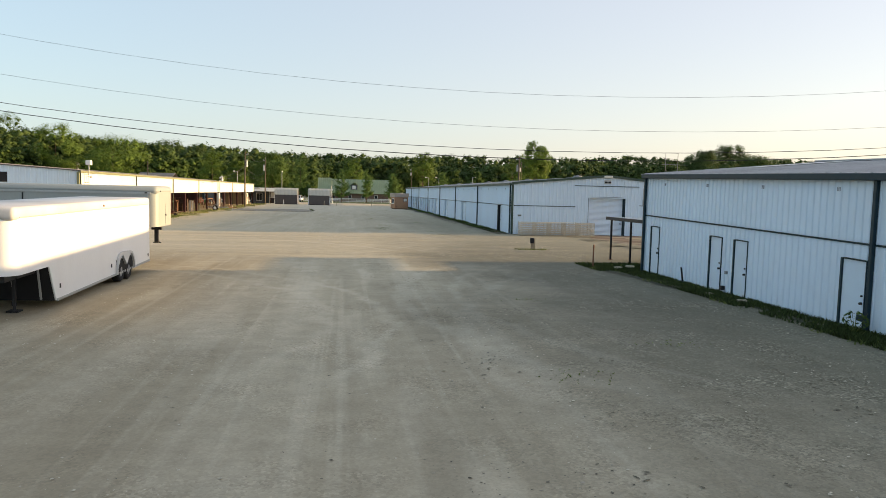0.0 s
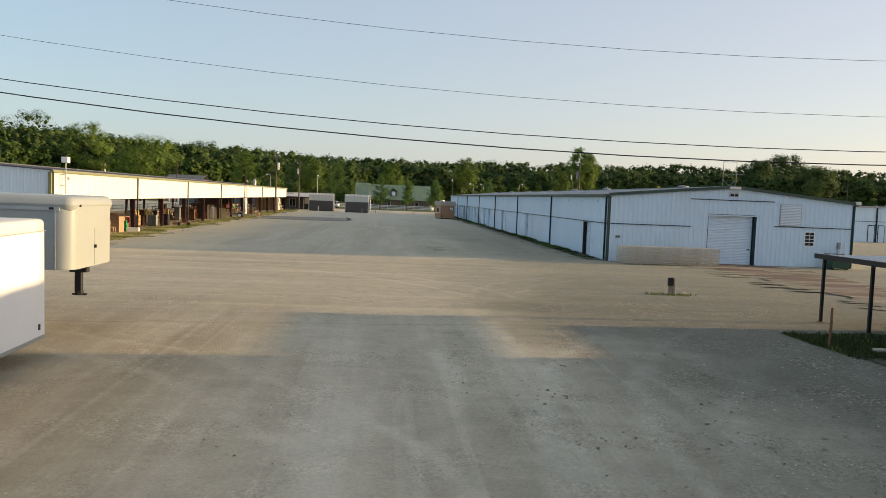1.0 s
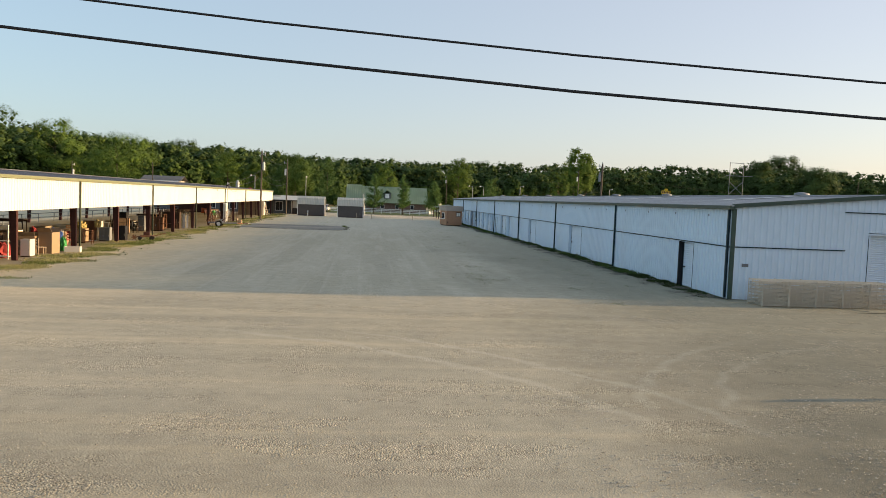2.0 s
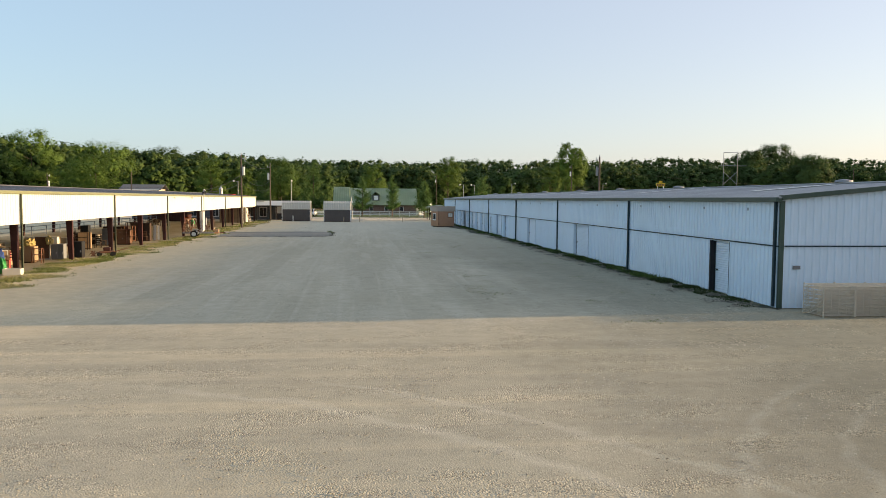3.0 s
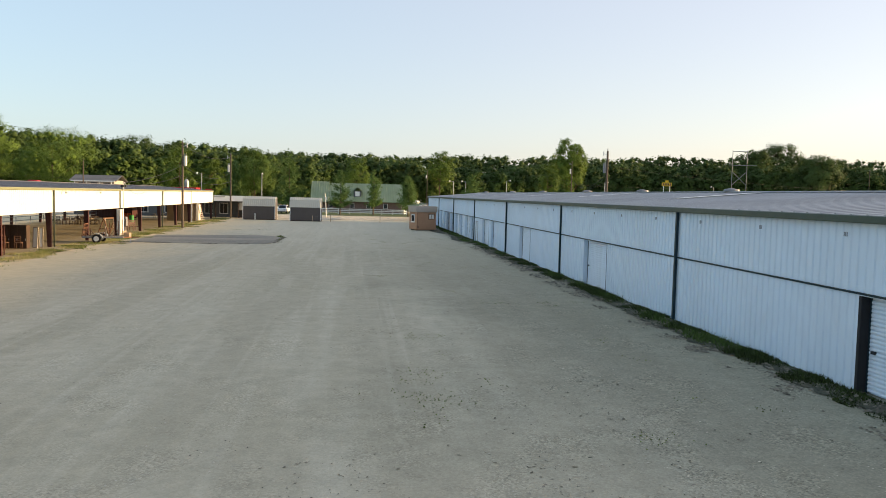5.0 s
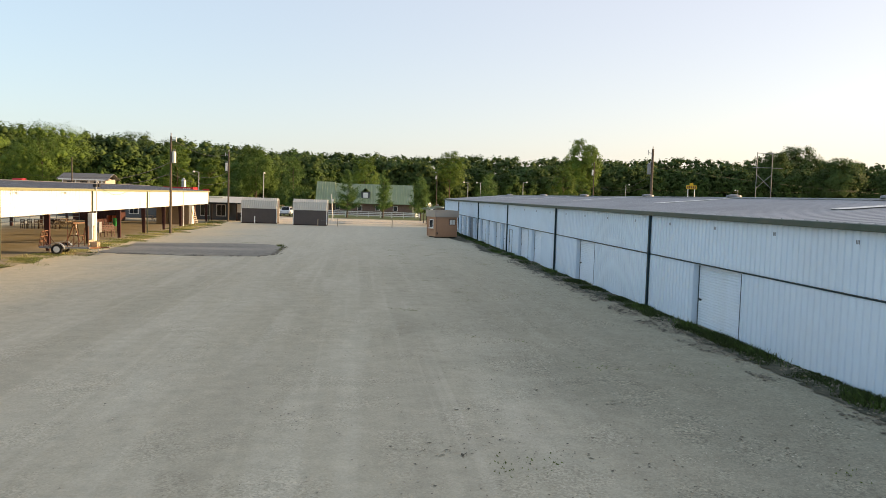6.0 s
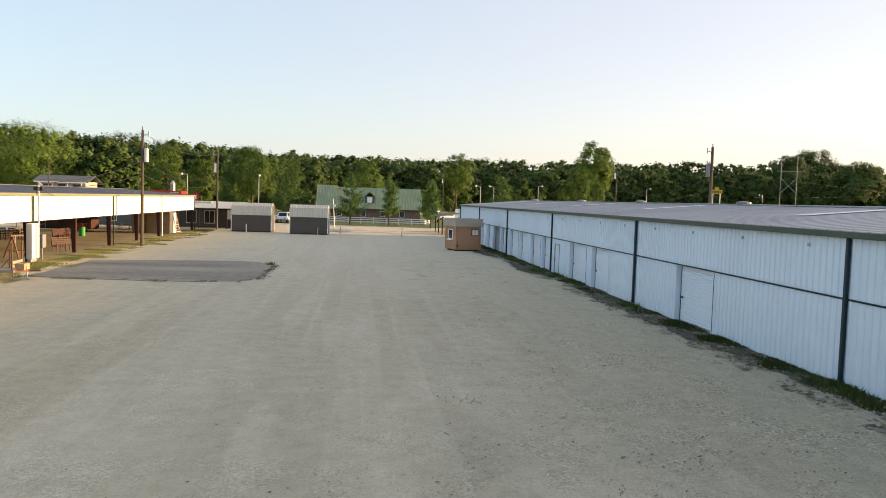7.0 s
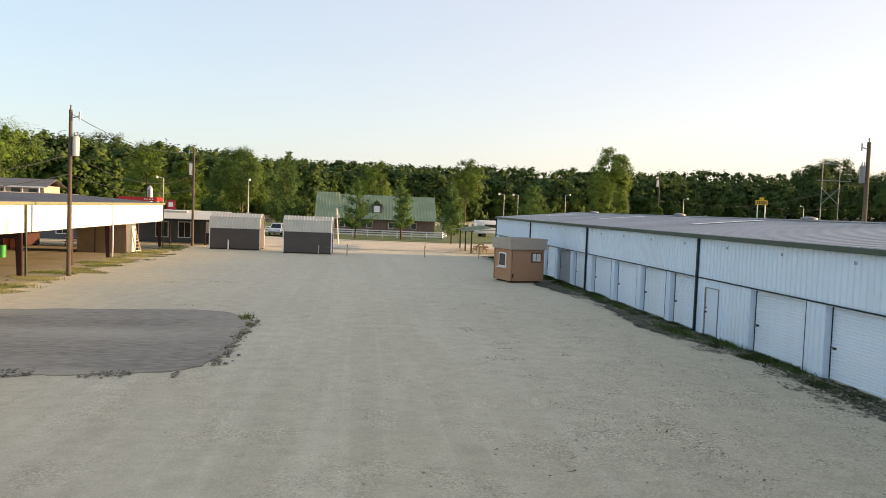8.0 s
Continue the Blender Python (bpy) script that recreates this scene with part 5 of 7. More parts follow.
bpart("pane", [(-1.305, -1.295, -0.42, 0.42, 1.12, 1.93)], GLASS, kw)
bpart("counter", [(-1.5, -1.24, -0.6, 0.6, 0.98, 1.03)], WHITEPAINT, kiosk)

# ---- utility trailer ----
ut = thing("utility_trailer", "small open steel utility trailer with a raised ramp gate", "trailer", (-19.2, 117.9, 0), -86)
for k in range(5):
    bpart("bed_plank", [(-0.68 + k * 0.275, -0.42 + k * 0.275, -1.08, 1.92, 0.46, 0.5)], OLDWOOD, ut)
for sx in (-0.72, 0.72):
    bpart("side_rail", [(sx - 0.03, sx + 0.03, -1.1, 1.95, 0.4, 0.52)], GREYM, ut)
    for yy, zt, lean in ((-0.85, 1.1, 0.38), (0.62, 1.72, -0.4), (1.3, 1.72, -0.42), (1.9, 1.9, 0)):
        bm = bmesh.new()
        beam(bm, (sx, yy, 0.45), (sx, yy, zt), 0.05, 0.05)
        part("stake", bm, RUST, ut)
        if lean:
            bm = bmesh.new()
            beam(bm, (sx, yy + lean, 0.5), (sx, yy, 0.98), 0.04, 0.04)
            part("brace", bm, RUST, ut)
for z in (0.72, 0.9):
    bpart("front_board", [(-0.7, 0.7, 1.9, 1.94, z - 0.07, z + 0.07)], OLDWOOD, ut)
bpart("tool_box", [(-0.42, 0.42, 2.0, 2.38, 0.5, 0.82)], CARD, ut, "tan steel tool box on the tongue", bevel=0.02)
for yy in (-1.12, 1.95):
    bpart("end_rail", [(-0.75, 0.75, yy - 0.02, yy + 0.02, 0.4, 0.52)], GREYM, ut)
bm = bmesh.new()
for k in range(6):
    beam(bm, (-0.7 + k * 0.28, -1.16, 0.5), (-0.7 + k * 0.28, -1.0, 1.5), 0.035, 0.035)
for s in (0.05, 0.35, 0.65, 1.0):
    beam(bm, (-0.7, -1.16 + 0.16 * s, 0.5 + s), (0.7, -1.16 + 0.16 * s, 0.5 + s), 0.035, 0.035)
part("ramp_gate", bm, RUST, ut)
for sx in (-1, 1):
    wheel(ut, (sx * 0.88, 0.0, 0.35), 0.35, 0.2, WHITEPAINT)
    bm = bmesh.new()
    for i in range(10):
        a0, a1 = math.pi * i / 10, math.pi * (i + 1) / 10
        beam(bm, (sx * 0.88, -0.47 * math.cos(a0), 0.37 + 0.42 * math.sin(a0)), (sx * 0.88, -0.47 * math.cos(a1), 0.37 + 0.42 * math.sin(a1)), 0.24, 0.03)
    part("fender", bm, GALV, ut)
bm = bmesh.new()
beam(bm, (-0.65, 1.8, 0.44), (0, 2.5, 0.44), 0.06, 0.09)
beam(bm, (0.65, 1.8, 0.44), (0, 2.5, 0.44), 0.06, 0.09)
beam(bm, (0, 1.9, 0.44), (0, 3.05, 0.46), 0.07, 0.09)
part("tongue", bm, RUST, ut)
bm = bmesh.new()
rod(bm, (0.09, 2.4, 0.0), (0.09, 2.4, 0.7), 0.03)
rod(bm, (0.09, 2.4, 0.0), (0.09, 2.4, 0.03), 0.1)
part("jack", bm, GALV, ut)

# ---- electric service on the pavilion ----
es = thing("electric_service", "white electric cabinets and conduit at the pavilion column", "cabinet", (-20.35, 128.2, 0))
bpart("cabinet", [(-0.15, 0.2, -1.15, -0.6, 0.25, 2.45)], WHITEM, es, bevel=0.015)
bpart("cabinet", [(-0.1, 0.22, -0.5, -0.15, 0.25, 2.45)], WHITEM, es, bevel=0.015)
bpart("stand", [(-0.1, 0.1, -1.1, -0.2, 0.0, 0.25)], GALV, es)
bpart("meter_box", [(-0.05, 0.25, 0.35, 0.95, 0.85, 1.7)], GREYM, es, "grey meter box", bevel=0.02)
bpart("meter_stand", [(0.05, 0.12, 0.6, 0.68, 0.0, 0.85)], GALV, es)
bm = bmesh.new()
rod(bm, (0.1, 0.12, 0.3), (0.1, 0.12, 5.0), 0.045)
rod(bm, (0.1, 0.12, 5.0), (0.25, 0.2, 4.85), 0.06)
part("conduit", bm, GALV, es)

# flood lamps and conduits on the fascia
for y, up_z in ((65.0, 3.9), (113.5, 4.05), (121.5, 4.05)):
    fl = thing("flood_lamp", "small grey flood lamp on the fascia", "lamp", (-20.45, y, up_z), group="fascia flood lamps")
    bpart("arm", [(0, 0.24, -0.015, 0.015, -0.015, 0.015)], GALV, fl)
    bpart("lamp_head", [(0.2, 0.36, -0.07, 0.07, -0.12, 0.03)], GALV, fl, bevel=0.03)
fc = thing("flood_lamp_pair", "pair of black flood lamps on the pavilion roof edge", "lamp", (-20.3, 128.1, 4.3))
bm = bmesh.new()
rod(bm, (0, 0, 0.0), (0, 0, 0.42), 0.03)
beam(bm, (0, -0.35, 0.38), (0, 0.35, 0.38), 0.05, 0.05)
part("bracket", bm, BLACK, fc)
for sy in (-0.35, 0.35):
    part("lamp_head", shell(0.0, 0.3, sy - 0.16, sy + 0.16, 0.2, 0.45, 0.05), BLACK, fc)
pl = thing("roof_lamp_mast", "white square lamp box on a short mast at the roof corner", "lamp", (-20.2, 64.6, 0))
bm = bmesh.new()
rod(bm, (0, 0, 2.9), (0, 0, 4.85), 0.035)
part("mast", bm, GALV, pl)
part("lamp_box", shell(-0.2, 0.2, -0.2, 0.2, 4.8, 5.16, 0.04), WHITEPAINT, pl)
bpart("bracket", [(-0.33, 0.0, -0.04, 0.04, 3.4, 3.46), (-0.33, 0.0, -0.04, 0.04, 4.05, 4.11)], GALV, pl)


# ---- poles and wires ----
def cable(a, b, sag, r, material=BLACK, parent=None, name="overhead_wire", label="thin black overhead wire", group="overhead wires"):
    a, b = Vector(a), Vector(b)
    cu = bpy.data.curves.new(name, "CURVE")
    cu.dimensions, cu.bevel_depth, cu.bevel_resolution = "3D", r, 1
    sp = cu.splines.new("POLY")
    steps = 28
    sp.points.add(steps)
    for i in range(steps + 1):
        s = i / steps
        p = a.lerp(b, s) - Vector((0, 0, sag * 4 * s * (1 - s)))
        sp.points[i].co = (*p, 1)
    ob0 = bpy.data.objects.new("tmp_wire", cu)
    scene.collection.objects.link(ob0)
    me = bpy.data.meshes.new_from_object(ob0.evaluated_get(bpy.context.evaluated_depsgraph_get()))
    bpy.data.objects.remove(ob0)
    bpy.data.curves.remove(cu)
    me.materials.clear()
    me.materials.append(material)
    ob = new(name, me)
    if parent is not None:
        ob.parent = parent
        return ob
    return tagged(ob, label, "wire", group)


def utility_pole(x, y, h, transformer=0, arm=True, r=0.145, can_mat=None, reach=0.3):
    t = thing("utility_pole", "tall dark wooden utility pole" + (" carrying a grey transformer" if transformer else ""), "pole", (x, y, hill(x, y)), group="utility poles")
    bm = bmesh.new()
    rod(bm, (0, 0, -0.1), (0, 0, h), r, r * 0.68, 12)
    part("pole", bm, WOODPOLE, t)
    bm = bmesh.new()
    rod(bm, (0, 0, h), (0, 0, h + 0.28), 0.04, 0.06)
    part("insulator", bm, GREYM, t)
    if transformer:
        bm = bmesh.new()
        rod(bm, (transformer * reach, 0.05, h - 2.7), (transformer * reach, 0.05, h - 1.62), 0.19, 0.19, 16)
        rod(bm, (transformer * reach, 0.05, h - 1.62), (transformer * reach, 0.05, h - 1.55), 0.205, 0.14, 16)
        can = part("transformer", bm, can_mat or WHITEM, t, "grey transformer can" if can_mat else "pale grey transformer can")
        bm = bmesh.new()
        for k in (-0.09, 0.09):
            rod(bm, (transformer * reach + k, 0, h - 1.57), (transformer * reach + k, 0, h - 1.3), 0.045, 0.03)
        part("bushing", bm, GREYM, can)
        bm = bmesh.new()
        beam(bm, (0, 0, h - 2.2), (transformer * reach, 0.05, h - 2.2), 0.08, 0.1)
        beam(bm, (0, 0, h - 0.5), (transformer * 0.5, 0, h - 0.35), 0.06, 0.06)
        rod(bm, (transformer * 0.5, 0, h - 0.6), (transformer * 0.5, 0, h - 0.1), 0.05)
        part("bracket", bm, GALV, t)
    return t


utility_pole(-18.45, 145.3, 9.85, 1)
utility_pole(-18.35, 180.0, 10.05, -1)
# this can is grey instead of pale: its backlit shade put into colour
utility_pole(31.9, 145.0, 10.3, -1, r=0.18, can_mat=GREYM, reach=0.32)
for x, y, h, tr in ((51.5, 230, 12.8, -1), (-52, 214, 9.5, 0), (-76, 262, 12, -1), (175, 300, 16, 0), (27, 330, 13, -1), (-70, 215, 9, 1)):
    utility_pole(x, y, h, tr)
for za, zb, sag in ((9.6, 9.8, 0.9), (7.25, 7.35, 1.3), (6.0, 5.9, 0.75)):
    cable((-18.4, 145.4, za), (-18.3, 179.9, zb), sag, 0.018, BLACK)
for dz in (0.0, -1.15):
    cable((-18.5, 145.2, 7.2 + dz), (-20.2, 128.4, 4.95 + dz * 0.2), 0.35, 0.022, BLACK)
cable((-20.2, 128.5, 4.75), (-20.5, 137.0, 4.1), 0.5, 0.013, BLACK)
cable((-18.3, 180.1, 6.0), (-25, 215, 6.0), 0.8, 0.013, BLACK)
cable((-18.3, 180.1, 7.3), (-70, 215, 7.0), 1.2, 0.013, BLACK)
cable((31.9, 145, 7.6), (51.5, 230, 9.0), 2.0, 0.013, BLACK)
cable((31.9, 145, 6.6), (31.4, 162, 4.9), 0.3, 0.013, BLACK)
cable((31.9, 145, 8.4), (140, 190, 9.0), 2.2, 0.009, BLACK)
cable((51.5, 230, 8.5), (-60, 262, 8.5), 1.0, 0.012, BLACK)
cable((51.5, 230, 7.6), (175, 300, 12), 1.6, 0.010, BLACK)
# four wires across the yard between two poles out of view
for x in (-40, 60):
    utility_pole(x, 39 - 0.05 * x, 15.0, 0)
for z0, b1, b2, r in ((5.238, -0.0459, 0.00232, 0.019), (5.657, -0.0454, 0.00222, 0.014), (6.8, -0.0536, 0.00239, 0.006), (8.47, -0.0579, 0.00278, 0.006)):
    za, zb, zm = (z0 + b1 * x + b2 * x * x for x in (-40, 60, 10))
    cable((-40, 41.0, za), (60, 36.0, zb), (za + zb) / 2 - zm, r)


def street_lamp(x, y, h, turn=0.0):
    t = thing("street_lamp", "thin metal street lamp with a pale head", "lamp", (x, y, hill(x, y)), turn, "street lamps")
    bm = bmesh.new()
    rod(bm, (0, 0, 0), (0, 0, h), 0.09, 0.06, 8)
    part("pole", bm, GALV, t)
    bm = bmesh.new()
    rod(bm, (0, 0, h - 0.1), (0.9, 0, h + 0.1), 0.035)
    part("arm", bm, GALV, t)
    bm = bmesh.new()
    rod(bm, (0.9, 0, h - 0.12), (0.9, 0, h + 0.2), 0.2, 0.12, 10)
    part("lamp_head", bm, WHITEM, t)


for x, y, h, a in ((-17.5, 215, 8.0, 90), (-28.5, 210, 7.7, 180), (23.8, 230, 7.7, 180), (27.5, 236, 7.8, 180), (40.1, 250, 8.5, 0), (115, 290, 9, 180), (70, 262, 9, 0)):
    street_lamp(x, y, h, a)
lp = thing("leaning_post", "short pale post leaning beside the road", "pole", (-3.6, 192.3, 0))
bm = bmesh.new()
rod(bm, (0, 0, 0), (-0.3, 0, 4.4), 0.09, 0.07)
part("post", bm, WHITEM, lp)
bpart("meter", [(-0.2, 0.1, -0.2, -0.05, 3.2, 3.6)], WHITEM, lp)

# steel twin-leg mast far off
hm = thing("lattice_mast", "twin-legged steel mast with cross braces above the woods", "mast", (0, 0, 0))
hz = hill(128, 300)
for x in (125.9, 131.0):
    bm = bmesh.new()
    rod(bm, (x, 300, hz), (x, 300, 21.4), 0.12)
    part("leg", bm, GREYM, hm)
for z in (21.2, 16.6):
    bm = bmesh.new()
    rod(bm, (124.5 if z < 20 else 125.9, 300, z), (134.5 if z < 20 else 131, 300, z), 0.1)
    part("crossbar", bm, GREYM, hm)
for s in (0, 1):
    bm = bmesh.new()
    rod(bm, (125.9 if s else 131, 300, 10), (131 if s else 125.9, 300, 14.5), 0.09)
    part("brace", bm, GREYM, hm)

# yellow roadside sign
sg = thing("roadside_sign", "yellow rectangular roadside sign on two white posts", "sign", (87.0, 260, hill(87, 260)))
for x in (-0.9, 0.9):
    bm = bmesh.new()
    rod(bm, (x, 0, 0), (x, 0, 8.6), 0.13)
    part("post", bm, WHITEPAINT, sg)
bpart("sign_face", [(-1.38, 1.38, -0.15, 0.15, 8.35, 9.35)], YELLOW, sg)
bpart("top_sign", [(-0.45, 0.45, -0.15, 0.15, 9.38, 9.95)], YELLOW, sg)
for k in range(5):
    bpart("bar", [(-1.2 + k * 0.5, -0.85 + k * 0.5, -0.17, -0.15, 8.52, 9.14)], BROWNWOOD, sg)


# ---- sheds at the yard's end ----
def garden_shed(x, y, w, d, turn, label):
    t = thing("garden_shed", label, "shed", (x, y, 0), turn, "garden sheds")
    for sy in (-d / 2 + 0.1, d / 2 - 0.3):
        bpart("skid", [(-w / 2, w / 2, sy, sy + 0.2, 0, 0.12)], DARKWOOD, t)
    h = 2.12
    bm = bmesh.new()
    sec = [(-d / 2, 0.12), (-d / 2, h), (-d * 0.3, 3.15), (0, 3.52), (d * 0.3, 3.15), (d / 2, h), (d / 2, 0.12)]
    va = [bm.verts.new((-w / 2, a, b)) for a, b in sec]
    vb = [bm.verts.new((w / 2, a, b)) for a, b in sec]
    bm.faces.new(va)
    bm.faces.new(vb[::-1])
    for i in range(len(sec)):
        j = (i + 1) % len(sec)
        bm.faces.new((va[i], va[j], vb[j], vb[i]))
    bmesh.ops.recalc_face_normals(bm, faces=bm.faces)
    part("body", bm, SHEDGREY, t)
    for (a0, b0), (a1, b1) in zip(sec[1:5], sec[2:6]):
        dirv = Vector((0, a1 - a0, b1 - b0))
        run = dirv.length
        v = dirv.normalized()
        nrm = Vector((1, 0, 0)).cross(v)
        m = Matrix.Identity(4)
        o = Vector((-w / 2 - 0.12, a0, b0)) + nrm * 0.06
        for i in range(3):
            m[i][0], m[i][1], m[i][2], m[i][3] = (1, 0, 0)[i], nrm[i], v[i], o[i]
        part("roof_panel", ribbed(m, 0, w + 0.24, -0.06, run + 0.02, 0.3, 0.05, 0.04), SHEDROOF, t)
    for sx in (-w / 2, w / 2):
        for sy in (-d / 2, d / 2):
            bpart("corner_board", [(sx - 0.05, sx + 0.05, sy - 0.05, sy + 0.05, 0.1, h)], WHITEPAINT, t)
    return t


garden_shed(-13.4, 177.4, 4.9, 3.0, -1, "charcoal garden shed with a pale ribbed gambrel roof")
garden_shed(-6.1, 174.5, 4.6, 3.0, -1, "charcoal garden shed with a pale ribbed gambrel roof")
bl = thing("bollard", "short white pipe bollard before the shed", "bollard", (-13.9, 175.0, 0), group="bollards")
bm = bmesh.new()
rod(bm, (0, 0, 0), (0, 0, 1.0), 0.07)
part("pipe", bm, WHITEPAINT, bl)
for x, y, h in ((-2.3, 172, 1.1), (5.25, 172.8, 1.15), (10.8, 173.8, 1.1), (-5.0, 171.9, 0.9)):
    p = thing("fence_post", "thin weathered wooden post at the yard's edge", "post", (x, y, 0), group="edge posts")
    bm = bmesh.new()
    rod(bm, (0, 0, 0), (0.03, 0, h), 0.055)
    part("post", bm, OLDWOOD, p)
cable((-4.5, 172, 0.75), (10.8, 173.8, 0.8), 0.12, 0.012, GREYM, name="edge_cable", label="slack cable strung between edge posts", group="edge cables")

# ---- house with green roof ----
house = thing("farmhouse", "low stone farmhouse with a faded green ribbed metal roof and dormer", "house", (2.0, 233.0, 0))


def pitched(parent, x0, x1, ye, yr, ze, zr, material, name="roof_slope", rib=0.09):
    """One ribbed slope from eave (ye, ze) to ridge (yr, zr)."""
    dv = Vector((0, yr - ye, zr - ze))
    v = dv.normalized()
    nrm = Vector((1, 0, 0)).cross(v)
    if nrm.z < 0:
        nrm = -nrm
    m = Matrix.Identity(4)
    for i in range(3):
        m[i][0], m[i][1], m[i][2], m[i][3] = (1, 0, 0)[i], nrm[i], v[i], (x0, ye, ze)[i]
    return part(name, ribbed(m, 0, x1 - x0, 0, dv.length, 0.55, rib, 0.06), material, parent)


bpart("wall", [(-10.2, 10.2, 0.3, 12, 0, 2.7)], STONEWALL, house)
pitched(house, -6.6, 10.6, -0.5, 6.0, 2.5, 6.75, GREENROOF)
pitched(house, -6.6, 10.6, 12.7, 6.0, 2.5, 6.75, GREENROOF)
pitched(house, -10.7, -6.6, -1.0, 6.0, 2.35, 7.05, GREENROOF)
pitched(house, -10.7, -6.6, 12.9, 6.0, 2.35, 7.05, GREENROOF)
bm = bmesh.new()
for x in (-10.1, 10.1):
    vs = [bm.verts.new((x, y, z)) for y, z in ((0.3, 2.6), (11.9, 2.6), (6.0, 6.6))]
    bm.faces.new(vs)
bmesh.ops.solidify(bm, geom=bm.faces[:], thickness=0.12)
part("gable_wall", bm, STONEWALL, house)
dm = bpart("dormer", [(-0.9, 0.9, 1.2, 4.0, 3.4, 5.0)], GREYBLUE, house, "small dormer")
bm = bmesh.new()
vs = [bm.verts.new((x, y, z)) for y in (1.0, 4.6) for x, z in ((-1.15, 4.85), (0, 5.85), (1.15, 4.85))]
bm.faces.new((vs[0], vs[1], vs[4], vs[3]))
bm.faces.new((vs[1], vs[2], vs[5], vs[4]))
bmesh.ops.solidify(bm, geom=bm.faces[:], thickness=0.1)
part("dormer_roof", bm, GREENROOF, dm)
bpart("dormer_window", [(-0.5, 0.5, 1.12, 1.21, 3.75, 4.85)], WHITEPAINT, dm)
bpart("chimney", [(3.4, 4.0, 5.6, 6.2, 6.4, 7.6)], STONEWALL, house)
for x in (-6.0, -1.2, 2.6, 6.5):
    wf = bpart("window", [(x - 0.5, x + 0.5, 0.22, 0.31, 1.0, 2.1)], WHITEPAINT, house)
    bpart("pane", [(x - 0.42, x + 0.42, 0.2, 0.23, 1.06, 2.04)], GLASS, wf)
bpart("porch_post", [(-10.4, -10.25, -0.7, -0.55, 0, 2.4)], DARKWOOD, house)
bpart("porch_post", [(-6.9, -6.75, -0.7, -0.55, 0, 2.4)], DARKWOOD, house)


def rail_fence(x0, y0, x1, y1, count, label):
    t = thing("rail_fence", label, "fence", (0, 0, 0), group="rail fences")
    for i in range(count + 1):
        s = i / count
        x, y = x0 + (x1 - x0) * s, y0 + (y1 - y0) * s
        bpart("post", [(x - 0.07, x + 0.07, y - 0.07, y + 0.07, 0, 1.2)], WHITEPAINT, t)
    for i in range(count):
        for z in (0.4, 0.75, 1.08):
            a, c = i / count, (i + 1) / count
            bm = bmesh.new()
            beam(bm, (x0 + (x1 - x0) * a, y0 + (y1 - y0) * a - 0.08, z), (x0 + (x1 - x0) * c, y0 + (y1 - y0) * c - 0.08, z), 0.04, 0.17)
            part("rail", bm, WHITEPAINT, t)


rail_fence(-6.5, 218.8, 11.6, 216.0, 8, "white three-rail wooden fence before the house")
rail_fence(-17, 217.5, -9.5, 218.5, 3, "white three-rail wooden fence by the road")
rail_fence(11.6, 216.0, 13.5, 226.0, 4, "white three-rail wooden fence before the house")
rail_fence(16.5, 262, 26, 268, 4, "white three-rail fence far behind the house")


# ---- grey shop building past the pavilion ----
shop = thing("grey_shop", "dark grey shop building with a pale ribbed porch roof", "building", (0, 0, 0))
bpart("wall", [(-44, -17.8, 185.0, 192, 0, 3.0)], GREYBLUE, shop)
bm = bmesh.new()
m = Matrix.Identity(4)
v = Vector((0, 1, 0.16)).normalized()
nrm = Vector((1, 0, 0)).cross(v)
for i in range(3):
    m[i][0], m[i][1], m[i][2], m[i][3] = (1, 0, 0)[i], nrm[i], v[i], (-26.5, 181.6, 2.72)[i]
bm.free()
part("porch_roof", ribbed(m, 0, 11.0, 0, 5.2, 0.3, 0.03, 0.05), SHEDROOF, shop, "pale ribbed metal porch roof")
bpart("porch_beam", [(-26.4, -15.7, 181.7, 181.85, 2.5, 2.7)], BLACK, shop)
bpart("upper_roof", [(-44, -20.0, 185.0, 192.4, 3.0, 3.5)], SHEDROOF, shop)
for x in (-26.2, -21.0, -17.4, -15.9):
    bpart("porch_post", [(x - 0.07, x + 0.07, 181.7, 181.84, 0, 2.5)], DARKWOOD, shop)
for x in (-38, -33.0, -29.0, -22.6, -20.2):
    wf = bpart("window", [(x - 0.7, x + 0.7, 184.93, 185.0, 0.55, 2.35)], WHITEPAINT, shop)
    bpart("pane", [(x - 0.6, x - 0.03, 184.9, 184.94, 0.65, 2.25), (x + 0.03, x + 0.6, 184.9, 184.94, 0.65, 2.25)], GLASS, wf)
bpart("side_room", [(-17.8, -15.8, 184.0, 189, 0, 2.6)], WHITEM, shop, "pale side room")
ac = thing("cooling_unit", "dark boxy cooling unit beside the shop", "air conditioner", (-16.9, 183.0, 0))
bpart("case", [(-0.65, 0.65, -0.4, 0.4, 0.05, 1.25)], DARKWOOD, ac, bevel=0.03)
bpart("grille", [(-0.5, 0.5, -0.43, -0.4, 0.2, 1.1)], BLACK, ac)
bpart("feet", [(-0.6, -0.5, -0.35, 0.35, 0, 0.06), (0.5, 0.6, -0.35, 0.35, 0, 0.06)], GALV, ac)

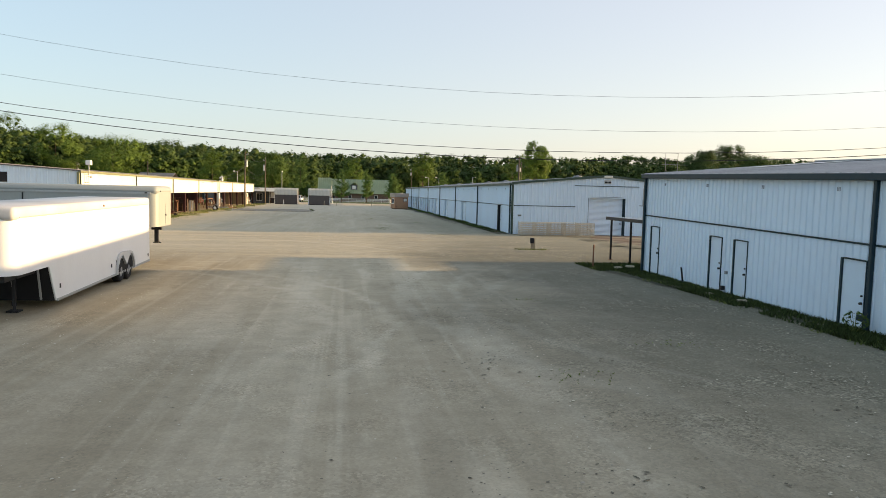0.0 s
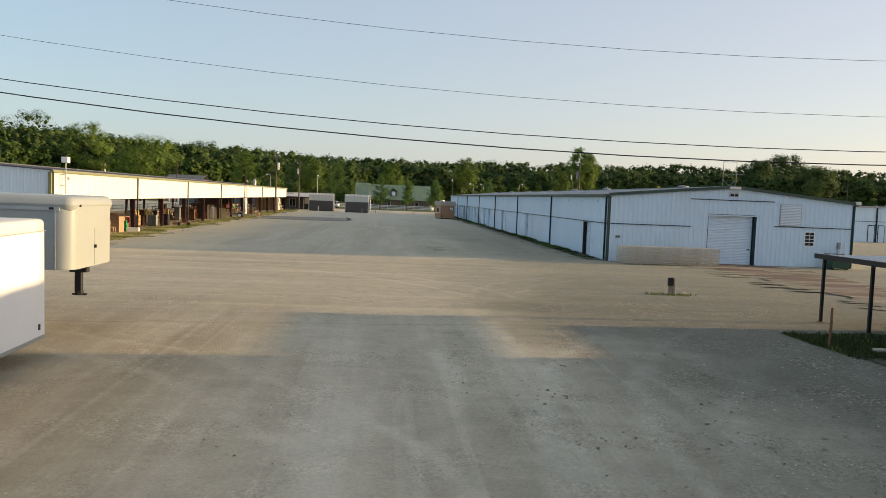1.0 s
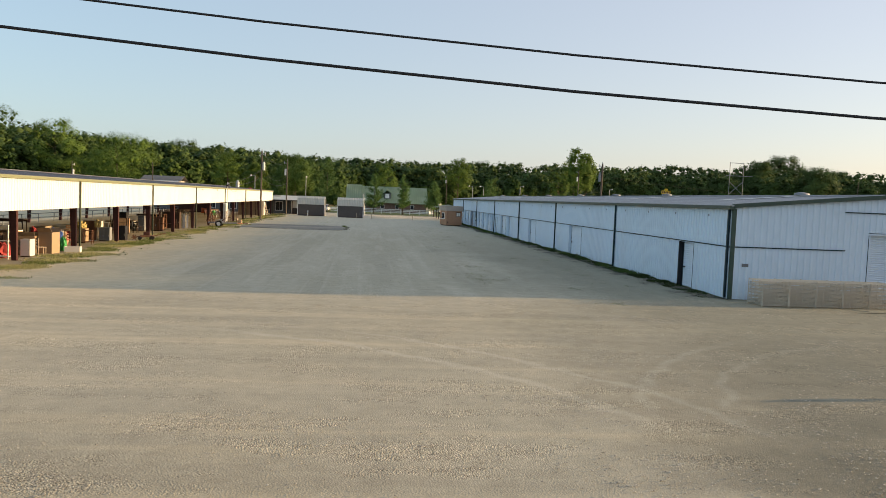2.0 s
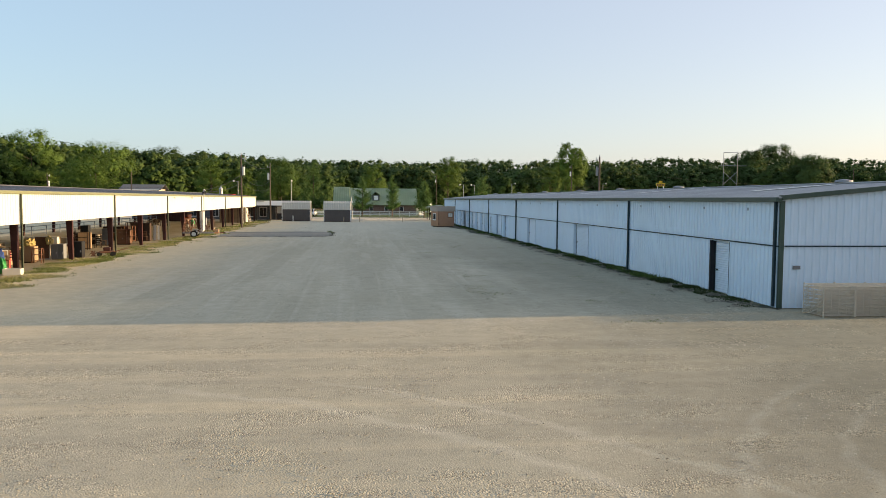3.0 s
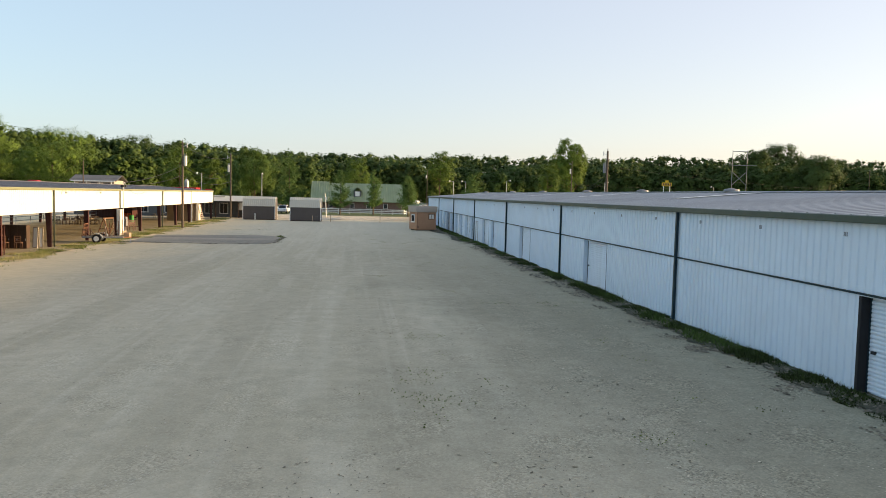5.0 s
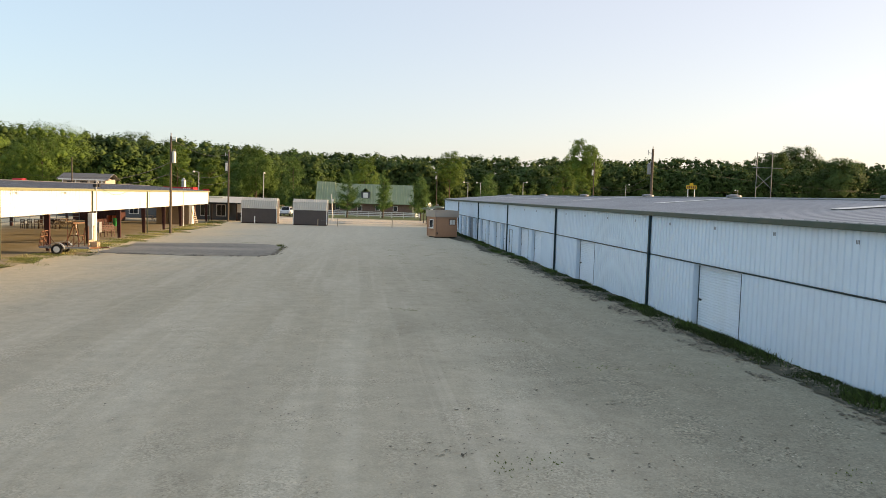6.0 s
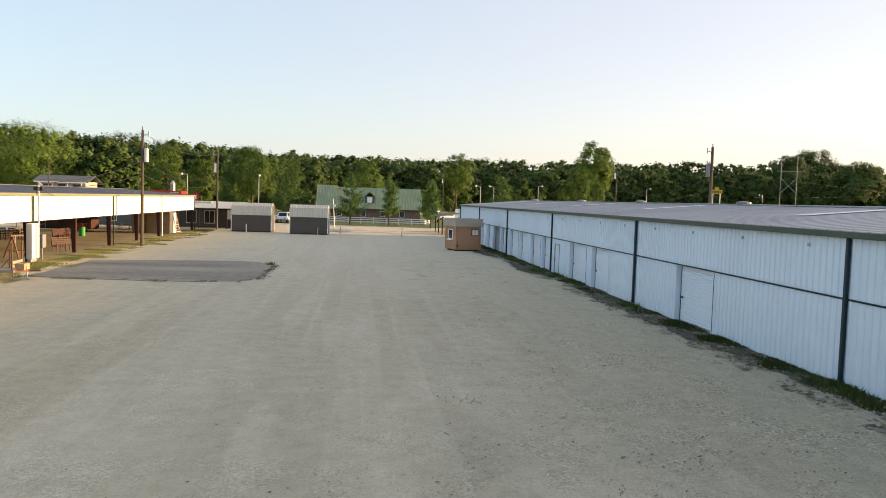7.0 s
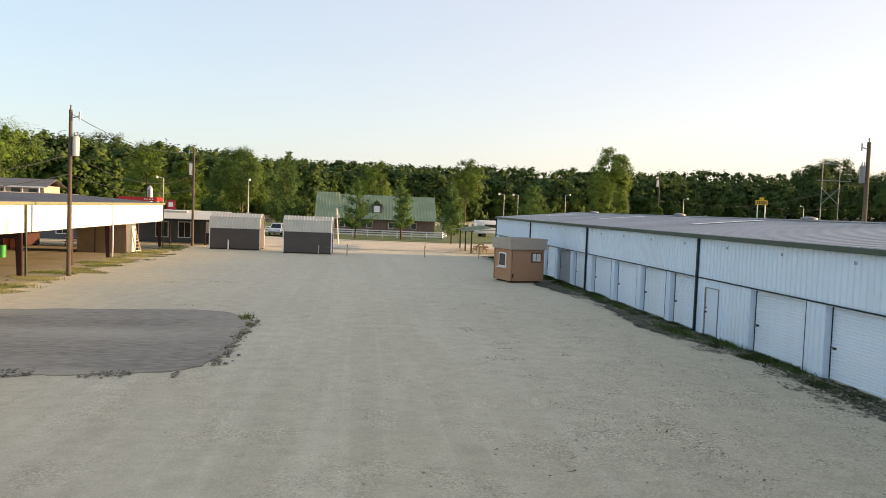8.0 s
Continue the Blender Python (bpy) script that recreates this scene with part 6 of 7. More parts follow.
# red canopy and tower beyond the pavilion roof
rc = thing("red_canopy", "long red fascia canopy with pale markings behind the pavilion", "canopy", (-32.8, 215, 0))
bpart("fascia", [(-2.7, 2.7, -2, 2, 4.3, 4.86)], RED, rc)
for x in (-2.4, 2.4):
    bpart("post", [(x - 0.12, x + 0.12, -0.12, 0.12, 0, 4.3)], WHITEPAINT, rc)
for k in range(4):
    bpart("bar", [(0.9 + k * 0.36, 1.1 + k * 0.36, -2.02, -2.0, 4.5, 4.66)], WHITEM, rc)
rs = thing("red_sign", "small square red and white sign on a post", "sign", (-26.3, 205, 0))
bpart("sign_face", [(-0.55, 0.55, -0.06, 0.06, 3.4, 4.6)], RED, rs)
bpart("sign_disc", [(-0.3, 0.3, -0.075, -0.06, 3.7, 4.3)], WHITEPAINT, rs)
bm = bmesh.new()
rod(bm, (0, 0, 0), (0, 0, 3.4), 0.06)
part("post", bm, GALV, rs)
sl = thing("small_silo", "small pale ribbed tank standing behind the pavilion", "tank", (-35.9, 232, 0))
bm = bmesh.new()
rod(bm, (0, 0, 0), (0, 0, 6.2), 0.45, None, 16)
rod(bm, (0, 0, 6.2), (0, 0, 6.8), 0.5, 0.15, 16)
part("tank", bm, GALV, sl)
bpart("ladder", [(-0.15, 0.15, -0.55, -0.46, 0, 6.2)], GREYM, sl)
# far house among trees
fh = thing("far_house", "low pale house with a grey roof among the trees", "house", (-50.6, 216, 0))
bpart("wall", [(-3.9, 3.9, 0, 6, 0, 5.9)], TANROOF, fh)
pitched(fh, -4.6, 4.6, -0.9, 3, 5.75, 6.95, FARROOF, rib=0.015)
pitched(fh, -4.6, 4.6, 6.9, 3, 5.75, 6.95, FARROOF, rib=0.015)
bpart("eave_board", [(-4.2, 4.2, -0.95, -0.9, 5.6, 5.8)], WHITEPAINT, fh)
for x in (-3.5, -1.2, 1.2, 3.5):
    bpart("porch_post", [(x - 0.06, x + 0.06, -0.8, -0.68, 0, 5.7)], WHITEPAINT, fh)
for x in (-2.4, 0.0, 2.4):
    bpart("window", [(x - 0.6, x + 0.6, -0.08, 0.0, 4.2, 5.4)], GLASS, fh)
ft = thing("far_red_trailer", "small red box trailer among the trees", "trailer", (-62, 216, 0))
part("body", shell(-1.0, 1.0, -1, 1, 4.1, 5.6, 0.25), RED, ft, smooth=True)
bpart("stand", [(-0.9, 0.9, -0.6, 0.6, 0, 4.15)], BLACK, ft)
bpart("window_band", [(-0.5, 0.5, -1.02, -0.98, 4.75, 5.15)], WHITEM, ft)


# ---- vehicles ----
def car(name, x, y, turn, paint, label, kind="pickup"):
    t = thing(name, label, "car", (x, y, 0), turn, "parked vehicles")
    L2 = 2.65
    part("body", shell(-L2, L2, -0.92, 0.92, 0.42, 1.02, 0.14), paint, t, smooth=True)
    cabx = (-1.0, 1.1) if kind == "pickup" else (-2.3, 1.2)
    bm = bmesh.new()
    a, c = cabx
    pts = [(a, 1.0), (c + 0.55, 1.0), (c, 1.72), (a + 0.12, 1.72)]
    va = [bm.verts.new((px, -0.84 + (0.12 if pz > 1.5 else 0), pz)) for px, pz in pts]
    vb = [bm.verts.new((px, 0.84 - (0.12 if pz > 1.5 else 0), pz)) for px, pz in pts]
    bm.faces.new(va)
    bm.faces.new(vb[::-1])
    for i in range(4):
        bm.faces.new((va[i], va[(i + 1) % 4], vb[(i + 1) % 4], vb[i]))
    bmesh.ops.recalc_face_normals(bm, faces=bm.faces)
    cab = part("cab", bm, paint, t)
    bpart("side_window", [(a + 0.25, c - 0.05, -0.865, -0.75, 1.08, 1.6)], GLASS, cab)
    bpart("side_window", [(a + 0.25, c - 0.05, 0.75, 0.865, 1.08, 1.6)], GLASS, cab)
    bm = bmesh.new()
    f = bm.faces.new([bm.verts.new(p) for p in ((c + 0.51, -0.72, 1.08), (c + 0.51, 0.72, 1.08), (c + 0.08, 0.64, 1.66), (c + 0.08, -0.64, 1.66))])
    bmesh.ops.solidify(bm, geom=[f], thickness=0.02)
    part("windscreen", bm, GLASS, cab)
    for sx in (-1.65, 1.7):
        for sy in (-0.85, 0.85):
            bm = bmesh.new()
            rod(bm, (sx, sy - 0.11, 0.36), (sx, sy + 0.11, 0.36), 0.36, None, 16)
            w = part("tyre", bm, RUBBER, t)
            bm = bmesh.new()
            rod(bm, (sx, sy - 0.12, 0.36), (sx, sy + 0.12, 0.36), 0.2, None, 12)
            part("rim", bm, GALV, w)
    for sy in (-0.65, 0.65):
        bpart("headlight", [(L2 - 0.06, L2 + 0.01, sy - 0.16, sy + 0.16, 0.72, 0.88)], GALV, t)
    bpart("bumper", [(L2 - 0.05, L2 + 0.08, -0.85, 0.85, 0.42, 0.58)], GREYM, t)


car("pickup_truck", -13.0, 214.5, -96, CARWHITE, "white pickup truck parked behind the garden sheds")
car("parked_car", 21, 262, 20, CARWHITE, "pale parked car far behind the house", "car")
car("parked_car", 26, 266, 15, GREYM, "grey parked car far behind the house", "car")
car("parked_car", -24, 285, 5, GREYM, "dark parked car under the far trees", "car")
for x, y, a, l in ((23, 236, 10, 6.5), (15.5, 240, 80, 5.5)):
    rv = thing("camper_van", "white boxy camper parked past the storage building", "camper", (x, y, 0), a, "parked vehicles")
    part("body", shell(-l / 2, l / 2, -1.2, 1.2, 0.6, 3.0, 0.2), CARWHITE, rv, smooth=True)
    for sx in (-l * 0.3, l * 0.3):
        for sy in (-1.05, 1.05):
            bm = bmesh.new()
            rod(bm, (sx, sy - 0.12, 0.38), (sx, sy + 0.12, 0.38), 0.38, None, 14)
            part("tyre", bm, RUBBER, rv)
    bpart("window", [(-l * 0.3, l * 0.1, -1.22, -1.19, 1.7, 2.3)], GLASS, rv)
    bpart("stripe", [(-l * 0.45, l * 0.45, -1.215, -1.195, 1.2, 1.35)], GREYM, rv)

# ---- picnic shelter past the long building ----
ps = thing("picnic_shelter", "small open picnic shelter with a low green-grey roof", "shelter", (0, 0, 0))
for x in (11.3, 16.2):
    for y in (182.5, 187.3, 192.0):
        bpart("post", [(x - 0.07, x + 0.07, y - 0.07, y + 0.07, 0, 2.45)], DARKWOOD, ps)
for sx, xe in ((-1, 10.6), (1, 17.0)):
    bm = bmesh.new()
    f = bm.faces.new([bm.verts.new(p) for p in ((xe, 181.6, 2.45), (13.8, 181.6, 2.95), (13.8, 192.9, 2.95), (xe, 192.9, 2.45))])
    bmesh.ops.solidify(bm, geom=[f], thickness=0.12)
    bmesh.ops.recalc_face_normals(bm, faces=bm.faces)
    part("roof_slope", bm, GREENROOF, ps)


def picnic_table(x, y, turn, material=OLDWOOD):
    t = thing("picnic_table", "weathered wooden picnic table with attached benches", "table", (x, y, 0), turn, "picnic tables")
    for k in range(4):
        bpart("top_plank", [(-0.9, 0.9, -0.36 + k * 0.18, -0.2 + k * 0.18, 0.72, 0.76)], material, t)
    for sy in (-0.75, 0.75):
        bpart("bench_plank", [(-0.9, 0.9, sy - 0.12, sy + 0.12, 0.42, 0.46)], material, t)
    for sx in (-0.6, 0.6):
        bm = bmesh.new()
        beam(bm, (sx, -0.7, 0), (sx, -0.22, 0.72), 0.05, 0.1)
        beam(bm, (sx, 0.7, 0), (sx, 0.22, 0.72), 0.05, 0.1)
        beam(bm, (sx, -0.85, 0.4), (sx, 0.85, 0.4), 0.05, 0.09)
        part("leg_frame", bm, material, t)


for x, y, a in ((12.6, 184.6, 10), (13.5, 189.5, 85), (-28, 174, 0), (-30.5, 151, 20), (-33, 156, 80)):
    picnic_table(x, y, a)


# ---- things under and beside the pavilion ----
def chair(x, y, turn, material=DARKWOOD, group="old chairs", label="dark wooden chair with a slatted back on the dirt floor"):
    t = thing("chair", label, "chair", (x, y, 0.012), turn, group)
    bpart("seat", [(-0.22, 0.22, -0.22, 0.22, 0.43, 0.47)], material, t)
    for sx in (-0.2, 0.2):
        bpart("leg", [(sx - 0.02, sx + 0.02, -0.21, -0.17, 0, 0.43)], material, t)
        bpart("leg", [(sx - 0.02, sx + 0.02, 0.17, 0.21, 0, 0.95)], material, t)
    for z in (0.6, 0.75, 0.9):
        bpart("back_slat", [(-0.19, 0.19, 0.175, 0.2, z - 0.04, z + 0.04)], material, t)


def table(x, y, w, d, h, turn, material, label):
    t = thing("table", label, "table", (x, y, 0.012), turn, "old tables")
    bpart("tabletop", [(-w / 2, w / 2, -d / 2, d / 2, h - 0.04, h)], material, t, bevel=0.006)
    for sx in (-1, 1):
        for sy in (-1, 1):
            bpart("leg", [(sx * (w / 2 - 0.06) - 0.03, sx * (w / 2 - 0.06) + 0.03, sy * (d / 2 - 0.06) - 0.03, sy * (d / 2 - 0.06) + 0.03, 0, h - 0.04)], material, t)
    bpart("apron", [(-w / 2 + 0.05, w / 2 - 0.05, -d / 2 + 0.05, -d / 2 + 0.08, h - 0.16, h - 0.04), (-w / 2 + 0.05, w / 2 - 0.05, d / 2 - 0.08, d / 2 - 0.05, h - 0.16, h - 0.04)], material, t)


def cabinet(x, y, w, d, h, turn, material, label, doors=2, z=0.012, drawers=0):
    t = thing("cabinet", label, "cabinet", (x, y, z), turn, "old cabinets")
    bpart("plinth", [(-w / 2 + 0.03, w / 2 - 0.03, -d / 2 + 0.03, d / 2 - 0.03, 0, 0.06)], DARKWOOD, t)
    bpart("body", [(-w / 2, w / 2, -d / 2, d / 2, 0.06, h)], material, t, bevel=0.008)
    for k in range(doors):
        x0, x1 = -w / 2 + k * w / doors + 0.015, -w / 2 + (k + 1) * w / doors - 0.015
        dr = bpart("door", [(x0, x1, -d / 2 - 0.02, -d / 2 + 0.001, 0.1, h * (0.6 if drawers else 1) - 0.04)], material, t)
        bpart("handle", [(x1 - 0.07, x1 - 0.04, -d / 2 - 0.05, -d / 2 - 0.02, h * 0.35, h * 0.35 + 0.12)], GALV, dr)
    for k in range(drawers):
        dr = bpart("drawer", [(-w / 2 + 0.015 + k * w / drawers, -w / 2 - 0.015 + (k + 1) * w / drawers, -d / 2 - 0.02, -d / 2 + 0.001, h * 0.63, h - 0.04)], material, t)
        bpart("handle", [(-w / 2 + (k + 0.42) * w / drawers, -w / 2 + (k + 0.58) * w / drawers, -d / 2 - 0.045, -d / 2 - 0.02, h * 0.8, h * 0.8 + 0.025)], GALV, dr)


def carton(x, y, w, d, h, turn, z=0.012, label="brown cardboard carton among stored goods"):
    t = thing("carton", label, "box", (x, y, z), turn, "cartons")
    bpart("body", [(-w / 2, w / 2, -d / 2, d / 2, 0, h)], CARD, t)
    for s in (-1, 1):
        bm = bmesh.new()
        box(bm, -w / 2, w / 2, 0, d * 0.35, 0, 0.012)
        bm.transform(pose(0, s * d / 2, h, 35 if s > 0 else -35, 0, 0) if s > 0 else pose(0, s * d / 2, h, 0, 0, 180) @ pose(0, 0, 0, 50, 0, 0))
        part("flap", bm, CARD, t)


def panel(x, y, w, h, turn, lean, material, name, label, z=0.012, thick=0.04):
    t = thing(name, label, "panel", (x, y, z), turn, "leaning panels")
    bm = bmesh.new()
    box(bm, -w / 2, w / 2, 0, thick, 0, h)
    bm.transform(pose(0, 0, 0, -lean, 0, 0))
    part("sheet", bm, material, t)
    bm = bmesh.new()
    for a in (-w / 2, w / 2 - 0.06):
        box(bm, a, a + 0.06, -0.012, 0.0, 0, h)
    for b in (0, h - 0.06):
        box(bm, -w / 2 + 0.06, w / 2 - 0.06, -0.012, 0.0, b, b + 0.06)
    bm.transform(pose(0, 0, 0, -lean, 0, 0))
    part("edging", bm, WHITEM if material is not WHITEM else OLDWOOD, t)


def shelf_unit(x, y, w, d, h, turn, material, label, levels=4):
    t = thing("shelf_unit", label, "shelf", (x, y, 0.012), turn, "shelf units")
    for sx in (-1, 1):
        for sy in (-1, 1):
            bpart("upright", [(sx * w / 2 - 0.025, sx * w / 2 + 0.025, sy * d / 2 - 0.025, sy * d / 2 + 0.025, 0, h)], material, t)
    for k in range(levels):
        z = 0.12 + k * (h - 0.16) / (levels - 1)
        bpart("shelf", [(-w / 2 + 0.026, w / 2 - 0.026, -d / 2 + 0.026, d / 2 - 0.026, z, z + 0.03)], material, t)


def sofa(x, y, turn, material, label):
    t = thing("sofa", label, "sofa", (x, y, 0.012), turn)
    part("base", shell(-0.9, 0.9, -0.42, 0.42, 0.05, 0.42, 0.06), material, t)
    part("backrest", shell(-0.9, 0.9, 0.2, 0.45, 0.35, 0.88, 0.08), material, t)
    for sx in (-1, 1):
        part("armrest", shell(sx * 0.9 - 0.12, sx * 0.9 + 0.12, -0.42, 0.42, 0.05, 0.62, 0.06), material, t)
    for k in (-0.42, 0.42):
        part("cushion", shell(k - 0.38, k + 0.38, -0.44, 0.2, 0.4, 0.55, 0.05), material, t)
    bpart("feet", [(-0.8, -0.7, -0.3, 0.3, 0, 0.06), (0.7, 0.8, -0.3, 0.3, 0, 0.06)], DARKWOOD, t)


def barrel(x, y, material, label, z=0.012):
    t = thing("barrel", label, "barrel", (x, y, z), 0, "barrels")
    bm = bmesh.new()
    for a, b in ((0, 0.3), (0.3, 0.6), (0.6, 0.9)):
        rod(bm, (0, 0, a), (0, 0, b), 0.29, None, 16)
        rod(bm, (0, 0, b - 0.02), (0, 0, b + 0.01), 0.305, None, 16)
    part("drum", bm, material, t)
    bm = bmesh.new()
    rod(bm, (0, 0, 0.88), (0, 0, 0.915), 0.27, None, 16)
    part("lid", bm, DARKIN, t)


def glider(x, y, turn, label="red-brown slatted wooden bench under the pavilion"):
    t = thing("slatted_bench", label, "bench", (x, y, 0.012), turn, "slatted benches")
    for k in range(4):
        bpart("seat_slat", [(-0.75, 0.75, -0.3 + k * 0.15, -0.18 + k * 0.15, 0.4, 0.43)], RED_STEEL, t)
    for k in range(4):
        bpart("back_slat", [(-0.75, 0.75, 0.28 + k * 0.03, 0.31 + k * 0.03, 0.5 + k * 0.14, 0.61 + k * 0.14)], RED_STEEL, t)
    for sx in (-0.72, 0.0, 0.72):
        bm = bmesh.new()
        beam(bm, (sx, -0.28, 0), (sx, -0.28, 0.62), 0.06, 0.06)
        beam(bm, (sx, 0.25, 0), (sx, 0.42, 1.05), 0.06, 0.06)
        beam(bm, (sx, -0.3, 0.38), (sx, 0.3, 0.38), 0.05, 0.05)
        part("leg_frame", bm, RED_STEEL, t)


def heap(x, y, w, d, h, material, label, z=0.012):
    """A slumped pile of cloth and bags."""
    t = thing("cloth_bundle", label, "bundle", (x, y, z), (x * 37 + y * 91) % 360, "cloth bundles")
    bm = bmesh.new()
    bmesh.ops.create_icosphere(bm, subdivisions=4, radius=1.0)
    for v in bm.verts:
        n = v.co.normalized()
        k = 1 + 0.28 * noise.noise(n * 2.3 + Vector((x, y, 0))) + 0.12 * noise.noise(n * 6.0 + Vector((y, x, 0)))
        v.co = Vector((n.x * w / 2 * k, n.y * d / 2 * k, max(0.0, (n.z * 0.62 + 0.4) * h * k)))
    part("cover", bm, material, t, smooth=True)


# goods along the edge, from the near end
panel(-21.6, 66.2, 0.8, 1.1, 30, 15, CARD, "picture_panel", "framed patterned panel leaning among goods")
table(-21.2, 68.6, 1.3, 0.9, 0.5, 10, BLACK, "low black table piled with goods")
carton(-20.7, 68.2, 0.6, 0.5, 0.3, 10, label="pale carton on the dirt floor")
heap(-22.4, 70.0, 1.4, 1.0, 0.8, CLOTH_D, "dark heap of bags and household goods")
shelf_unit(-22.9, 71.6, 1.0, 0.5, 1.7, 2, GALV, "tall wire rack holding small goods", 4)
shelf_unit(-21.7, 72.1, 0.85, 0.5, 1.75, -4, WHITEM, "open white metal rack with loose goods", 3)
heap(-22.0, 72.8, 0.9, 0.8, 0.75, CLOTH_R, "red cloth thrown over a heap of goods")
cabinet(-21.1, 73.7, 0.5, 0.6, 0.95, 0, WHITEM, "off-white enamel appliance with one door", 1)
chair(-20.9, 74.9, 130, OLDWOOD, label="pale wooden chair tipped beside cartons")
heap(-21.9, 74.8, 0.9, 0.9, 0.7, CLOTH_D, "dark heap of bags and household goods")
carton(-21.1, 76.5, 0.8, 0.9, 1.2, -6, label="large brown carton standing open by the edge")
carton(-22.0, 75.9, 0.9, 0.8, 1.0, 8)
carton(-22.9, 76.6, 0.8, 0.8, 0.9, 14)
table(-24.6, 79.5, 1.9, 0.8, 1.75, 4, DARKWOOD, "tall dark trestle table standing behind cartons")
heap(-21.0, 78.3, 0.45, 0.45, 0.75, GREEN, "green plastic bag full of goods")
heap(-22.3, 80.4, 1.0, 0.8, 1.15, BLUE, "blue cloth hung over stored goods")
heap(-22.9, 79.2, 0.9, 0.8, 1.2, CLOTH_R, "faded red cloth over stored goods")
chair(-22.0, 81.6, -30, RED, label="red painted wooden chair among goods")
tr = thing("feed_trough", "white low rectangular trough lying by the pavilion edge", "trough", (-20.2, 77.7, 0.0), 8)
bpart("side", [(-0.42, 0.42, -0.3, -0.26, 0, 0.34), (-0.42, 0.42, 0.26, 0.3, 0, 0.34), (-0.42, -0.38, -0.26, 0.26, 0, 0.34), (0.38, 0.42, -0.26, 0.26, 0, 0.34)], WHITEM, tr)
bpart("bottom", [(-0.38, 0.38, -0.26, 0.26, 0.0, 0.03)], WHITEM, tr)
sofa(-23.6, 83.2, 10, CARD, "worn tan sofa with loose cushions")
cabinet(-22.5, 85.6, 0.75, 0.6, 1.0, 0, CARD, "tan hamper cabinet draped with cloth", 1)
heap(-22.5, 85.5, 0.8, 0.7, 0.45, CLOTH_Y, "faded yellow cloth heaped on a cabinet", 1.02)
shelf_unit(-21.9, 85.2, 0.55, 0.35, 0.9, 0, RUST, "small rusty wire rack beside a column", 3)
panel(-22.75, 88.0, 1.0, 1.5, 4, 6, BROWNWOOD, "salvaged_board", "brown table top standing on edge")
cabinet(-21.75, 88.2, 0.75, 0.6, 1.0, 2, GREYM, "grey enamel cabinet with a ribbed front", 2)
panel(-21.2, 88.6, 0.24, 1.0, 0, 10, WHITEM, "door_panel", "narrow white panel leaning against a column")
cabinet(-20.95, 89.6, 0.5, 0.6, 1.08, 0, BLACK, "black steel cabinet beside a column", 1)
heap(-22.1, 87.6, 0.5, 0.4, 0.5, CLOTH_Y, "pale cloth thrown on the grey cabinet", 1.0)
cabinet(-24.2, 100.6, 0.6, 0.6, 1.75, 0, BLACK, "tall dark steel locker", 1)
cabinet(-23.4, 103.2, 0.6, 0.6, 1.4, 2, GREYM, "grey enamel cooker cabinet with drawers", 1, drawers=2)
sofa(-25.7, 104.8, 0, DARKWOOD, "dark stuffed sofa under the roof")
cabinet(-22.4, 104.6, 1.1, 0.6, 1.3, 4, BROWNWOOD, "brown wooden desk with drawers", 2, drawers=2)
shelf_unit(-21.5, 104.4, 1.2, 0.5, 1.9, 0, RED_STEEL, "tall red-brown rack half filled with goods", 4)
table(-24.0, 108.4, 1.2, 0.7, 0.85, 0, BROWNWOOD, "brown wooden table under the pavilion edge")
for x, y, a in ((-24.5, 107.6, 180), (-23.6, 107.5, 170), (-23.4, 102.4, 120)):
    chair(x, y, a)
cabinet(-22.5, 110.3, 1.7, 0.6, 1.65, 0, DARKWOOD, "large dark wooden display cabinet with glazed doors", 3)
chair(-22.9, 109.4, 175, BROWNWOOD, label="brown wooden chair before the display cabinet")
chair(-22.0, 109.5, 185, BROWNWOOD, label="brown wooden chair before the display cabinet")
panel(-21.45, 110.9, 0.35, 1.5, 0, 6, WHITEM, "door_panel", "white door panel standing upright")
panel(-21.2, 111.3, 0.3, 1.45, 8, 6, WHITEM, "door_panel", "white door panel standing upright")
cabinet(-24.9, 111.0, 2.2, 0.7, 1.3, 0, DARKWOOD, "long dark wooden counter under the roof", 3)
for x, y in ((-26.5, 84), (-27.5, 92), (-26.8, 106)):
    table(x, y, 2.0, 0.8, 0.76, 88, OLDWOOD, "weathered trestle table under the pavilion roof")
cabinet(-25.0, 93.0, 1.4, 0.6, 1.1, 5, BROWNWOOD, "brown sideboard under the roof", 2)
carton(-24.2, 88.0, 0.7, 0.6, 0.6, 25)
carton(-25.0, 79.0, 0.8, 0.7, 0.9, -10)
carton(-24.4, 70.0, 0.8, 0.7, 1.1, 8)

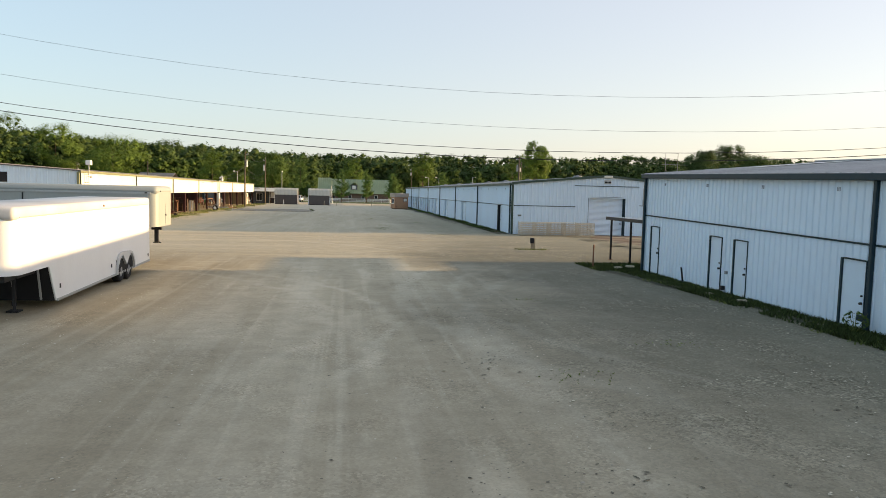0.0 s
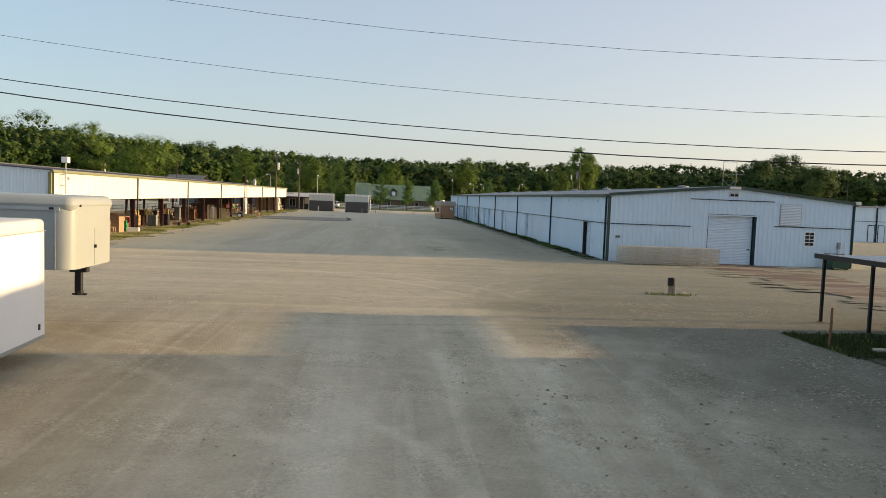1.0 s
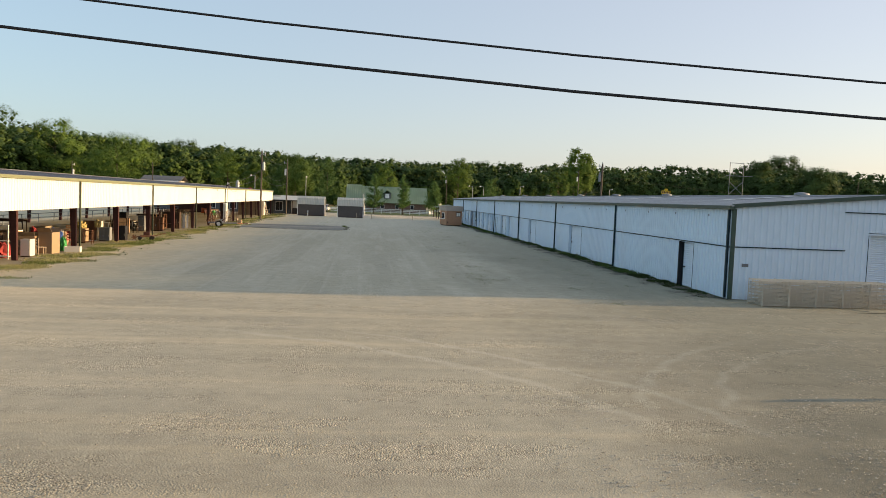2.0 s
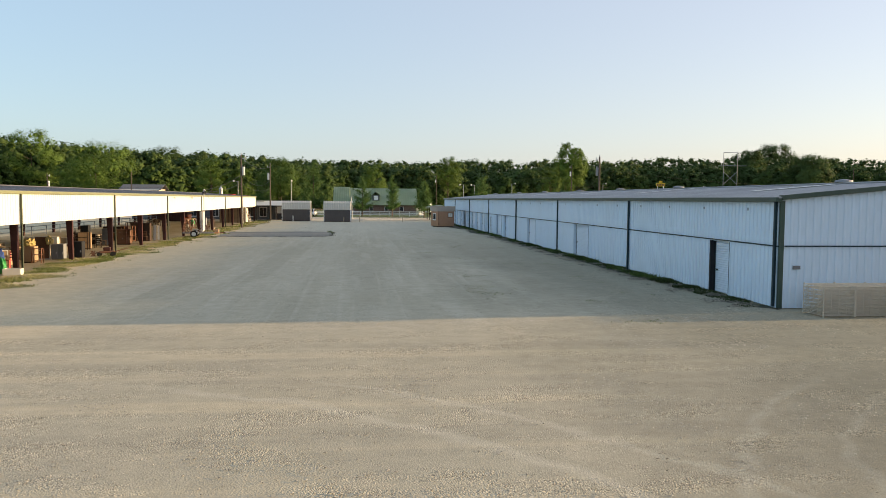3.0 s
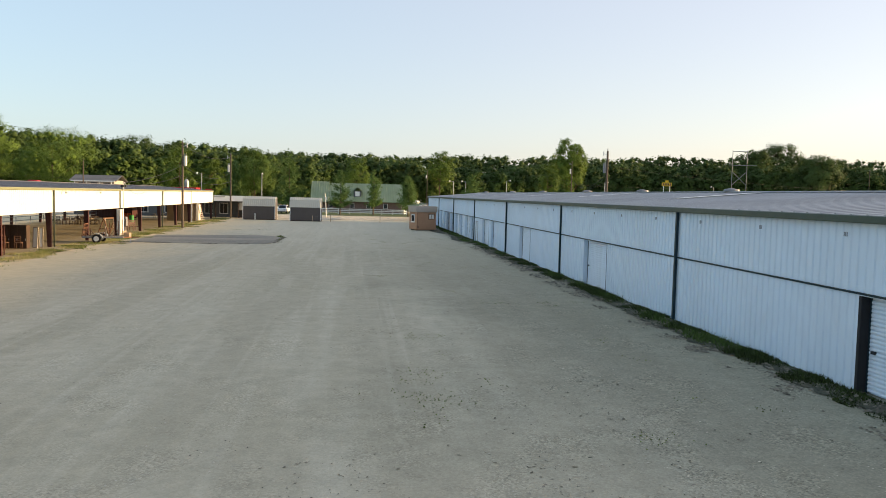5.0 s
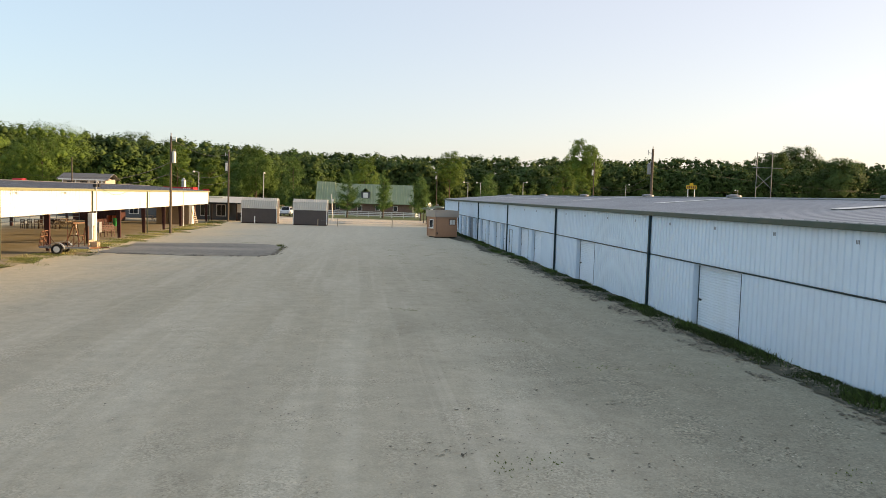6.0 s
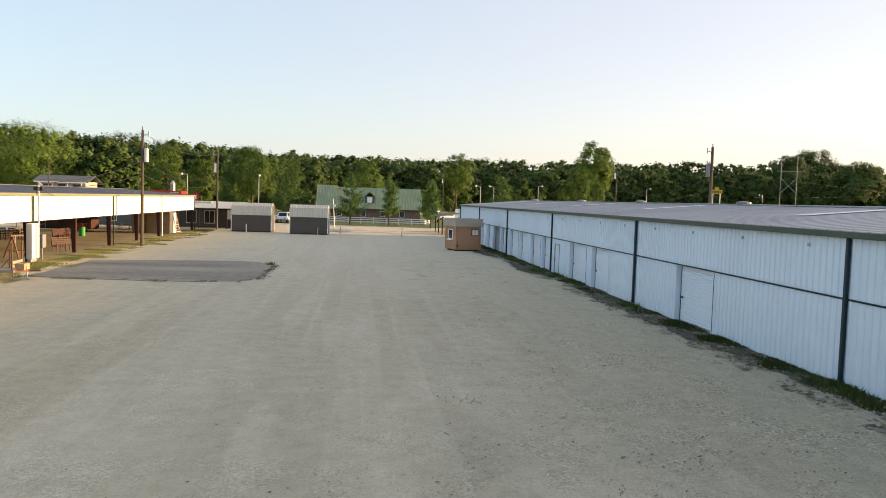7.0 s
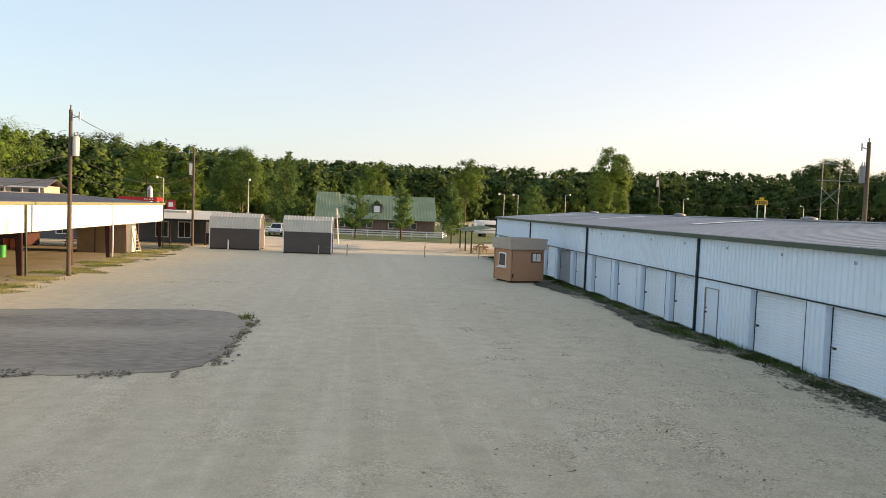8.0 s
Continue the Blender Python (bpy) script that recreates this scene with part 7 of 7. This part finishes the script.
# mixed goods heaped along the edge
grng = random.Random(8)
for k in range(46):
    y = 66.5 + k * 0.98 + grng.uniform(-0.4, 0.4)
    x = grng.choice((-23.3, -24.0, -24.8, -25.6)) + grng.uniform(-0.3, 0.3)
    a = grng.choice((0, 5, -10, 20, 80)) + grng.uniform(-8, 8)
    pick = grng.random()
    if pick < 0.2:
        carton(x, y, grng.uniform(0.5, 0.9), grng.uniform(0.4, 0.8), grng.uniform(0.4, 1.0), a)
    elif pick < 0.38:
        chair(x, y, a, grng.choice((DARKWOOD, BROWNWOOD, OLDWOOD)), label="wooden chair with a slatted back among stored goods")
    elif pick < 0.58:
        cabinet(x, y, grng.uniform(0.7, 1.3), 0.55, grng.uniform(0.75, 1.35), a, grng.choice((BROWNWOOD, DARKWOOD, GREYM, WHITEM, CARD)), "worn cabinet standing among stored goods", 2)
    elif pick < 0.72:
        table(x, y, grng.uniform(1.0, 1.6), 0.7, grng.uniform(0.55, 0.8), a, grng.choice((BROWNWOOD, DARKWOOD, OLDWOOD)), "old wooden table among stored goods")
    elif pick < 0.86:
        panel(x, y, grng.uniform(0.6, 1.0), grng.uniform(0.9, 1.3), a, 12, grng.choice((CARD, BROWNWOOD, OLDWOOD, WHITEM)), "salvaged_board", "loose panel leaning among stored goods")
    else:
        shelf_unit(x, y, 1.1, 0.45, grng.uniform(1.2, 1.7), a, grng.choice((DARKWOOD, RUST, BLACK)), "open rack among stored goods", 4)

# red machine on the verge
mw = thing("tiller", "rusty red garden tiller lying at the pavilion verge", "machine", (-19.6, 91.0, 0), 12)
bpart("deck", [(-0.5, 0.45, -0.3, 0.3, 0.22, 0.36)], RUST, mw, bevel=0.03)
bpart("engine", [(-0.25, 0.2, -0.2, 0.2, 0.36, 0.62)], RED_STEEL, mw, bevel=0.03)
bm = bmesh.new()
for s in (-0.2, 0.2):
    rod(bm, (0.4, s, 0.3), (1.3, s * 1.3, 0.55), 0.025)
rod(bm, (1.3, -0.27, 0.55), (1.3, 0.27, 0.55), 0.025)
part("handlebar", bm, RUST, mw)
for sx, r in ((-0.5, 0.14), (0.35, 0.17)):
    for sy in (-0.3, 0.3):
        bm = bmesh.new()
        rod(bm, (sx, sy - 0.05, r), (sx, sy + 0.05, r), r, None, 14)
        part("tyre", bm, RUBBER, mw)
bm = bmesh.new()
for k in range(6):
    a = k * 1.047
    beam(bm, (-0.9, -0.3, 0.2), (-0.9 + 0.2 * math.cos(a), -0.3, 0.2 + 0.2 * math.sin(a)), 0.03, 0.06)
    beam(bm, (-0.9, 0.2, 0.2), (-0.9 + 0.2 * math.cos(a), 0.2, 0.2 + 0.2 * math.sin(a)), 0.03, 0.06)
rod(bm, (-0.9, -0.4, 0.2), (-0.9, 0.4, 0.2), 0.03)
beam(bm, (-0.9, 0, 0.2), (-0.4, 0, 0.3), 0.06, 0.06)
part("tines", bm, RUST, mw)

# benches, barrels and stacks further along
for x, y, a in ((-22.0, 137.4, 55), (-26.6, 149.6, 75), (-26.7, 151.6, 78)):
    glider(x, y, a)
barrel(-27.5, 157.6, GREEN, "green steel drum on the dirt floor")
barrel(-30.2, 166.3, ORANGE, "orange drum beside a dark red container")
barrel(-31.0, 166.8, ORANGE, "orange drum beside a dark red container")
for k in range(7):
    chair(-33.6 + 0.55 * k, 147.6 + 0.25 * (k % 3), 175 + 9 * (k % 4), group="stack of pavilion chairs")
for k in range(5):
    chair(-31.8 + 0.6 * k, 150.0 + 0.2 * (k % 2), 10 * k, group="stack of pavilion chairs")
swing = thing("a_frame_swing", "bare wooden A-frame swing stand near the column", "swing", (-22.2, 130.6, 0.012), 70)
for s in (-1, 1):
    bm = bmesh.new()
    beam(bm, (s * 0.9, -0.6, 0), (s * 0.8, 0, 1.5), 0.08, 0.08)
    beam(bm, (s * 0.9, 0.6, 0), (s * 0.8, 0, 1.5), 0.08, 0.08)
    beam(bm, (s * 0.88, -0.4, 0.5), (s * 0.88, 0.4, 0.5), 0.06, 0.06)
    part("leg_frame", bm, BROWNWOOD, swing)
bpart("top_beam", [(-1.0, 1.0, -0.05, 0.05, 1.45, 1.55)], BROWNWOOD, swing)
bpart("seat", [(-0.6, 0.6, -0.25, 0.25, 0.45, 0.5)], BROWNWOOD, swing)
bm = bmesh.new()
for s in (-0.55, 0.55):
    rod(bm, (s, 0, 0.48), (s, 0, 1.46), 0.015)
part("hanger", bm, GALV, swing)
cont = thing("red_container", "dark red steel container under the pavilion roof", "container", (-34.0, 172.5, 0.012), -4)
bpart("body", [(-3, 3, -1.2, 1.2, 0.1, 2.3)], RED_STEEL, cont)
bpart("skid", [(-2.9, 2.9, -1.0, -0.8, 0, 0.1), (-2.9, 2.9, 0.8, 1.0, 0, 0.1)], BLACK, cont)
for k in range(14):
    bpart("rib", [(-2.9 + k * 0.43, -2.72 + k * 0.43, -1.23, -1.2, 0.15, 2.25)], RED_STEEL, cont)
# plywood booth
booth = thing("plywood_booth", "booth of raw plywood panels between pavilion columns", "booth", (0, 0, 0.012))
for k, (x0, x1) in enumerate(((-24.9, -23.45), (-23.42, -22.0), (-21.97, -20.9))):
    bpart("panel", [(x0, x1, 165.6, 165.68, 0.0, 2.5)], PLY, booth)
bpart("side_panel", [(-20.95, -20.87, 165.7, 169.0, 0.0, 2.5)], GREYBLUE, booth)
for x in (-23.47, -22.02):
    bpart("stud", [(x, x + 0.07, 165.53, 165.597, 0, 2.5)], DARKWOOD, booth)
bpart("rear_panel", [(-24.9, -20.9, 169.0, 169.08, 0.0, 2.5)], PLY, booth)
lad = thing("step_ladder", "pale wooden step ladder leaning at the booth", "ladder", (-20.6, 167.0, 0.012), 60)
bm = bmesh.new()
for s in (-0.28, 0.28):
    beam(bm, (s, -0.5, 0), (s * 0.8, 0.15, 2.1), 0.06, 0.08)
part("stile", bm, OLDWOOD, lad)
for k in range(7):
    bpart("rung", [(-0.26, 0.26, -0.48 + 0.09 * k, -0.36 + 0.09 * k, 0.2 + 0.27 * k, 0.24 + 0.27 * k)], WHITEM, lad)
bpart("white_board", [(-0.5, 0.5, 0.35, 0.4, 0, 2.3)], WHITEM, lad)
# low pipe rail at the pavilion rear
pr = thing("pipe_rail", "low pipe rail along the pavilion's rear edge", "rail", (0, 0, 0.012))
for k in range(29):
    y = 66 + k * 3.9
    bm = bmesh.new()
    rod(bm, (-36.2, y, 0), (-36.2, y, 0.95), 0.04)
    part("post", bm, GREYM, pr)
for z in (0.5, 0.92):
    bm = bmesh.new()
    rod(bm, (-36.2, 66, z), (-36.2, 175.2, z), 0.03)
    part("rail", bm, GREYM, pr)

# ---- in the cross street ----
stub = thing("meter_stub", "short wooden stub post with a dark meter box in weeds", "post", (10.75, 45.9, 0))
bpart("post", [(-0.06, 0.06, -0.05, 0.05, 0, 0.62)], OLDWOOD, stub)
bpart("post", [(0.1, 0.19, -0.05, 0.05, 0, 0.66)], OLDWOOD, stub)
bpart("meter_box", [(-0.14, 0.1, -0.16, -0.05, 0.38, 0.7)], BLACK, stub, bevel=0.02)
bpart("rock", [(0.5, 0.68, -0.1, 0.05, 0, 0.12)], STONE, stub, bevel=0.04)
rp = thing("marker_post", "thin rusty red steel marker post in the grass", "post", (10.95, 34.9, 0))
bm = bmesh.new()
rod(bm, (0, 0, 0), (0.02, 0, 1.05), 0.035)
part("post", bm, RUST, rp)
sp = thing("leaning_stake", "short dark stake leaning beside the wall", "stake", (12.45, 28.7, 0))
bm = bmesh.new()
beam(bm, (0, -0.08, 0), (0, 0.12, 0.62), 0.05, 0.05)
part("stake", bm, BLACK, sp)


bush = thing("weed_bush", "broad-leaved weed growing at the downspout foot", "weed", (12.2, 18.15, 0.0))
brng = np.random.default_rng(61)
bm = bmesh.new()
for k in range(9):
    a = k * 0.7
    rod(bm, (0, 0, 0), (0.2 * math.cos(a), 0.34 * math.sin(a), 0.25 + 0.15 * (k % 3)), 0.01, 0.004, 5)
part("stems", bm, VERGE, bush)
k = 130
pts = sphere_points(brng, k) * (0.22, 0.38, 0.22) + (0, 0, 0.33)
array_mesh("leaves", leaf_quads(brng, pts, brng.normal(0, 0.6, (k, 3)) + (0, 0, 0.8), brng.uniform(0.03, 0.06, k), 0.5), np.arange(k * 4).reshape(-1, 4), GREENWEED, bush)
for x, y, w, turn in ((12.0, 25.5, 0.22, 20), (12.15, 23.6, 0.3, -15), (12.25, 21.6, 0.16, 40), (11.9, 34.2, 0.34, 10), (12.6, 34.6, 0.4, -20), (12.1, 19.4, 0.14, 5)):
    st = thing("rubble_block", "pale broken concrete block lying in the weeds", "stone", (x, y, 0.0), turn, "rubble blocks")
    part("block", shell(-w / 2, w / 2, -w * 0.35, w * 0.35, 0, w * 0.35, w * 0.08), STONE, st)


def cage(x, y):
    """A tall stack of welded wire: corner posts, close level wires, a few uprights."""
    t = thing("wire_cage", "cream-painted welded wire cage standing before the gable wall", "cage", (x, y, 0), 0, "wire cages")
    for sx in (-0.58, 0.58):
        for sy in (-0.62, 0.62):
            bpart("post", [(sx - 0.014, sx + 0.014, sy - 0.014, sy + 0.014, 0, 1.1)], CAGEWIRE, t)
    levels = [0.06 + 0.053 * k for k in range(20)]
    for sy in (-0.62, 0.62):
        bm = bmesh.new()
        for z in levels:
            rod(bm, (-0.58, sy, z), (0.58, sy, z), 0.008, None, 4)
        for k in range(1, 4):
            rod(bm, (-0.58 + k * 0.29, sy, 0.05), (-0.58 + k * 0.29, sy, 1.05), 0.012, None, 4)
        part("mesh_side", bm, CAGEWIRE, t)
    for sx in (-0.58, 0.58):
        bm = bmesh.new()
        for z in levels:
            rod(bm, (sx, -0.62, z), (sx, 0.62, z), 0.008, None, 4)
        for k in range(1, 4):
            rod(bm, (sx, -0.62 + k * 0.31, 0.05), (sx, -0.62 + k * 0.31, 1.05), 0.012, None, 4)
        part("mesh_end", bm, CAGEWIRE, t)
    for z in (0.05, 0.2, 0.35, 0.5, 0.65, 0.8, 0.95, 1.06):
        bm = bmesh.new()
        for k in range(11):
            rod(bm, (-0.58, -0.6 + k * 0.12, z), (0.58, -0.6 + k * 0.12, z), 0.008, None, 4)
        part("mesh_shelf", bm, CAGEWIRE, t)


for i in range(5):
    cage(14.15 + i * 1.2, 61.75)
dp = thing("waste_bin", "dark green steel waste bin with a sloped lid", "bin", (27.9, 62.55, 0))
bm = bmesh.new()
vs = [bm.verts.new(p) for p in ((-0.55, -0.42, 0.08), (0.55, -0.42, 0.08), (0.55, 0.42, 0.08), (-0.55, 0.42, 0.08), (-0.62, -0.5, 0.72), (0.62, -0.5, 0.72), (0.62, 0.46, 0.92), (-0.62, 0.46, 0.92))]
for q in ((0, 1, 2, 3), (4, 5, 6, 7), (0, 1, 5, 4), (1, 2, 6, 5), (2, 3, 7, 6), (3, 0, 4, 7)):
    bm.faces.new([vs[i] for i in q])
bmesh.ops.recalc_face_normals(bm, faces=bm.faces)
part("bin", bm, mat("dark_green_paint", (0.03, 0.075, 0.05), 0.55), dp)
bm = bmesh.new()
beam(bm, (0, -0.52, 0.745), (0, 0.47, 0.95), 1.28, 0.03)
part("lid", bm, BLACK, dp)
for sx in (-0.5, 0.42):
    bpart("foot", [(sx, sx + 0.08, -0.36, 0.36, 0, 0.08)], BLACK, dp)


# ---- small growth and loose stones ----
def blades(name, pts, hs, material, label, seed, spread=0.14):
    """Grass blades as thin bent triangles."""
    rng = np.random.default_rng(seed)
    k = len(pts)
    a = rng.uniform(0, 6.283, k)
    w = rng.uniform(0.012, 0.03, k)
    side = np.stack([np.cos(a) * w, np.sin(a) * w, np.zeros(k)], 1)
    tip = np.stack([rng.normal(0, spread, k) * hs * 4, rng.normal(0, spread, k) * hs * 4, hs], 1)
    v = np.stack([pts - side, pts + side, pts + tip], 1).reshape(-1, 3)
    ob = array_mesh(name, v, np.arange(k * 3).reshape(k, 3), material)
    return tagged(ob, label, "weeds", kind="stuff")


def scatter(n, x0, x1, y0, y1, seed, keep, freq=0.5, soft=0.0):
    rng = np.random.default_rng(seed)
    xs, ys = rng.uniform(x0, x1, n), rng.uniform(y0, y1, n)
    jit = rng.normal(0, 1, n) * soft
    ok = np.array([noise.noise((x * freq, y * freq, seed)) > keep(x, y) + j for x, y, j in zip(xs, ys, jit)])
    return np.stack([xs[ok], ys[ok], np.zeros(ok.sum())], 1)


rng = np.random.default_rng(5)
p = scatter(150000, 12.1, 13.2, 63.8, 178, 21, lambda x, y: -0.12 + 0.6 * max(0, 12.9 - x), 0.9, 0.2)
tall = np.array([0.6 + 0.9 * noise.noise((x * 0.5, y * 0.5, 7)) for x, y, _ in p]).clip(0.25, 1.4)
blades("wall_weeds", p, rng.uniform(0.03, 0.17, len(p)) * tall, WEED, "dark green weeds along the wall foot", 31)
p = scatter(80000, 11.5, 12.7, -5, 33.2, 22, lambda x, y: -0.2 + 0.6 * max(0, 12.35 - x), 0.7, 0.3)
q = scatter(18000, 10.7, 15.2, 33.3, 37.0, 23, lambda x, y: -0.02 + 0.15 * max(0, y - 35.2), 0.6, 0.3)
p = np.concatenate([p, q])
blades("near_wall_grass", p, rng.uniform(0.03, 0.14, len(p)), WEED, "grass and weeds along the near wall foot", 32)
p = np.concatenate([scatter(6000, 11.3, 12.7, -5, 33.2, 26, lambda x, y: 0.1 + 0.3 * max(0, 12.2 - x), 0.9, 0.25), scatter(1600, 10.6, 15.2, 33.3, 37.2, 27, lambda x, y: 0.15, 0.8, 0.25)])
blades("near_wall_dry_grass", p, rng.uniform(0.03, 0.13, len(p)), VERGE, "paler grass mixed along the near wall foot", 38)
p = scatter(150000, -21.4, -16.9, 63.5, 181, 24, lambda x, y: -0.06 + 0.24 * abs(x + 19.4), 0.45, 0.12)
blades("verge_grass", p, rng.uniform(0.03, 0.11, len(p)), DRYGRASS, "short dry yellow grass along the pavilion edge", 33)
p = scatter(130000, -21.2, -17.0, 64, 181, 25, lambda x, y: 0.0 + 0.26 * abs(x + 19.5), 0.5, 0.12)
blades("verge_weeds", p, rng.uniform(0.03, 0.13, len(p)), VERGE, "green weeds along the pavilion edge", 34)
edge = [(-5.9 + rng.normal(0, 0.16), 129.6 + rng.normal(0, 0.35), 0) for _ in range(120)]
edge += [(-5.5 + rng.normal(0, 0.08), y, 0) for y in rng.uniform(121, 129.5, 900) if noise.noise((y * 1.1, 4, 2)) > 0.1]
edge = np.array(edge)
blades("slab_weeds", edge, rng.uniform(0.03, 0.14, len(edge)) * (1 + 0.9 * (edge[:, 1] > 128.6)), VERGE, "weeds along the concrete slab edge", 35)
p = np.array([(10.75 + rng.normal(0, 0.5), 45.8 + rng.normal(0, 0.2), 0) for _ in range(200)])
blades("stub_weeds", p, rng.uniform(0.03, 0.12, len(p)), VERGE, "weeds round the meter stub", 36)
tufts = [(3.0, 71.5), (2.7, 70.6), (2.9, 68.8), (3.4, 68.6), (2.5, 69.2), (2.6, 94.4), (3.3, 76.4), (7.0, 60.6), (-9.1, 133.4), (-12.1, 143.1), (-9.1, 144.0), (6.8, 65.9), (5.2, 24), (7.0, 17), (4.0, 14), (7.4, 84)]
p = np.concatenate([np.stack([rng.normal(x, 0.4, 40), rng.normal(y, 0.3, 40), np.zeros(40)], 1) for x, y in tufts])
lane = np.random.default_rng(77)
for x, y in zip(lane.uniform(2.5, 11, 46), lane.uniform(65, 140, 46)):
    p = np.concatenate([p, np.stack([lane.normal(x, 0.22, 14), lane.normal(y, 0.22, 14), np.zeros(14)], 1)])
clumps = [(12.1, 129.1), (12.2, 127.8), (12.8, 120.7), (12.9, 125.2), (12.5, 136.4), (12.5, 140.1), (12.7, 95.6), (12.9, 90.8), (12.8, 86.4), (12.5, 80.1), (12.4, 76.1), (12.8, 75.2), (12.7, 112.0), (12.4, 146.0)]
g = np.concatenate([np.stack([lane.normal(x, 0.17, 260), lane.normal(y, 0.75, 260), np.zeros(260)], 1) for x, y in clumps])
g[:, 0] = np.minimum(g[:, 0], 13.1)
blades("wall_tufts", g, lane.uniform(0.06, 0.26, len(g)), GREENWEED, "fresh green clumps of weeds at the wall foot", 39)
blades("gravel_tufts", p, rng.uniform(0.015, 0.04, len(p)), VERGE, "small green tufts in the gravel", 37)


def pebbles(name, pts, sizes, material, label, seed, flat=0.55, long=1.0):
    """Small angular stones half sunk in the ground."""
    rng = np.random.default_rng(seed)
    k = len(pts)
    base = np.array([(1, 0, -0.6), (-1, 0, -0.6), (0, 1, -0.6), (0, -1, -0.6), (0.2, 0.1, 1)], float)
    tri = np.array([(0, 2, 4), (2, 1, 4), (1, 3, 4), (3, 0, 4)])
    v = base[None] * rng.uniform(0.6, 1.3, (k, 5, 1)) * sizes[:, None, None]
    v[..., 0] *= rng.uniform(1.0, long, k)[:, None]
    a = rng.uniform(0, 6.283, k)
    c, s = np.cos(a)[:, None], np.sin(a)[:, None]
    x, y = v[..., 0] * c - v[..., 1] * s, v[..., 0] * s + v[..., 1] * c
    z = v[..., 2] * flat + sizes[:, None] * 0.25
    v = np.stack([x, y, z], -1) + pts[:, None]
    f = tri[None] + (np.arange(k) * 5)[:, None, None]
    ob = array_mesh(name, v.reshape(-1, 3), f.reshape(-1, 3), material)
    return tagged(ob, label, "stones", kind="stuff")


p = np.concatenate([scatter(80000, -14, 12, 4, 128, 41, lambda x, y: 0.12, 0.5, 0.25), scatter(110000, -14, 13, 38, 62.5, 48, lambda x, y: 0.22, 0.45, 0.2)])
pebbles("loose_gravel", p, rng.gamma(2.0, 0.0058, len(p)).clip(0.005, 0.028), STONE, "loose pale stones on the gravel yard", 42, 0.3)
p = scatter(90000, -6.0, 12, 4, 150, 43, lambda x, y: (0.15 if not 36 < y < 62 else 0.4) + 0.06 * max(0, 5 - x), 0.5, 0.25)
pebbles("dark_litter", p, rng.gamma(2.0, 0.0055, len(p)).clip(0.004, 0.022), DARKSTONE, "dark bits of litter scattered on the gravel", 44, 0.2, 2.2)
p = np.array([(-5.5 + rng.normal(0, 0.14), y, 0.012) for y in rng.uniform(120, 129, 420)] + [(x, 118.6 + 0.05 * abs(x + 9) + rng.normal(0, 0.22), 0.012) for x in rng.uniform(-16, -6.2, 1500) if noise.noise((x * 0.8, 1, 6)) > 0.0])
pebbles("slab_rubble", p, rng.gamma(2.0, 0.02, len(p)).clip(0.01, 0.12), DARKSTONE, "broken dark rubble along the slab edge", 47, 0.3)
p = scatter(34000, 11.2, 13.1, 64, 178, 45, lambda x, y: -0.1 + 0.35 * max(0, 12.2 - x), 0.8, 0.15)
pebbles("wall_litter", p, rng.gamma(2.2, 0.016, len(p)).clip(0.01, 0.12), DARKSTONE, "dark litter along the wall foot", 46, 0.3)
p = np.concatenate([scatter(14000, 0.5, 12, 5, 36, 51, lambda x, y: 0.3 + 0.05 * max(0, 5 - x), 0.7, 0.18), scatter(24000, 1.0, 12.2, 63, 150, 52, lambda x, y: 0.28 + 0.05 * max(0, 5 - x), 0.55, 0.18)])
pebbles("leaf_litter", p, rng.gamma(2.2, 0.0055, len(p)).clip(0.006, 0.028), LITTER, "dead leaves and twigs lying in drifts on the gravel", 53, 0.14, 3.5)
